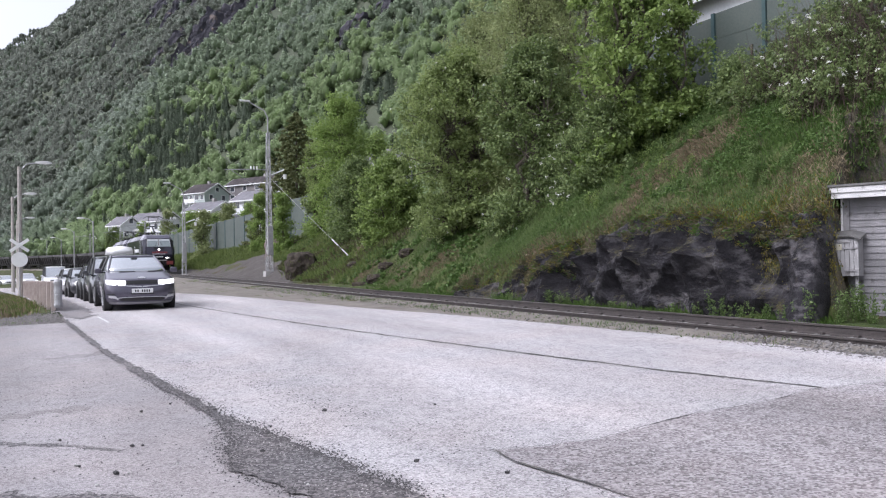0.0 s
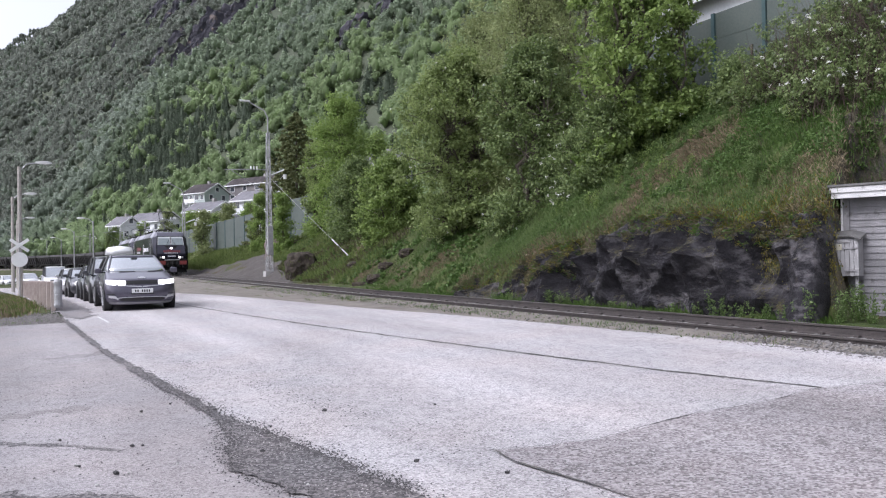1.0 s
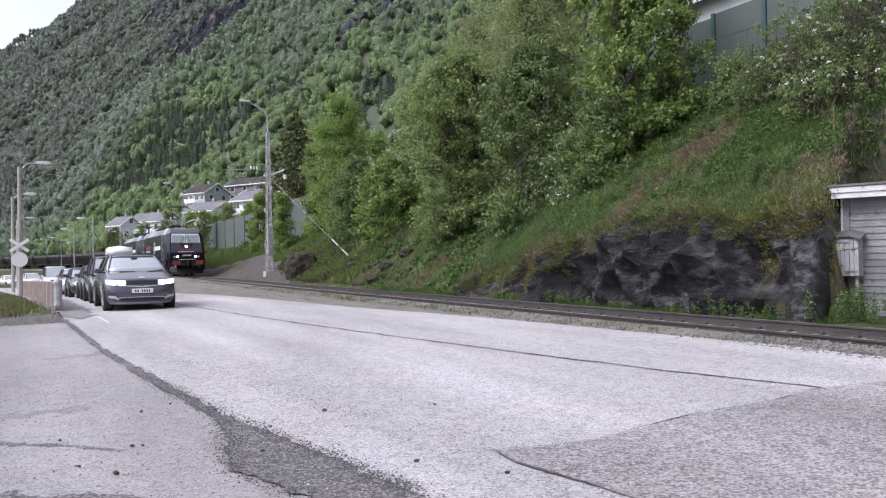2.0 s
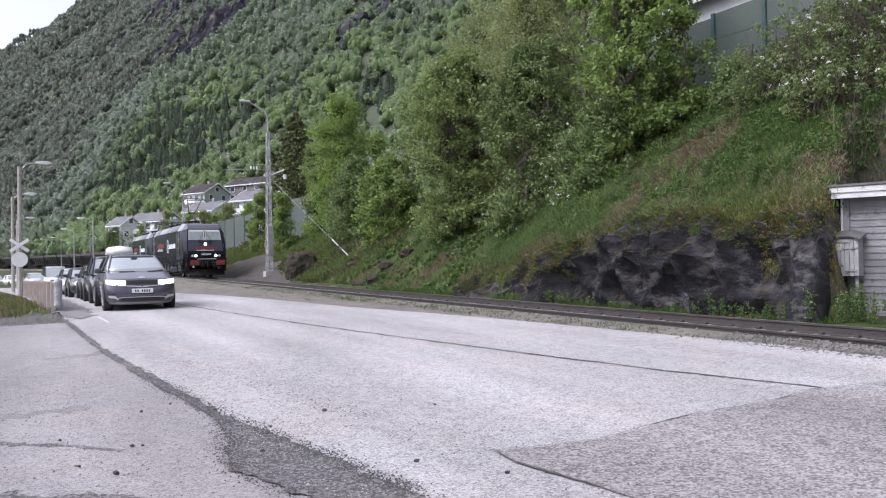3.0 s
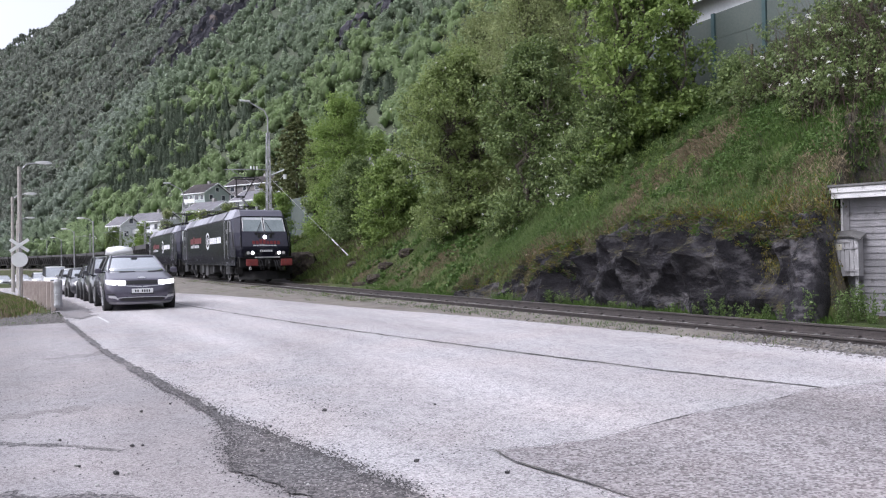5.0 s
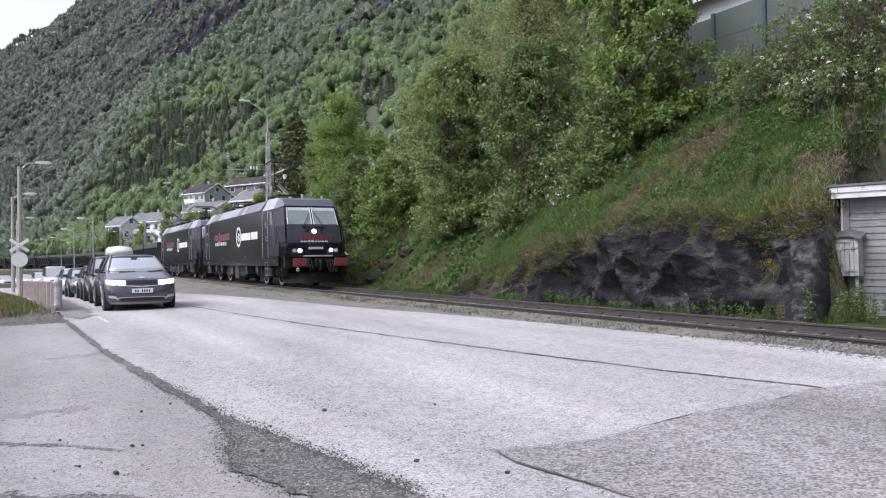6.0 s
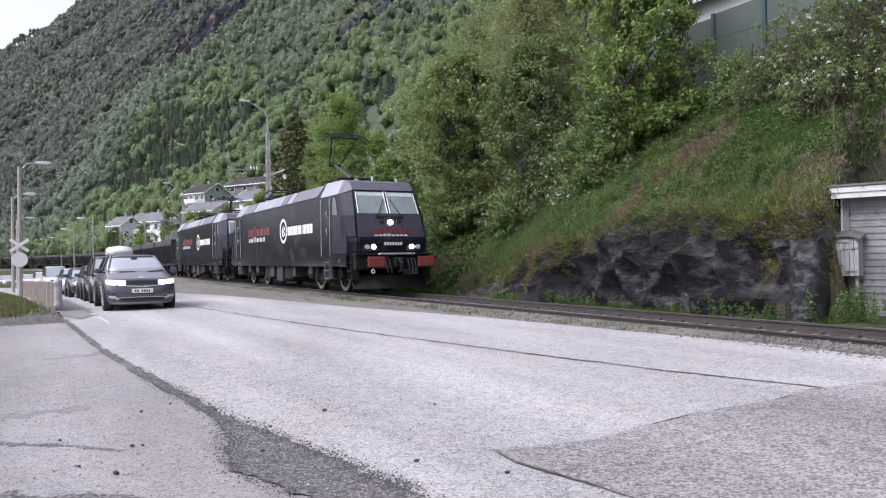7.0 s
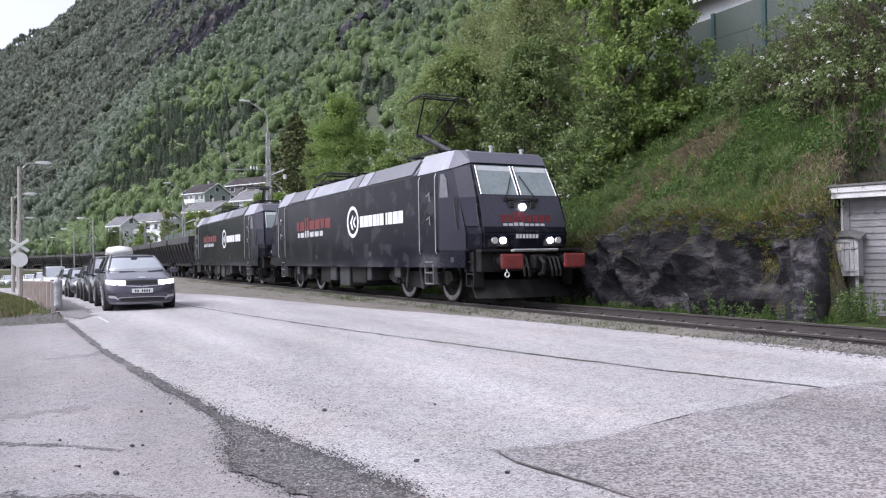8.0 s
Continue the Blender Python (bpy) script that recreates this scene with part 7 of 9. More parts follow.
def guard_rail():
    top = empty("guard_rail", pose(0, 0, 0))
    a, b = Vector((-25.0, 0.6, -0.1)), Vector((-50.0, -0.3, -0.1))
    n = 13
    d = (b - a).normalized()
    for k in range(n):
        p = a + (b - a) * k / (n - 1)
        z = road_z(p.x, p.y)
        part("post", boxed(p.x - 0.06, p.x + 0.06, p.y - 0.05, p.y + 0.05, z - 0.1, z + 0.84, bevel=0.01), M_PLANK, top)
    per = 0.24
    m = int((b - a).length / per)
    for k in range(m):
        p = a + d * (k * per)
        z = road_z(p.x, p.y)
        part("board", boxed(p.x - 0.105, p.x + 0.105, p.y + 0.05, p.y + 0.075, z + 0.05 + 0.02 * noise.noise((k, 0, 0)), z + 0.86 + 0.03 * noise.noise((k, 5, 0)), bevel=0.006), M_PLANK, top)
    z = road_z(a.x, a.y)
    bm = bmesh.new()
    for z0 in (0.13, 0.5):
        tube(bm, [(a.x + 0.25, a.y + 0.13, z + z0), (a.x + 0.25, a.y + 0.13, z + z0 + 0.06), (a.x + 0.25, a.y + 0.13, z + z0 + 0.2), (a.x + 0.25, a.y + 0.13, z + z0 + 0.36), (a.x + 0.25, a.y + 0.13, z + z0 + 0.42)], [0.1, 0.12, 0.105, 0.12, 0.1], 14)
    part("end_cap", bm, M_GALV, top, "rounded galvanised steel end piece")
    tagged(top, "weathered timber guard rail with a steel end", "guard rail")


guard_rail()

# ---- noise barrier on the bank ----
M_BARRIER = surface("green_grey_barrier_panel", (0.06, 0.078, 0.068), (0.09, 0.108, 0.096), 0.8, 0.6, 0.1, 20)
M_BARRIER_POST = surface("teal_steel_post", (0.025, 0.055, 0.06), (0.035, 0.075, 0.08), 3, 0.5, 0.05, 30)
M_STAKE = surface("rusty_stake", (0.05, 0.035, 0.03), (0.08, 0.06, 0.05), 5, 0.8, 0.2, 40)


def barrier(name, x0, x1, y, tops, panel=1.95, h=2.6):
    top = empty(name, pose(0, 0, 0))
    n = round((x1 - x0) / panel)
    for k in range(n + 1):
        x = x0 + (x1 - x0) * k / n
        zt = lerp_table(x, tops)
        bm = boxed(x - 0.07, x + 0.07, y - 0.09, y + 0.09, zt - h - 1.0, zt + 0.06, bevel=0.01)
        part("post", bm, M_BARRIER_POST, top)
        if k < n:
            x2 = x0 + (x1 - x0) * (k + 1) / n
            zm = lerp_table((x + x2) / 2, tops)
            for j in range(3):
                bm = boxed(x + 0.07, x2 - 0.07, y - 0.03, y + 0.03, zm - h + j * h / 3 + 0.005, zm - h + (j + 1) * h / 3, bevel=0.012)
                part("panel", bm, M_BARRIER, top)
    tagged(top, "green-grey panelled noise barrier with teal posts", "noise barrier", "noise barriers on the bank")


barrier("noise_barrier", -22, 2, 20.0, [(-22, 8.8), (-17, 9.05), (2, 9.05)])
barrier("noise_barrier", -70, -56, 20.2, [(-70, 6.2), (-56, 6.6)], panel=4.6, h=3.2)
barrier("noise_barrier", -138, -78, 20.4, [(-138, 5.5), (-120, 5.6), (-100, 5.8), (-78, 6.0)], panel=4.6, h=3.4)
for x, y in ((-18.0, 19.0), (-15.7, 19.0), (-13.6, 19.1)):
    z = ground_z(x, y)
    bm = boxed(x - 0.03, x + 0.03, y - 0.03, y + 0.03, z - 0.2, z + 1.05, bevel=0.006)
    tagged(part("fence_stake", bm, M_STAKE), "rusty steel stake on the grassy bank", "stake", "stakes on the bank")

# ---- houses on the hillside ----
M_HOUSE_WHITE = surface("white_clapboard", (0.62, 0.63, 0.65), (0.74, 0.75, 0.77), 0.6, 0.7, 0.1, 10)
M_HOUSE_GREEN = surface("pale_green_clapboard", (0.34, 0.4, 0.38), (0.42, 0.47, 0.45), 0.6, 0.7, 0.1, 10)
M_HOUSE_GREY = surface("grey_clapboard", (0.24, 0.26, 0.29), (0.33, 0.35, 0.38), 0.6, 0.7, 0.1, 10)
M_HOUSE_BROWN = surface("brown_grey_clapboard", (0.13, 0.12, 0.125), (0.2, 0.185, 0.185), 0.6, 0.7, 0.1, 10)
M_ROOF_GREY = surface("grey_roof_tiles", (0.12, 0.118, 0.13), (0.21, 0.205, 0.222), 0.8, 0.85, 0.3, 14, spec=0.2)
M_ROOF_DARK = surface("dark_roof_tiles", (0.036, 0.032, 0.033), (0.085, 0.075, 0.076), 0.5, 0.9, 0.3, 14, spot=(0.22, 0.21, 0.21), spot_at=0.66, spec=0.1)
M_PANE = surface("dark_window_pane", (0.03, 0.035, 0.045), (0.06, 0.07, 0.08), 2, 0.08, 0, 10, spec=0.8)
M_TRIM = surface("white_window_trim", (0.7, 0.7, 0.71), (0.8, 0.8, 0.8), 3, 0.6, 0, 10)


def house(x, y, z, turn, length, depth, wall_h, roof_h, wall, roof, label, rows=(1.0, 3.4), count=4, balcony=False):
    """Gabled house: ridge along its local x, front on -y."""
    top = empty("house", pose(x, y, z, 0, 0, turn))
    l, d = length / 2, depth / 2
    bm = bmesh.new()
    rings_loft(bm, [[(q, -d, -7), (q, -d, wall_h), (q, 0, wall_h + roof_h - 0.15), (q, d, wall_h), (q, d, -7)] for q in (-l, l)])
    bmesh.ops.recalc_face_normals(bm, faces=bm.faces)
    part("wall", bm, wall, top)
    bm = bmesh.new()
    o, e = 0.5, 0.45
    k = roof_h / d
    prof = [(-d - o, wall_h - o * k), (0, wall_h + roof_h), (d + o, wall_h - o * k), (d + o, wall_h - o * k + 0.25), (0, wall_h + roof_h + 0.28), (-d - o, wall_h - o * k + 0.25)]
    rings_loft(bm, [[(q, a, b) for a, b in prof] for q in (-l - e, l + e)])
    bmesh.ops.recalc_face_normals(bm, faces=bm.faces)
    rf = part("roof", bm, roof, top)
    part("chimney", boxed(l * 0.2, l * 0.2 + 0.7, -0.3, 0.3, wall_h + roof_h - 0.6, wall_h + roof_h + 0.9), M_CONCRETE, rf)
    bm = bmesh.new()
    for q in (-l - e - 0.04, l + e - 0.04):
        for s in (-1, 1):
            vs = [(q, 0, wall_h + roof_h + 0.3), (q, s * (d + o), wall_h - o * k + 0.27), (q, s * (d + o), wall_h - o * k - 0.05), (q, 0, wall_h + roof_h - 0.05)]
            a = [bm.verts.new(v) for v in vs]
            b = [bm.verts.new((v[0] + 0.08, v[1], v[2])) for v in vs]
            bm.faces.new(a)
            bm.faces.new(b[::-1])
            for i in range(4):
                bm.faces.new((a[i], b[i], b[(i + 1) % 4], a[(i + 1) % 4]))
    box(bm, -l - e, l + e, -d - o - 0.03, -d - o + 0.05, wall_h - o * k - 0.02, wall_h - o * k + 0.22)
    bmesh.ops.recalc_face_normals(bm, faces=bm.faces)
    part("fascia", bm, M_TRIM, top)

    def win(wx, wz, w, h, side):
        win_ob = empty("window", None, top)
        if side == 0:
            frame_b = boxed(wx - w / 2 - 0.12, wx + w / 2 + 0.12, -d - 0.06, -d + 0.02, wz - 0.12, wz + h + 0.12)
            pane_b = boxed(wx - w / 2, wx + w / 2, -d - 0.08, -d - 0.03, wz, wz + h)
        else:
            frame_b = boxed(side * l - 0.06, side * l + 0.06, wx - w / 2 - 0.12, wx + w / 2 + 0.12, wz - 0.12, wz + h + 0.12)
            pane_b = boxed(side * l - 0.08, side * l + 0.08, wx - w / 2, wx + w / 2, wz, wz + h)
        part("window_frame", frame_b, M_TRIM, win_ob)
        part("pane", pane_b, M_PANE, win_ob)
    for r in rows:
        for c in range(count):
            wx = -l + length * (c + 0.5) / count
            win(wx, r, 1.1 if c % 2 else 1.5, 1.2, 0)
        for c in (-0.25, 0.25):
            win(depth * c, r, 1.0, 1.2, 1)
            win(depth * c, r, 1.0, 1.2, -1)
    win(0, wall_h + 0.4, 0.9, 1.0, 1)
    if balcony:
        bm = bmesh.new()
        box(bm, -l * 0.6, l * 0.5, -d - 1.5, -d, rows[-1] - 0.9, rows[-1] - 0.75)
        box(bm, -l * 0.6, l * 0.5, -d - 1.5, -d - 1.42, rows[-1] - 0.75, rows[-1] + 0.15)
        for q in (-l * 0.6, 0, l * 0.5 - 0.1):
            box(bm, q, q + 0.1, -d - 1.5, -d - 1.4, -3, rows[-1] - 0.75)
        part("balcony", bm, M_TRIM, top)
    return tagged(top, label, "house", "houses on the hillside")


house(-146, 39.5, 8.6, 28, 10.0, 6.0, 4.0, 1.7, M_HOUSE_WHITE, M_ROOF_GREY, "white timber house with a grey tiled roof", rows=(0.2, 2.5), count=4)
house(-157, 32.0, 7.0, 28, 8.3, 6.0, 4.0, 1.7, M_HOUSE_WHITE, M_ROOF_GREY, "white timber house with a low grey roof", rows=(0.0, 2.3), count=4)
house(-208, 41.4, 14.6, 28, 8.5, 8.0, 4.2, 2.4, M_HOUSE_GREEN, M_ROOF_DARK, "pale green timber house with a broken dark roof", rows=(0.2, 2.4), balcony=True)
house(-203, 54.2, 17.4, 28, 19.0, 6.0, 3.9, 1.8, M_HOUSE_BROWN, M_ROOF_DARK, "brown-grey timber house with a dark roof", rows=(0.0, 2.2))
house(-188, 25.8, 5.6, 28, 12.0, 6.0, 4.8, 1.9, M_HOUSE_WHITE, M_ROOF_GREY, "white timber house with balconies and a grey roof", rows=(0.2, 2.9), balcony=True)
house(-190, 19.4, 6.0, 28, 5.0, 5.0, 3.6, 1.8, M_HOUSE_WHITE, M_ROOF_GREY, "small white gabled timber house", rows=(1.0,))
house(-106, 47.0, 12.6, 40, 7.0, 6.0, 2.4, 1.6, M_HOUSE_GREY, M_ROOF_GREY, "grey-roofed house among the trees", rows=(0.6,))

house(-19.5, 26.4, 7.2, 0, 13.0, 6.0, 4.0, 1.6, M_HOUSE_WHITE, M_ROOF_GREY, "white house behind the noise barrier", rows=(1.6,))

# ---- shed with meter box ----
M_BOX_BOARD = surface("pale_weathered_boards", (0.3, 0.292, 0.3), (0.44, 0.43, 0.44), 2, 0.85, 0.3, 60, spot=(0.18, 0.172, 0.172), spot_at=0.6, vary=0.12)
M_SHED = surface("weathered_grey_boards", (0.19, 0.184, 0.192), (0.29, 0.282, 0.292), 2, 0.85, 0.3, 60, spot=(0.13, 0.125, 0.126), spot_at=0.62, vary=0.12)
M_SHED_WHITE = surface("peeling_white_paint", (0.5, 0.49, 0.49), (0.66, 0.65, 0.65), 3, 0.75, 0.2, 40, spot=(0.33, 0.32, 0.31), spot_at=0.62)
M_FELT = surface("grey_roofing_felt", (0.10, 0.10, 0.10), (0.16, 0.155, 0.15), 3, 0.9, 0.4, 50)
M_LABEL = surface("yellowed_notice", (0.5, 0.47, 0.36), (0.6, 0.57, 0.46), 20, 0.7, 0, 20)


def shed():
    top = empty("shed", pose(-9.57, 14.137, 0, 0, 0, 18))
    zt = 2.21
    part("core", boxed(0.04, 3.4, 0.05, 2.6, -0.3, zt), M_STAKE, top)
    k, z = 0, -0.15
    while z < zt - 0.05:
        w = 0.128
        bm = bmesh.new()
        vs = [(0.06, 0.0, z), (3.45, 0.0, z), (3.45, 0.025, z + w + 0.02), (0.06, 0.025, z + w + 0.02), (0.06, 0.05, z), (3.45, 0.05, z), (3.45, 0.05, z + w + 0.02), (0.06, 0.05, z + w + 0.02)]
        v = [bm.verts.new(q) for q in vs]
        for f in ((0, 1, 2, 3), (7, 6, 5, 4), (0, 4, 5, 1), (3, 2, 6, 7), (0, 3, 7, 4), (1, 5, 6, 2)):
            bm.faces.new([v[i] for i in f])
        part("board", bm, M_SHED, top)
        bm = boxed(0.0, 0.045, 0.06, 2.6, z, z + w - 0.006)
        part("board", bm, M_SHED, top)
        z += w
    part("corner_board", boxed(-0.02, 0.09, -0.03, 0.03, -0.2, zt, bevel=0.006), M_SHED, top)
    part("downpipe", boxed(-0.06, -0.02, -0.05, 0.01, 1.2, 2.2, bevel=0.008), M_SHED_WHITE, top)
    part("fascia", boxed(-0.15, 3.7, -0.3, -0.26, zt - 0.02, zt + 0.1, bevel=0.006), M_SHED_WHITE, top, "peeling white fascia board")
    part("fascia", boxed(-0.17, 3.7, -0.33, -0.29, zt + 0.09, zt + 0.21, bevel=0.006), M_SHED_WHITE, top, "peeling white fascia board")
    bm = bmesh.new()
    rings_loft(bm, [[(-0.2, -0.36, zt + 0.21), (-0.2, -0.36, zt + 0.25), (-0.2, 2.8, zt + 0.45), (-0.2, 2.8, zt + 0.2), (-0.2, 0, zt)], [(3.8, -0.36, zt + 0.21), (3.8, -0.36, zt + 0.25), (3.8, 2.8, zt + 0.45), (3.8, 2.8, zt + 0.2), (3.8, 0, zt)]])
    bmesh.ops.recalc_face_normals(bm, faces=bm.faces)
    part("roof", bm, M_FELT, top)
    tagged(top, "weathered grey clapboard shed with white fascia", "shed")


def meter_box():
    top = empty("meter_box", pose(-9.72, 14.1, 0, 0, 0, 18) @ pose(0.0, -0.42, 0.69) @ Matrix.Diagonal((0.87, 0.9, 0.89, 1)))
    part("case", boxed(0.02, 0.57, 0.03, 0.36, 0.0, 0.84, bevel=0.008), M_BOX_BOARD, top)
    for k in range(6):
        x = 0.02 + k * 0.093
        part("board", boxed(x, x + 0.086, 0.0, 0.028, 0.0 + 0.008 * (k % 2), 0.8, bevel=0.004), M_BOX_BOARD, top)
    bm = bmesh.new()
    rings_loft(bm, [[(x, -0.06, z + 0.0), (x, -0.06, z + 0.03), (x, 0.38, z + 0.15), (x, 0.38, z + 0.1)] for x, z in ((-0.04, 0.83), (0.42, 0.85), (0.63, 0.77))])
    bmesh.ops.recalc_face_normals(bm, faces=bm.faces)
    part("lid", bm, M_FELT, top, "grey sloping lid")
    part("batten", boxed(-0.01, 0.42, -0.02, 0.0, 0.72, 0.78, bevel=0.006), M_BOX_BOARD, top)
    part("batten", boxed(0.28, 0.54, -0.02, 0.0, 0.58, 0.62, bevel=0.006), M_BOX_BOARD, top)
    part("batten", boxed(0.28, 0.54, -0.02, 0.0, 0.1, 0.14, bevel=0.006), M_BOX_BOARD, top)
    part("notice", boxed(0.1, 0.24, -0.012, -0.004, 0.56, 0.69), M_LABEL, top, "small yellowed notice")
    for x in (0.15, 0.47):
        part("leg", boxed(x, x + 0.06, 0.1, 0.16, -1.0, 0.0, bevel=0.006), M_BOX_BOARD, top)
    tagged(top, "weathered board meter box on legs beside a shed", "meter box")


shed()
meter_box()


# ---- trees and shrubs on the bank ----
M_BARK = surface("grey_brown_bark", (0.05, 0.04, 0.03), (0.11, 0.095, 0.075), 4, 0.9, 0.5, 40)
M_BARK_PALE = surface("white_birch_bark", (0.14, 0.13, 0.12), (0.4, 0.38, 0.36), 3, 0.85, 0.3, 20, spot=(0.05, 0.045, 0.04), spot_at=0.6)
M_TWIG = surface("brown_twigs", (0.035, 0.024, 0.018), (0.08, 0.058, 0.044), 3, 0.9, 0.2, 30)
M_LEAF = leafy("fresh_green_leaves", (0.075, 0.125, 0.03), (0.28, 0.37, 0.115), 0.5, 0.42)
M_LEAF_DEEP = leafy("mid_green_leaves", (0.06, 0.095, 0.032), (0.22, 0.285, 0.11), 0.42, 0.42)
M_LEAF_GREY = leafy("olive_budding_leaves", (0.165, 0.2, 0.085), (0.315, 0.36, 0.165), 0.55)
M_LEAF_BRIGHT = leafy("bright_spring_leaves", (0.13, 0.205, 0.05), (0.28, 0.375, 0.115), 0.55)
M_LEAF_WILLOW = leafy("grey_green_willow_leaves", (0.092, 0.132, 0.044), (0.3, 0.37, 0.142), 0.5, 0.42)
M_NEEDLE = leafy("dark_spruce_needles", (0.08, 0.1, 0.04), (0.19, 0.205, 0.09), 0.4)
M_BLOSSOM = leafy("white_blossom", (0.6, 0.6, 0.55), (0.8, 0.8, 0.76), 0.3)
M_GRASS = leafy("spring_grass", (0.032, 0.068, 0.012), (0.085, 0.145, 0.032), 0.25)
M_GRASS_LIGHT = leafy("pale_verge_grass", (0.075, 0.11, 0.028), (0.17, 0.215, 0.07), 0.35)
M_STRAW = leafy("dry_straw_grass", (0.05, 0.049, 0.026), (0.13, 0.118, 0.066), 0.2)
M_THATCH = leafy("matted_brown_grass", (0.1, 0.082, 0.05), (0.25, 0.2, 0.13), 0.2)
M_WEED = leafy("dull_green_weeds", (0.07, 0.11, 0.035), (0.16, 0.225, 0.08), 0.4)
M_VERGE = leafy("verge_grass", (0.06, 0.085, 0.024), (0.15, 0.18, 0.06), 0.3)
M_HERB = leafy("dark_green_herbs", (0.035, 0.075, 0.016), (0.1, 0.165, 0.042), 0.3)
M_MOSS = leafy("yellow_moss", (0.10, 0.095, 0.012), (0.19, 0.16, 0.02), 0.15)


def leaf_cloud(rng, centres, radii, per, size, flat=0.75, sprays=None, dome=0.8):
    """Leaf quads in clumps or along twigs, lying like shingles over each clump: returns vertices and faces."""
    n = len(centres) * per
    c = np.repeat(np.asarray(centres), per, axis=0)
    r = np.repeat(np.asarray(radii), per)[:, None]
    d = rng.normal(size=(n, 3))
    d /= np.linalg.norm(d, axis=1)[:, None]
    p = c + d * r * (rng.uniform(0.1, 1, (n, 1)) ** 0.5) * (1, 1, flat)
    if sprays is not None:
        p += np.repeat(np.asarray(sprays), per, axis=0) * rng.uniform(-0.5, 0.5, (n, 1))
    face = d * dome + (0, 0, 0.55 * dome) + rng.normal(size=(n, 3)) * 0.55
    a = np.cross(face, rng.normal(size=(n, 3)))
    a /= np.linalg.norm(a, axis=1)[:, None] + 1e-9
    b = np.cross(face, a)
    b /= np.linalg.norm(b, axis=1)[:, None] + 1e-9
    s = size * rng.uniform(0.6, 1.35, (n, 1))
    v = np.empty((n, 4, 3))
    v[:, 0], v[:, 1], v[:, 2], v[:, 3] = p - a * s * 0.6, p + b * s * 0.38, p + a * s * 0.6, p - b * s * 0.38
    f = np.arange(n * 4).reshape(n, 4)
    return v.reshape(-1, 3), f


def limb_path(rng, a, b, sag=0.12, n=5):
    a, b = np.asarray(a, float), np.asarray(b, float)
    ln = np.linalg.norm(b - a)
    out = [a + (b - a) * i / n + rng.normal(0, 1, 3) * ln * sag * 0.35 * math.sin(math.pi * i / n) for i in range(n + 1)]
    return [tuple(q) for q in out]


def tree(name, seed, base, height, spread, material, label, clumps=160, per=90, size=0.11, trunk_r=0.14, stems=1, low=0.25, lobes=7, blossom=0, clump_r=0.34, lean=(0, 0), top_narrow=0.6, skirt=6, twig=0.75, bark=None):
    """Broadleaf tree or tall bush: stems, limbs and a ragged crown of leaf clumps gathered on lobes."""
    rng = np.random.default_rng(seed)
    x, y = base
    z = ground_z(x, y) - 0.15
    top = empty(name, pose(x, y, z))
    lobe = []
    for k in range(lobes):
        t = (k + 0.5) / lobes
        hz = height * (low + (1 - low) * (t ** 0.8)) * rng.uniform(0.88, 1.0)
        wide = spread * (1 - (1 - top_narrow) * t) * math.sin(math.pi * (0.22 + 0.7 * t)) ** 0.5
        ang = k * 2.4 + rng.uniform(-0.5, 0.5)
        off = wide * rng.uniform(0.35, 0.75)
        lobe.append((np.array((math.cos(ang) * off + lean[0] * t, math.sin(ang) * off + lean[1] * t, hz)), wide * rng.uniform(0.45, 0.7)))
    lobe.append((np.array((lean[0], lean[1], height * 0.9)), spread * top_narrow * 0.5))
    for k in range(skirt):
        ang = k * 2 * math.pi / skirt + rng.uniform(-0.3, 0.3)
        q = spread * rng.uniform(0.35, 0.7)
        px, py = math.cos(ang) * q, math.sin(ang) * q
        drop = ground_z(x + px, y + py) - z
        lobe.append((np.array((px, py, drop + spread * rng.uniform(0.22, 0.42))), spread * rng.uniform(0.25, 0.4)))
    bm = bmesh.new()
    for s in range(stems):
        ang = s * 2 * math.pi / stems
        o = 0.25 * (stems > 1)
        foot = (math.cos(ang) * o, math.sin(ang) * o, 0)
        tip = (lean[0] + math.cos(ang) * spread * 0.25 * (stems > 1), lean[1] + math.sin(ang) * spread * 0.25 * (stems > 1), height * 0.88)
        path = limb_path(rng, foot, tip, 0.1, 7)
        tube(bm, path, [trunk_r * (1 - 0.85 * i / 7) for i in range(8)], 8)
    part("trunk", bm, bark or M_BARK, top)
    bm = bmesh.new()
    centres, radii, sprays = [], [], []
    for c, r in lobe:
        a = (lean[0] * 0.4 * c[2] / height, lean[1] * 0.4 * c[2] / height, max(0.3, c[2] * 0.55))
        tube(bm, limb_path(rng, a, c, 0.2), [trunk_r * 0.4 * (1 - 0.14 * i) for i in range(6)], 6)
        for _ in range(max(3, int(clumps / len(lobe)))):
            d = rng.normal(size=3)
            d /= np.linalg.norm(d)
            q = c + d * r * (rng.uniform(0.72, 1.2) if rng.random() < 0.8 else rng.uniform(0.3, 0.8)) * (1, 1, 0.85)
            lowest = ground_z(x + q[0], y + q[1]) - z + 0.15
            if q[2] < lowest:
                q[2] = lowest + rng.uniform(0, 0.4)
            centres.append(q)
            radii.append(clump_r * rng.uniform(0.55, 1.25))
            run = d + rng.normal(size=3) * 0.5 + (0, 0, 0.35)
            sprays.append(run / np.linalg.norm(run) * twig * rng.uniform(0.6, 1.4))
            if rng.random() < 0.35:
                tube(bm, limb_path(rng, c * 0.75 + np.array(a) * 0.25, q, 0.15, 3), [trunk_r * 0.16, trunk_r * 0.12, trunk_r * 0.09, trunk_r * 0.05], 4)
    part("limb", bm, M_BARK, top)
    v, f = leaf_cloud(rng, centres, radii, per, size, 0.75, sprays)
    triangles("crown", v, f, material, top)
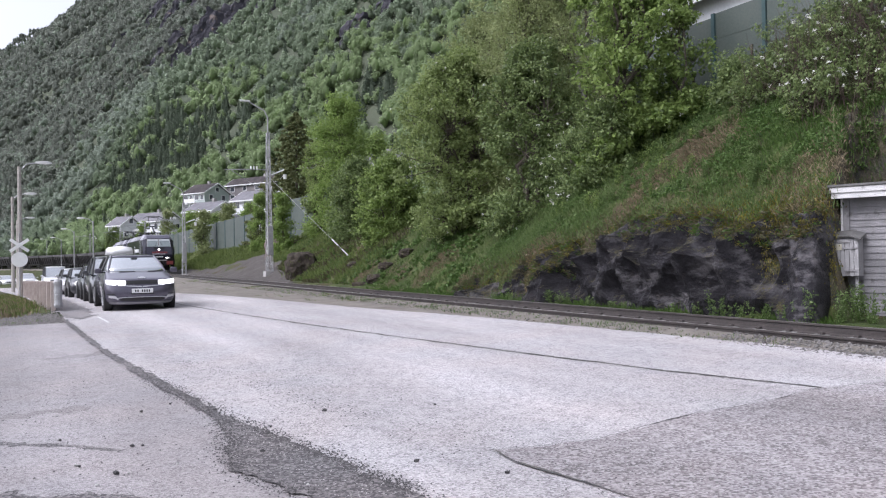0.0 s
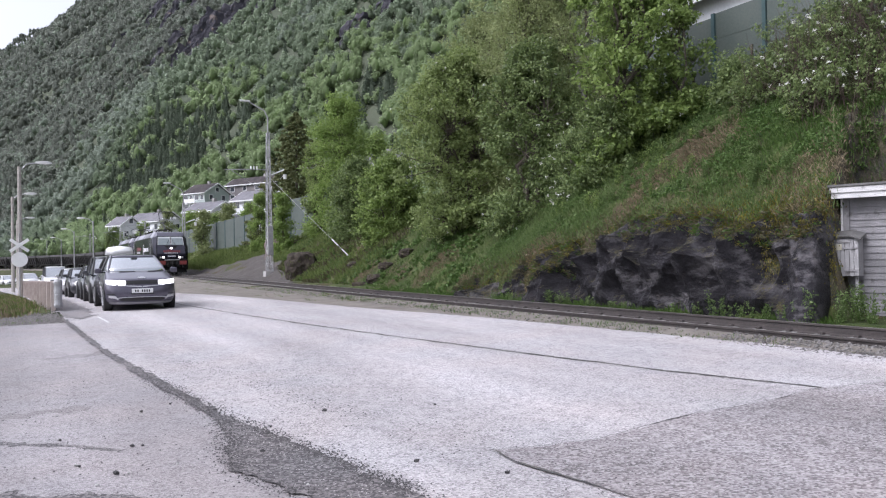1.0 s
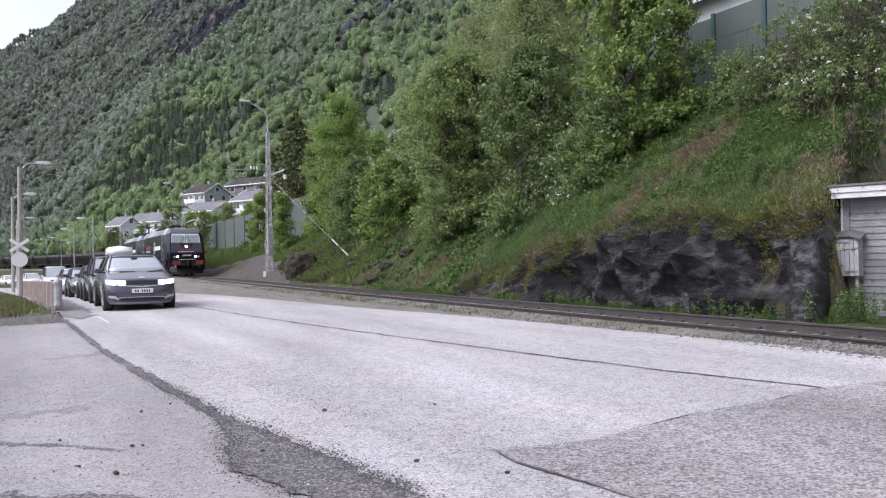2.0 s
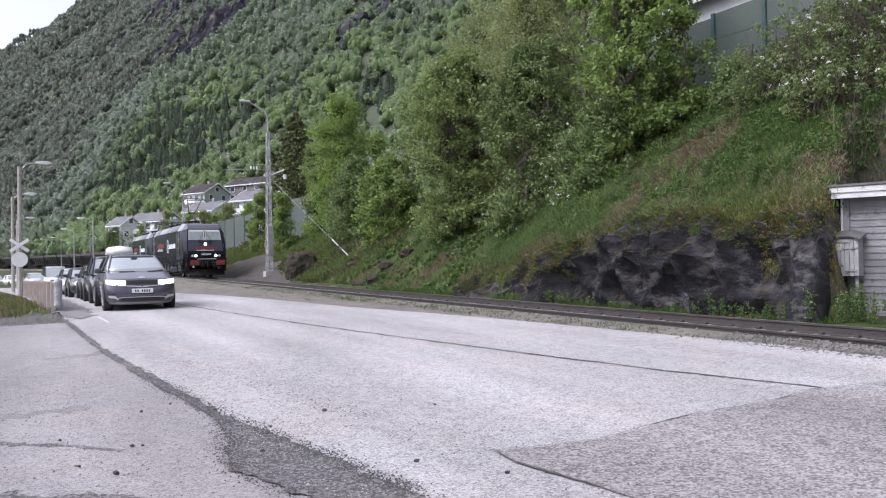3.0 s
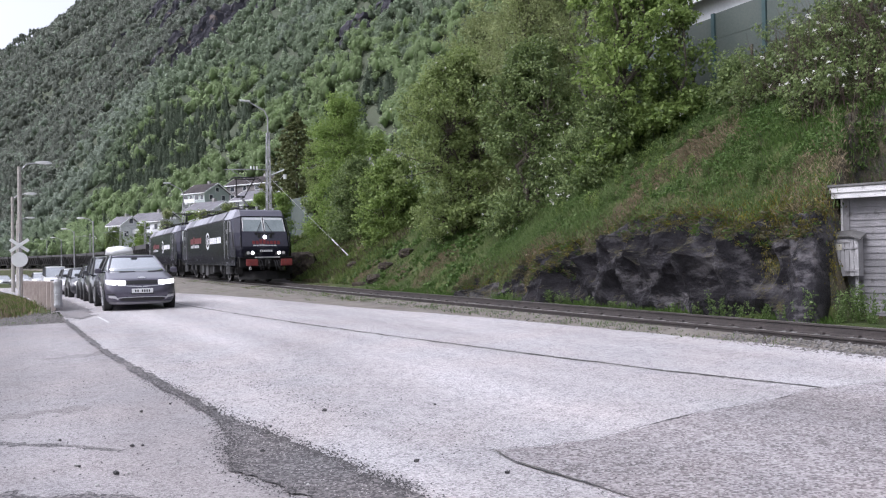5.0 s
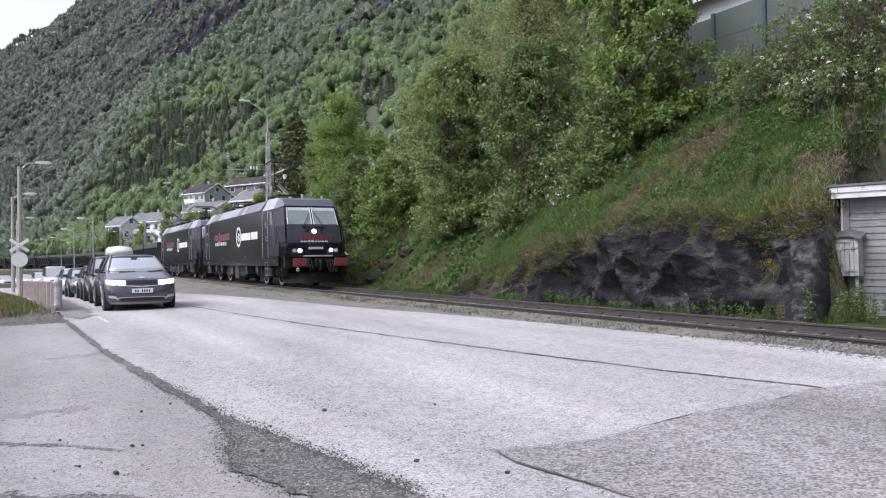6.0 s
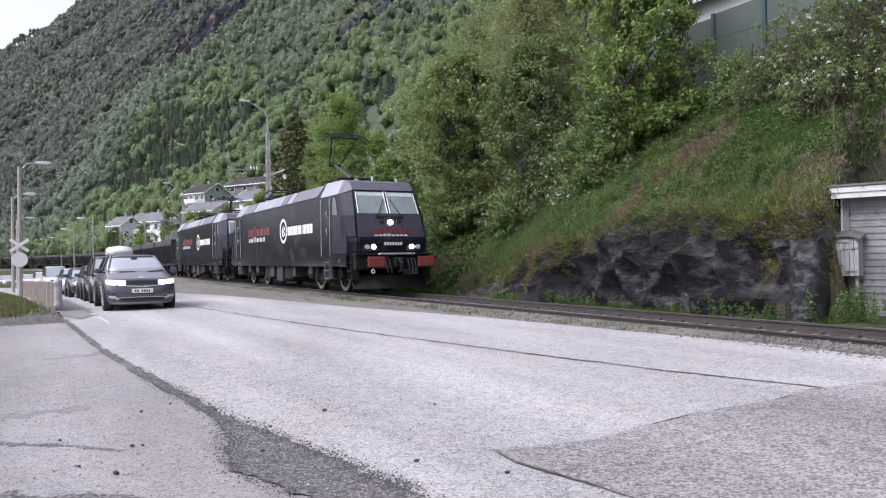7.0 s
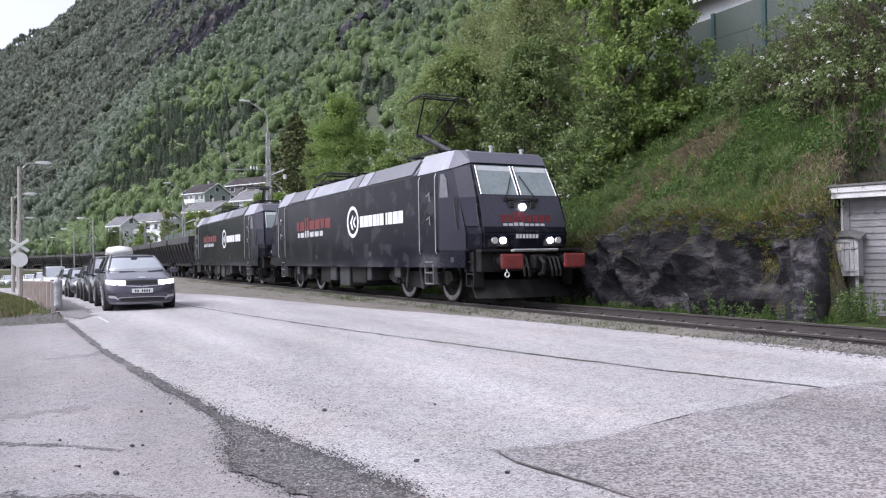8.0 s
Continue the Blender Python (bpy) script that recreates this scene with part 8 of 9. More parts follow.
    if blossom:
        mid = np.mean(centres, axis=0)
        far = sorted(range(len(centres)), key=lambda i: -np.linalg.norm((centres[i] - mid) * (1, 1, 0.6)))
        pool = far[:max(blossom, int(len(far) * 0.65))]
        pick = rng.choice(len(pool), min(blossom, len(pool)), replace=False)
        cc = [centres[pool[i]] + (centres[pool[i]] - mid) / (np.linalg.norm(centres[pool[i]] - mid) + 0.01) * radii[pool[i]] for i in pick]
        v, f = leaf_cloud(rng, cc, [0.07] * len(cc), 9, 0.045)
        triangles("blossom", v, f, M_BLOSSOM, top)
    return tagged(top, label, "tree" if height > 3 else "shrub", "trees and shrubs on the bank")


def spruce(seed, base, height, spread):
    rng = np.random.default_rng(seed)
    x, y = base
    top = empty("spruce_tree", pose(x, y, ground_z(x, y) - 0.2))
    bm = bmesh.new()
    tube(bm, [(0, 0, 0), (0, 0, height * 0.5), (0, 0, height)], [0.22, 0.13, 0.02], 8)
    part("trunk", bm, M_BARK, top)
    centres, radii = [], []
    for k in range(42):
        t = k / 41
        z = height * (0.06 + 0.93 * t)
        w = spread * (1 - t) ** 0.7 * rng.uniform(0.85, 1.1) + 0.12
        m = max(3, int(9 * (1 - t) + 3))
        for j in range(m):
            a = j * 2 * math.pi / m + k * 0.7
            for q in (0.35, 0.65, 0.95):
                centres.append((math.cos(a) * w * q, math.sin(a) * w * q, z - w * q * 0.25 + rng.normal(0, 0.06)))
                radii.append(0.2 + 0.28 * (1 - t) * (1.1 - q * 0.5))
    v, f = leaf_cloud(rng, centres, radii, 46, 0.21, 0.5, dome=0.35)
    triangles("crown", v, f, M_NEEDLE, top)
    tagged(top, "tall dark green spruce with a dense pointed crown", "tree", "trees and shrubs on the bank")


def thicket(seed, base, height, spread, label, twigs=260, leaves=0.4, blossom=30, material=None):
    """A bare brushy bush: many thin rising twigs, leaves only here and there, small blossom clusters."""
    rng = np.random.default_rng(seed)
    x, y = base
    z = ground_z(x, y) - 0.1
    top = empty("cherry_bush", pose(x, y, z))
    bm = bmesh.new()
    centres, tips = [], []
    for _ in range(twigs):
        a, q = rng.uniform(0, 2 * math.pi), math.sqrt(rng.random()) * spread * 0.7
        fx, fy = math.cos(a) * q, math.sin(a) * q
        foot = (fx, fy, ground_z(x + fx, y + fy) - z - 0.05)
        h = height * rng.uniform(0.45, 1.05) * (1 - 0.35 * (q / spread) ** 2)
        o = rng.normal(0, 0.22, 2) * h
        path = limb_path(rng, foot, (fx * 1.25 + o[0], fy * 1.25 + o[1], foot[2] + h), 0.3, 4)
        tube(bm, path, [0.014, 0.011, 0.009, 0.006, 0.003], 3)
        tips.append(np.array(path[4]))
        for p in path[2:]:
            if rng.random() < leaves:
                centres.append(np.array(p) + rng.normal(0, 0.06, 3))
    part("brushwood", bm, M_TWIG, top)
    v, f = leaf_cloud(rng, centres, [0.17] * len(centres), 26, 0.065)
    triangles("crown", v, f, material or M_LEAF_DEEP, top)
    if blossom:
        cc = [tips[i] + rng.normal(0, 0.08, 3) - np.array((0, 0, rng.uniform(0, 0.5) * height)) for i in rng.choice(len(tips), blossom)]
        cc = [c + np.array((0.35, -0.45, 0)) * spread for c in cc]
        v, f = leaf_cloud(rng, cc, [0.045 + 0.05 * rng.random() ** 2 for _ in cc], 10, 0.04)
        triangles("blossom", v, f, M_BLOSSOM, top)
    tagged(top, label, "shrub", "trees and shrubs on the bank")


spruce(3, (-75, 23.8), 12.8, 5.4)
tree("willow_tree", 11, (-28.6, 16.3), 7.7, 3.2, M_LEAF_WILLOW, "broad mid-green willow on the grassy bank", 1150, 52, 0.105, 0.16, 3, 0.2, 14, skirt=4, blossom=40, clump_r=0.3, twig=0.5)
tree("willow_tree", 12, (-23.6, 16.6), 6.2, 2.3, M_LEAF_DEEP, "dense green willow bush on the bank", 760, 52, 0.1, 0.13, 3, 0.12, 12, skirt=5, blossom=34, clump_r=0.28, twig=0.5)
tree("birch_tree", 13, (-27.5, 19.4), 11.2, 3.1, M_LEAF_GREY, "tall olive budding birch behind the willows", 900, 40, 0.095, 0.12, 2, 0.2, 14, top_narrow=0.8, clump_r=0.32, twig=0.7)
tree("birch_tree", 14, (-23.4, 19.0), 11.0, 2.2, M_LEAF_GREY, "slender white-stemmed budding birch on the bank", 760, 46, 0.068, 0.08, 2, 0.2, 13, top_narrow=0.8, clump_r=0.36, twig=0.9, bark=M_BARK_PALE)
tree("birch_tree", 24, (-33.5, 20.5), 9.0, 2.6, M_LEAF_GREY, "olive birch behind the willows", 520, 50, 0.085, 0.1, 2, 0.2, 11, clump_r=0.38, twig=0.9)
tree("birch_tree", 33, (-25.6, 18.1), 8.8, 2.3, M_LEAF_GREY, "twiggy olive birch between the willows", 760, 42, 0.085, 0.08, 3, 0.2, 13, top_narrow=0.8, clump_r=0.34, twig=0.8)
tree("rowan_tree", 15, (-19.0, 17.0), 8.6, 1.95, M_LEAF, "fresh green rowan with broad leaves on the bank", 900, 34, 0.125, 0.1, 3, 0.1, 14, blossom=16, clump_r=0.26, twig=0.4)
tree("rowan_tree", 16, (-17.6, 18.0), 4.4, 0.9, M_LEAF, "young green rowan beside the noise barrier", 220, 34, 0.1, 0.06, 2, 0.1, 8, skirt=4, clump_r=0.24, twig=0.4)
tree("birch_tree", 17, (-53.0, 20.2), 9.8, 2.7, M_LEAF_BRIGHT, "light green birch with a feathery crown", 1100, 40, 0.12, 0.12, 2, 0.1, 20, blossom=0, clump_r=0.42, twig=0.9, bark=M_BARK_PALE)
tree("willow_bush", 18, (-37.0, 16.8), 4.2, 1.9, M_LEAF, "fresh green willow bush on the bank", 560, 44, 0.115, 0.07, 4, 0.08, 13, clump_r=0.3)
tree("willow_bush", 19, (-43.0, 17.2), 5.0, 1.8, M_LEAF_DEEP, "green willow bush on the bank", 560, 44, 0.115, 0.07, 4, 0.08, 13, clump_r=0.3)
tree("willow_bush", 20, (-58.0, 17.2), 4.6, 1.0, M_LEAF_BRIGHT, "green bush beside a railway mast", 240, 70, 0.11, 0.07, 4, 0.08, 8)
tree("willow_bush", 25, (-68.0, 18.2), 5.4, 1.0, M_LEAF_BRIGHT, "light green bush before a noise barrier", 220, 70, 0.11, 0.07, 4, 0.08, 8)
tree("bird_cherry", 32, (-57.0, 19.6), 7.4, 1.2, M_LEAF_WILLOW, "pale blossoming bird cherry beside a birch", 420, 40, 0.13, 0.08, 3, 0.1, 12, blossom=260, clump_r=0.36, twig=0.6)
thicket(21, (-13.0, 18.1), 2.1, 1.3, "twiggy brown cherry bush with white blossom", 420, 0.26, 30)
thicket(22, (-11.7, 17.8), 2.3, 1.4, "twiggy cherry bush with white blossom and new leaves", 420, 0.32, 30)
thicket(27, (-11.9, 16.9), 1.0, 1.1, "low brown thicket with a few blossoms", 300, 0.25, 18)
thicket(28, (-11.2, 17.0), 1.3, 1.2, "brown thicket with new leaves above the shed", 200, 0.3, 12)
thicket(29, (-14.2, 17.9), 1.2, 1.2, "low brushy thicket below a barrier", 170, 0.6, 4)
tree("cherry_tree", 31, (-11.6, 18.7), 4.6, 1.3, M_LEAF, "half-leafed cherry tree with white blossom", 300, 16, 0.085, 0.06, 4, 0.4, 9, blossom=26, skirt=0, clump_r=0.25, twig=0.4)
tree("cherry_bush", 23, (-15.6, 18.2), 1.3, 0.8, M_LEAF_DEEP, "low bush on the bank below a barrier", 140, 45, 0.075, 0.04, 4, 0.1, 5, skirt=4)
tree("willow_bush", 30, (-19.0, 16.1), 2.4, 1.2, M_LEAF_DEEP, "leafy dark bush at the foot of a rowan", 300, 40, 0.085, 0.05, 5, 0.08, 8, skirt=6, clump_r=0.25, twig=0.4)
tree("cherry_bush", 26, (-20.6, 16.2), 2.2, 1.2, M_LEAF_DEEP, "low bush with white blossom clusters", 200, 45, 0.075, 0.04, 4, 0.1, 6, blossom=70, skirt=5, clump_r=0.26, twig=0.4)
for k, (x, y, h, w, mt, b) in enumerate(((-97, 18.8, 6.0, 1.6, M_LEAF_GREY, 240), (-101, 22.6, 6.0, 2.0, M_LEAF_GREY, 320), (-128, 23.0, 6.8, 2.4, M_LEAF_BRIGHT, 0), (-138, 28.5, 6.3, 2.4, M_LEAF, 60), (-131, 33.0, 7.3, 2.2, M_LEAF_BRIGHT, 0), (-145, 25.5, 6.4, 2.4, M_LEAF_DEEP, 0), (-160, 19.5, 7.0, 2.6, M_LEAF, 0), (-170, 15.0, 6.8, 2.4, M_LEAF_DEEP, 0), (-150, 46.0, 6.0, 3.0, M_LEAF_BRIGHT, 0), (-175, 34.0, 6.0, 3.0, M_LEAF, 0), (-185, 42.0, 6.0, 3.2, M_LEAF_BRIGHT, 0), (-190, 32.0, 6.5, 3.0, M_LEAF, 0), (-176, 49.0, 7.0, 3.0, M_LEAF, 0), (-70, 26.5, 7.0, 2.2, M_LEAF_BRIGHT, 0), (-64, 27.5, 8.5, 2.4, M_LEAF, 0), (-85, 38.0, 9.0, 3.0, M_LEAF, 0), (-96, 40.0, 9.0, 3.0, M_LEAF_BRIGHT, 0), (-31, 27, 8.0, 2.6, M_LEAF, 0), (-26, 24.5, 7.0, 2.0, M_LEAF, 0), (-12, 25.0, 6.0, 2.4, M_LEAF_DEEP, 0), (-133, 16.0, 4.6, 1.8, M_LEAF_BRIGHT, 40), (-141, 21.3, 8.6, 1.9, M_LEAF_GREY, 90), (-150, 44.5, 8.0, 2.2, M_LEAF_BRIGHT, 30), (-178, 16.4, 6.0, 2.2, M_LEAF, 0))):
    tree("garden_bush", 40 + k, (x, y), h, w, mt, "leafy green bush near the houses", 130, 60, 0.2, 0.08, 3, 0.1, 7, blossom=b, clump_r=0.6, skirt=4)


# ---- grass, moss and weeds ----
def ballast_z(x, y):
    """Height of the ballast's roadside shoulder."""
    o = y - track_y(x)
    return lerp_table(o, [(-2.3, -0.17), (-1.5, -0.11), (-1.0, -0.07)]) if -2.3 < o < -0.83 else -9.0


def blades(name, seed, n, where, tall, wide, material, label, tuft=9, spread=0.12, droop=0.5):
    """Bent grass blades in tufts; where(rng) gives a plan place or None."""
    rng = random.Random(seed)
    v, f = [], []
    made = 0
    while made < n:
        q = where(rng)
        if q is None:
            continue
        x0, y0 = q
        g0 = ground_z(x0, y0)
        z0 = max(g0, ballast_z(x0, y0))
        sx, sy = ((ground_z(x0 + 0.1, y0) - g0) / 0.1, (ground_z(x0, y0 + 0.1) - g0) / 0.1) if g0 == z0 else (0.0, 0.0)
        sx, sy = max(-2, min(2, sx)), max(-2, min(2, sy))
        for _ in range(tuft):
            ox, oy = rng.gauss(0, spread), rng.gauss(0, spread)
            x, y, z = x0 + ox, y0 + oy, z0 + ox * sx + oy * sy - 0.02
            h = tall * rng.uniform(0.5, 1.25)
            a = rng.uniform(0, 2 * math.pi)
            lx, ly = math.cos(a) * h * droop * rng.random(), math.sin(a) * h * droop * rng.random() - 0.12 * h
            w = wide * rng.uniform(0.7, 1.3)
            wx, wy = -math.sin(a) * w, math.cos(a) * w
            v += [(x - wx, y - wy, z), (x + wx, y + wy, z), (x + lx * 0.4 + wx * 0.7, y + ly * 0.4 + wy * 0.7, z + h * 0.6), (x + lx, y + ly, z + h * (1 - 0.3 * droop))]
            f.append((made * 4, made * 4 + 1, made * 4 + 2, made * 4 + 3))
            made += 1
    tagged(triangles(name, v, f, material), label, "grass", kind="stuff")


def bank_place(x0, x1, v0, v1, mask=0.0, sign=1, scale=0.45, seed=0.0):
    def where(rng):
        x, v = rng.uniform(x0, x1), rng.uniform(v0, v1)
        if x + 0.70 * (TRACK_Y + v) > (-0.05 if v < 3.4 else 0.4) and v < 5.6:
            return None
        y = track_y(x) + v
        if x < -42 and v < gravel_reach(x):
            return None
        if sign and sign * noise.noise((x * scale, y * scale, seed)) < mask:
            return None
        return x, y
    return where


def rock_edge(rng):
    x = rng.uniform(-22.5, -8.8)
    v = 2.35 + abs(rng.gauss(0, 0.45))
    if x + 0.70 * (TRACK_Y + v) > -0.05:
        return None
    return x, TRACK_Y + v


blades("bank_grass", 1, 56000, bank_place(-34, -8, 2.5, 8.8, -0.45, 1), 0.125, 0.006, M_GRASS, "green spring grass on the bank")
blades("bank_grass", 19, 16000, bank_place(-128, -74, 2.6, 9.5, -0.6, 1), 0.55, 0.022, M_GRASS_LIGHT, "tall pale grass and herbs below a noise barrier")
blades("bank_grass", 2, 24000, bank_place(-75, -34, 2.6, 8.0, -0.5, 1), 0.3, 0.014, M_GRASS_LIGHT, "green spring grass on the far bank")
blades("dry_grass", 3, 9000, bank_place(-34, -8, 2.4, 5.6, 0.2, -1), 0.12, 0.005, M_THATCH, "matted dry straw grass on the bank", 14, 0.1, 0.9)
blades("bank_grass", 23, 12000, bank_place(-26, -8, 2.8, 8.4, 0.18, 1, 0.9, 5.0), 0.15, 0.009, M_WEED, "brighter weeds in patches on the bank", 14, 0.13)
blades("dry_grass", 4, 7000, bank_place(-60, -34, 2.2, 6.0, 0.05, -1), 0.26, 0.012, M_STRAW, "dry straw grass on the far bank", 12, 0.14, 0.9)
blades("dry_grass", 5, 12000, rock_edge, 0.1, 0.005, M_STRAW, "brown dry grass hanging over the rock edge", 14, 0.09, 1.0)
blades("moss", 6, 22000, lambda rng: (lambda q: q if q and (q[0] > -10.6 or -13.2 < q[0] < -11.8 or rng.random() < 0.25) else None)(rock_edge(rng)), 0.045, 0.009, M_MOSS, "yellow-green moss cushions on the rock edge", 30, 0.11, 0.6)
blades("bank_grass", 7, 9000, bank_place(-30, -7.5, 1.62, 2.0, -0.1, 1, 0.8, 3.0), 0.2, 0.006, M_GRASS, "green grass along the foot of the rock")
blades("verge_grass", 8, 2600, lambda rng: (lambda x: (x, track_y(x) - rng.uniform(1.0, 1.7)))(rng.uniform(-34, -7)), 0.07, 0.006, M_GRASS, "thin grass in the ballast beside the rail", 7, 0.06)


def verge_spot(rng):
    x, y = rng.uniform(-50, -21.8), rng.uniform(-3.2, 0.6)
    if y > road_near(x) - 0.3 - max(0, (x + 25.5) * 0.3) or noise.noise((x * 0.9, y * 1.3, 6)) < 0.0 + max(0, x + 25) * 0.14:
        return None
    return x, y


blades("verge_grass", 9, 3000, verge_spot, 0.25, 0.007, M_VERGE, "uncut verge grass behind the guard rail", 12, 0.1)
blades("verge_grass", 10, 4200, verge_spot, 0.22, 0.008, M_GRASS_LIGHT, "pale verge grass behind the guard rail", 9, 0.14)
blades("dry_grass", 14, 3600, verge_spot, 0.24, 0.007, M_THATCH, "dry stalks in the verge grass", 7, 0.15)
blades("verge_grass", 15, 1500, lambda rng: (lambda x: (x, track_y(x) - rng.uniform(0.95, 1.7)) if noise.noise((x * 0.7, 0, 5)) > 0.1 else None)(rng.uniform(-48, -7)), 0.075, 0.006, M_GRASS, "weeds on the shoulder beside the rails", 10, 0.1)
blades("dry_grass", 16, 2000, lambda rng: (lambda x: (x, track_y(x) - rng.uniform(0.95, 1.8)))(rng.uniform(-48, -7)), 0.06, 0.005, M_STRAW, "dry wisps on the shoulder beside the rails", 10, 0.12, 0.9)


def shoulder_spot(rng):
    x = rng.uniform(-62, -22)
    y = rng.uniform(road_far(x) + 0.25, track_y(x) - 1.2)
    return (x, y) if noise.noise((x * 0.35, y * 0.9, 11)) > 0.12 else None


blades("verge_grass", 25, 700, lambda rng: (rng.uniform(-22.4, -20.0), rng.uniform(-3.0, 0.4)), 0.1, 0.008, M_WEED, "sparse weeds in the gravel at the verge", 10, 0.09)
blades("verge_grass", 21, 2400, shoulder_spot, 0.09, 0.01, M_WEED, "low green weeds on the gravel shoulder", 12, 0.14, 0.8)
blades("dry_grass", 22, 2400, shoulder_spot, 0.08, 0.01, M_THATCH, "dry weeds on the gravel shoulder", 12, 0.16, 0.9)


def near_spot(cx, cy, r):
    def where(rng):
        return cx + rng.gauss(0, r), cy + rng.gauss(0, r * 0.6)
    return where


blades("dry_grass", 11, 8000, near_spot(-15.0, 15.7, 0.7), 0.14, 0.006, M_THATCH, "brown mound of dry grass on the bank", 16, 0.09, 1.0)
blades("moss", 26, 9000, near_spot(-10.7, TRACK_Y + 2.95, 0.55), 0.05, 0.009, M_MOSS, "yellow moss cushion beside the shed", 30, 0.1, 0.6)
blades("bank_grass", 12, 9000, near_spot(-20.5, 15.2, 1.6), 0.2, 0.006, M_WEED, "lush green grass below the willows")
blades("bank_grass", 17, 9000, near_spot(-11.3, 16.7, 0.75), 0.17, 0.007, M_GRASS, "tall grass above the shed", 12, 0.1)
blades("bank_grass", 20, 7000, bank_place(-9.5, -2, 5.8, 9.2, -0.6, 1), 0.16, 0.006, M_GRASS, "grass on the bank behind the shed")
blades("dry_grass", 24, 3500, bank_place(-9.5, -2, 5.6, 8.5, 0.0, -1), 0.16, 0.005, M_STRAW, "dry grass on the bank behind the shed")
blades("dry_grass", 18, 3000, near_spot(-11.2, 16.7, 0.8), 0.18, 0.005, M_STRAW, "dry stalks above the shed", 10, 0.1)
blades("bank_grass", 13, 9000, near_spot(-12.2, 16.2, 1.3), 0.17, 0.006, M_GRASS, "lush grass on the upper bank")


def herbs(name, seed, n, where, size, material, label):
    """Low broad-leaved plants scattered over the bank."""
    rng, nrng = random.Random(seed), np.random.default_rng(seed)
    centres = []
    while len(centres) < n:
        q = where(rng)
        if q:
            centres.append((q[0], q[1], ground_z(*q) + rng.uniform(0.02, 0.12)))
    v, f = leaf_cloud(nrng, centres, [rng.uniform(0.06, 0.16) for _ in centres], 16, size, 0.6)
    tagged(triangles(name, v, f, material), label, "plants", kind="stuff")


def off_mound(where):
    """The same places, but for the brown mound of dry grass."""
    def pick(rng):
        q = where(rng)
        return q if q and (q[0] + 15.0) ** 2 + (q[1] - 15.7) ** 2 * 1.5 > 1.2 else None
    return pick


herbs("herbs", 51, 2600, off_mound(bank_place(-24, -9, 4.3, 8.4, 0.02, 1, 0.7, 4.0)), 0.05, M_HERB, "low green herbs among the bank grass")
herbs("herbs", 52, 1600, off_mound(bank_place(-24, -9, 3.4, 8.4, 0.05, -1, 0.9, 9.0)), 0.045, M_HERB, "dull green herbs on the bank")
herbs("herbs", 53, 1500, bank_place(-60, -24, 2.6, 7.5, 0.0, 1, 0.5, 2.0), 0.09, M_HERB, "green herbs on the far bank")


def rock_tufts(name, seed, n, pick, tall, wide, material, label, tuft=12, spread=0.07):
    """Tufts growing on the outcrop itself; pick(rng) gives a place along and up the face."""
    rng = random.Random(seed)
    v, f, made = [], [], 0
    while made < n:
        q = pick(rng)
        if q is None:
            continue
        x0, y0, z0 = rock_spot(*q)
        for _ in range(tuft):
            x, y, z = x0 + rng.gauss(0, spread), y0 + rng.gauss(0, spread * 0.4) + 0.01, z0 + rng.gauss(0, spread * 0.6)
            h = tall * rng.uniform(0.5, 1.25)
            a = rng.uniform(0, 2 * math.pi)
            w = wide * rng.uniform(0.7, 1.3)
            wx, wy = math.cos(a) * w, math.sin(a) * w
            lx, ly, lz = rng.gauss(0, 0.4) * h, -h * rng.uniform(0.2, 0.9), h * rng.uniform(-0.55, 0.6)
            v += [(x - wx, y - wy, z), (x + wx, y + wy, z), (x + lx * 0.5 + wx * 0.7, y + ly * 0.6 + wy * 0.7, z + lz * 0.5 + 0.25 * h), (x + lx, y + ly, z + lz)]
            f.append((made * 4, made * 4 + 1, made * 4 + 2, made * 4 + 3))
            made += 1
    tagged(triangles(name, v, f, material), label, "grass", kind="stuff")


def upper_face(rng):
    x, t = rng.uniform(-22.9, -8.9), rng.uniform(0.3, 1.0)
    want = 0.62 + 0.25 * noise.noise((x * 1.1, 3, 0)) - (0.3 if x < -16.3 else 0.0)
    if t < want or noise.noise((x * 2.3, t * 5, 1)) < -0.12:
        return None
    return x, t


def moss_face(rng):
    q = upper_face(rng)
    return q if q and (noise.noise((q[0] * 0.9, q[1] * 2, 8)) > 0.08 or q[0] > -9.9) else None


rock_tufts("dry_grass", 21, 12000, upper_face, 0.13, 0.006, M_STRAW, "brown dry grass hanging down the rock")
rock_tufts("bank_grass", 22, 8000, upper_face, 0.12, 0.006, M_GRASS, "green grass rooted in the rock")
rock_tufts("moss", 23, 12000, moss_face, 0.06, 0.011, M_MOSS, "yellow-green moss cushions on the rock", 18, 0.06)


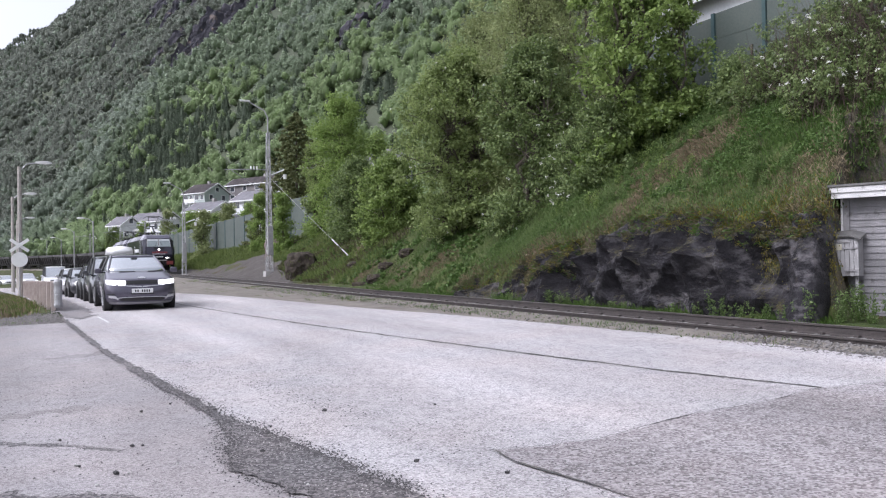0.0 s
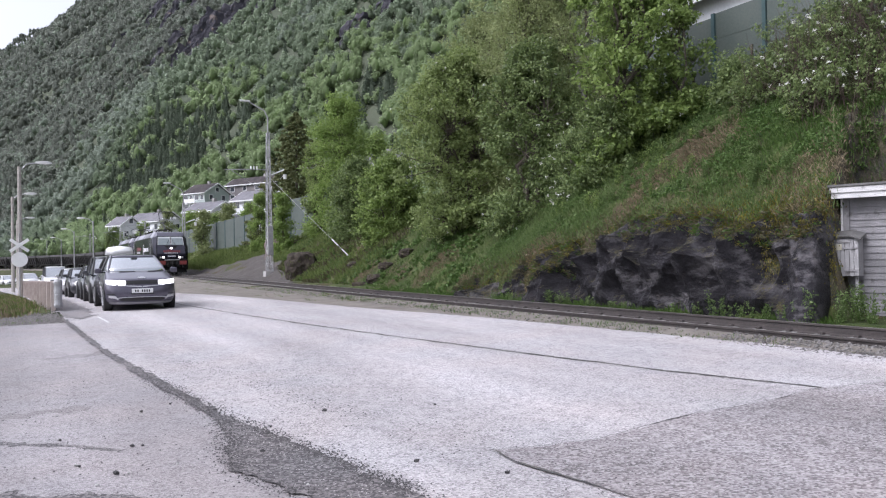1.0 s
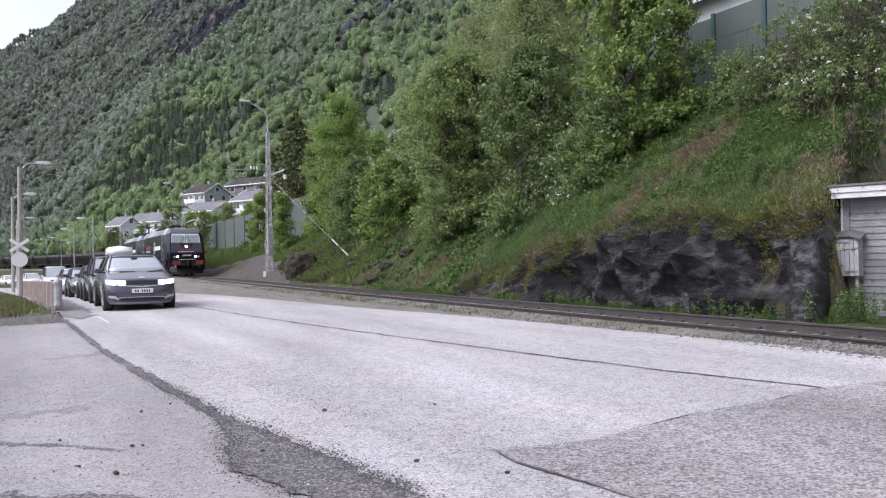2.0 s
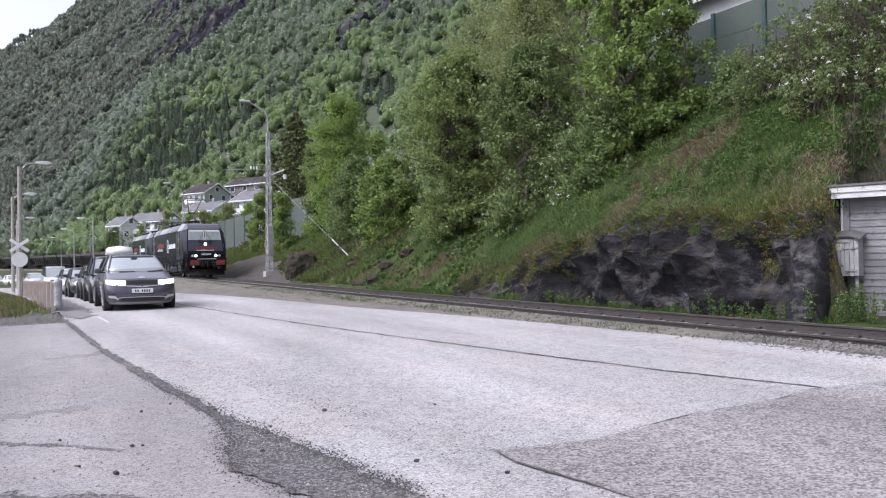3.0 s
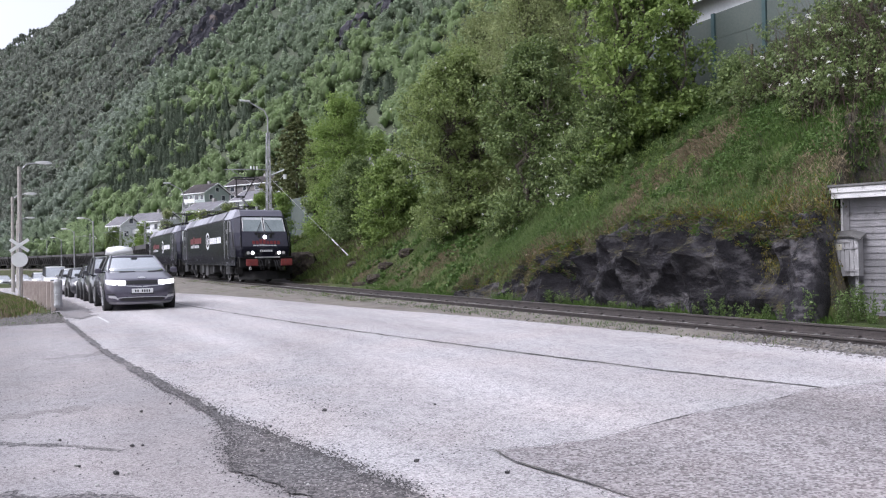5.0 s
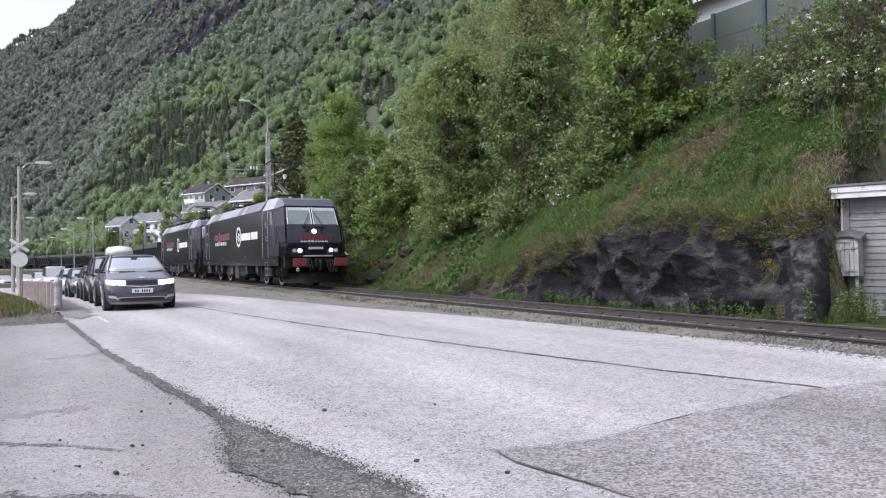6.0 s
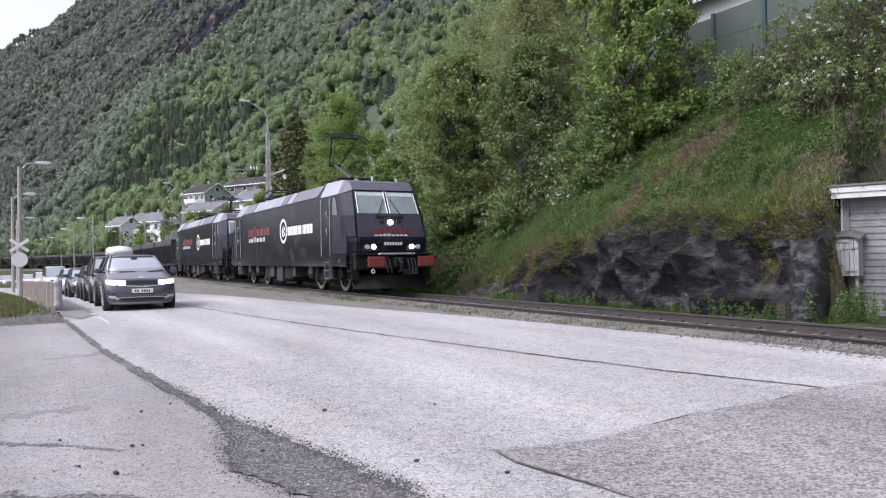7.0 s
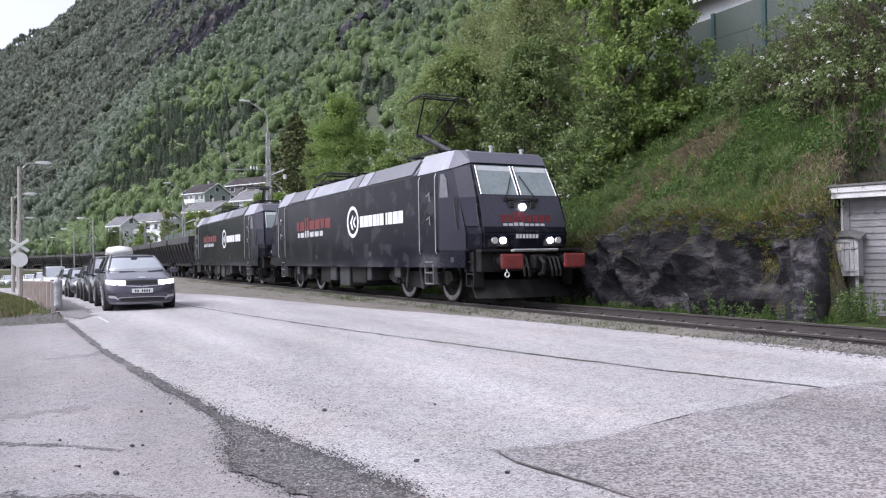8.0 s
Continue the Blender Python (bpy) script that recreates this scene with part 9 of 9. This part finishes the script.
def weed(seed, x, y, h, material=None):
    rng = np.random.default_rng(seed)
    z = max(ground_z(x, y), -0.2)
    top = empty("weed_plant", pose(x, y, z))
    bm = bmesh.new()
    centres = []
    for k in range(rng.integers(4, 8)):
        a, lean = rng.uniform(0, 6.28), rng.uniform(0.05, 0.35)
        tip = (math.cos(a) * lean * h, math.sin(a) * lean * h, h * rng.uniform(0.6, 1.0))
        path = limb_path(rng, (math.cos(a) * 0.04, math.sin(a) * 0.04, -0.03), tip, 0.1, 4)
        tube(bm, path, [0.006, 0.006, 0.005, 0.004, 0.002], 4)
        centres += [np.array(p) for p in path[1:]]
    part("stem", bm, M_GRASS, top)
    v, f = leaf_cloud(rng, centres, [0.1 * h + 0.02] * len(centres), 12, 0.024 + 0.02 * h, 0.9, dome=0.3)
    triangles("foliage", v, f, material or M_WEED, top)
    tagged(top, "leafy green weed at the foot of the rock", "plant", "weeds beside the railway")


for k, (x, v, h) in enumerate(((-19.6, 1.75, 0.35), (-19.1, 1.8, 0.4), (-18.6, 1.75, 0.3), (-17.2, 1.75, 0.45), (-16.8, 1.7, 0.5), (-16.4, 1.75, 0.42), (-16.0, 1.7, 0.4), (-15.1, 1.75, 0.35), (-14.2, 1.7, 0.3), (-13.8, 1.72, 0.28), (-12.4, 1.75, 0.3), (-11.6, 1.75, 0.35), (-11.15, 1.7, 0.62), (-10.9, 1.75, 0.45), (-10.5, 1.72, 0.4), (-9.9, 1.7, 0.4), (-9.55, 1.75, 0.42), (-9.2, 1.75, 0.5), (-8.95, 1.8, 0.75), (-8.6, 2.0, 0.55), (-8.45, 2.2, 0.7), (-8.3, 2.4, 0.6), (-8.1, 2.1, 0.4), (-8.6, 2.6, 0.65), (-8.0, 2.5, 0.5), (-7.8, 2.3, 0.35), (-7.7, 2.8, 0.4), (-10.2, 1.72, 0.3))):
    weed(300 + k, x, TRACK_Y + v, h)
for k in range(90):
    rng_w = random.Random(700 + k)
    x = rng_w.uniform(-20, -9.5)
    v = rng_w.uniform(3.6, 7.2)
    if x + 0.70 * (TRACK_Y + v) > -0.5 and v < 6.0:
        continue
    weed(400 + k, x, TRACK_Y + v, rng_w.uniform(0.25, 0.6), M_WEED if k % 3 else M_LEAF)


def motions():
    move_train()
    for ob, rows in rolling:
        keyed = []
        for i, (t, x, y) in enumerate(rows):
            a, b = rows[max(i - 1, 0)], rows[min(i + 1, len(rows) - 1)]
            keyed.append((t, pose(x, y, road_z(x - 2, y) + 0.012, 0, -0.97, math.degrees(math.atan2(b[2] - a[2], b[1] - a[1])))))
        walk(ob, keyed)


motions()
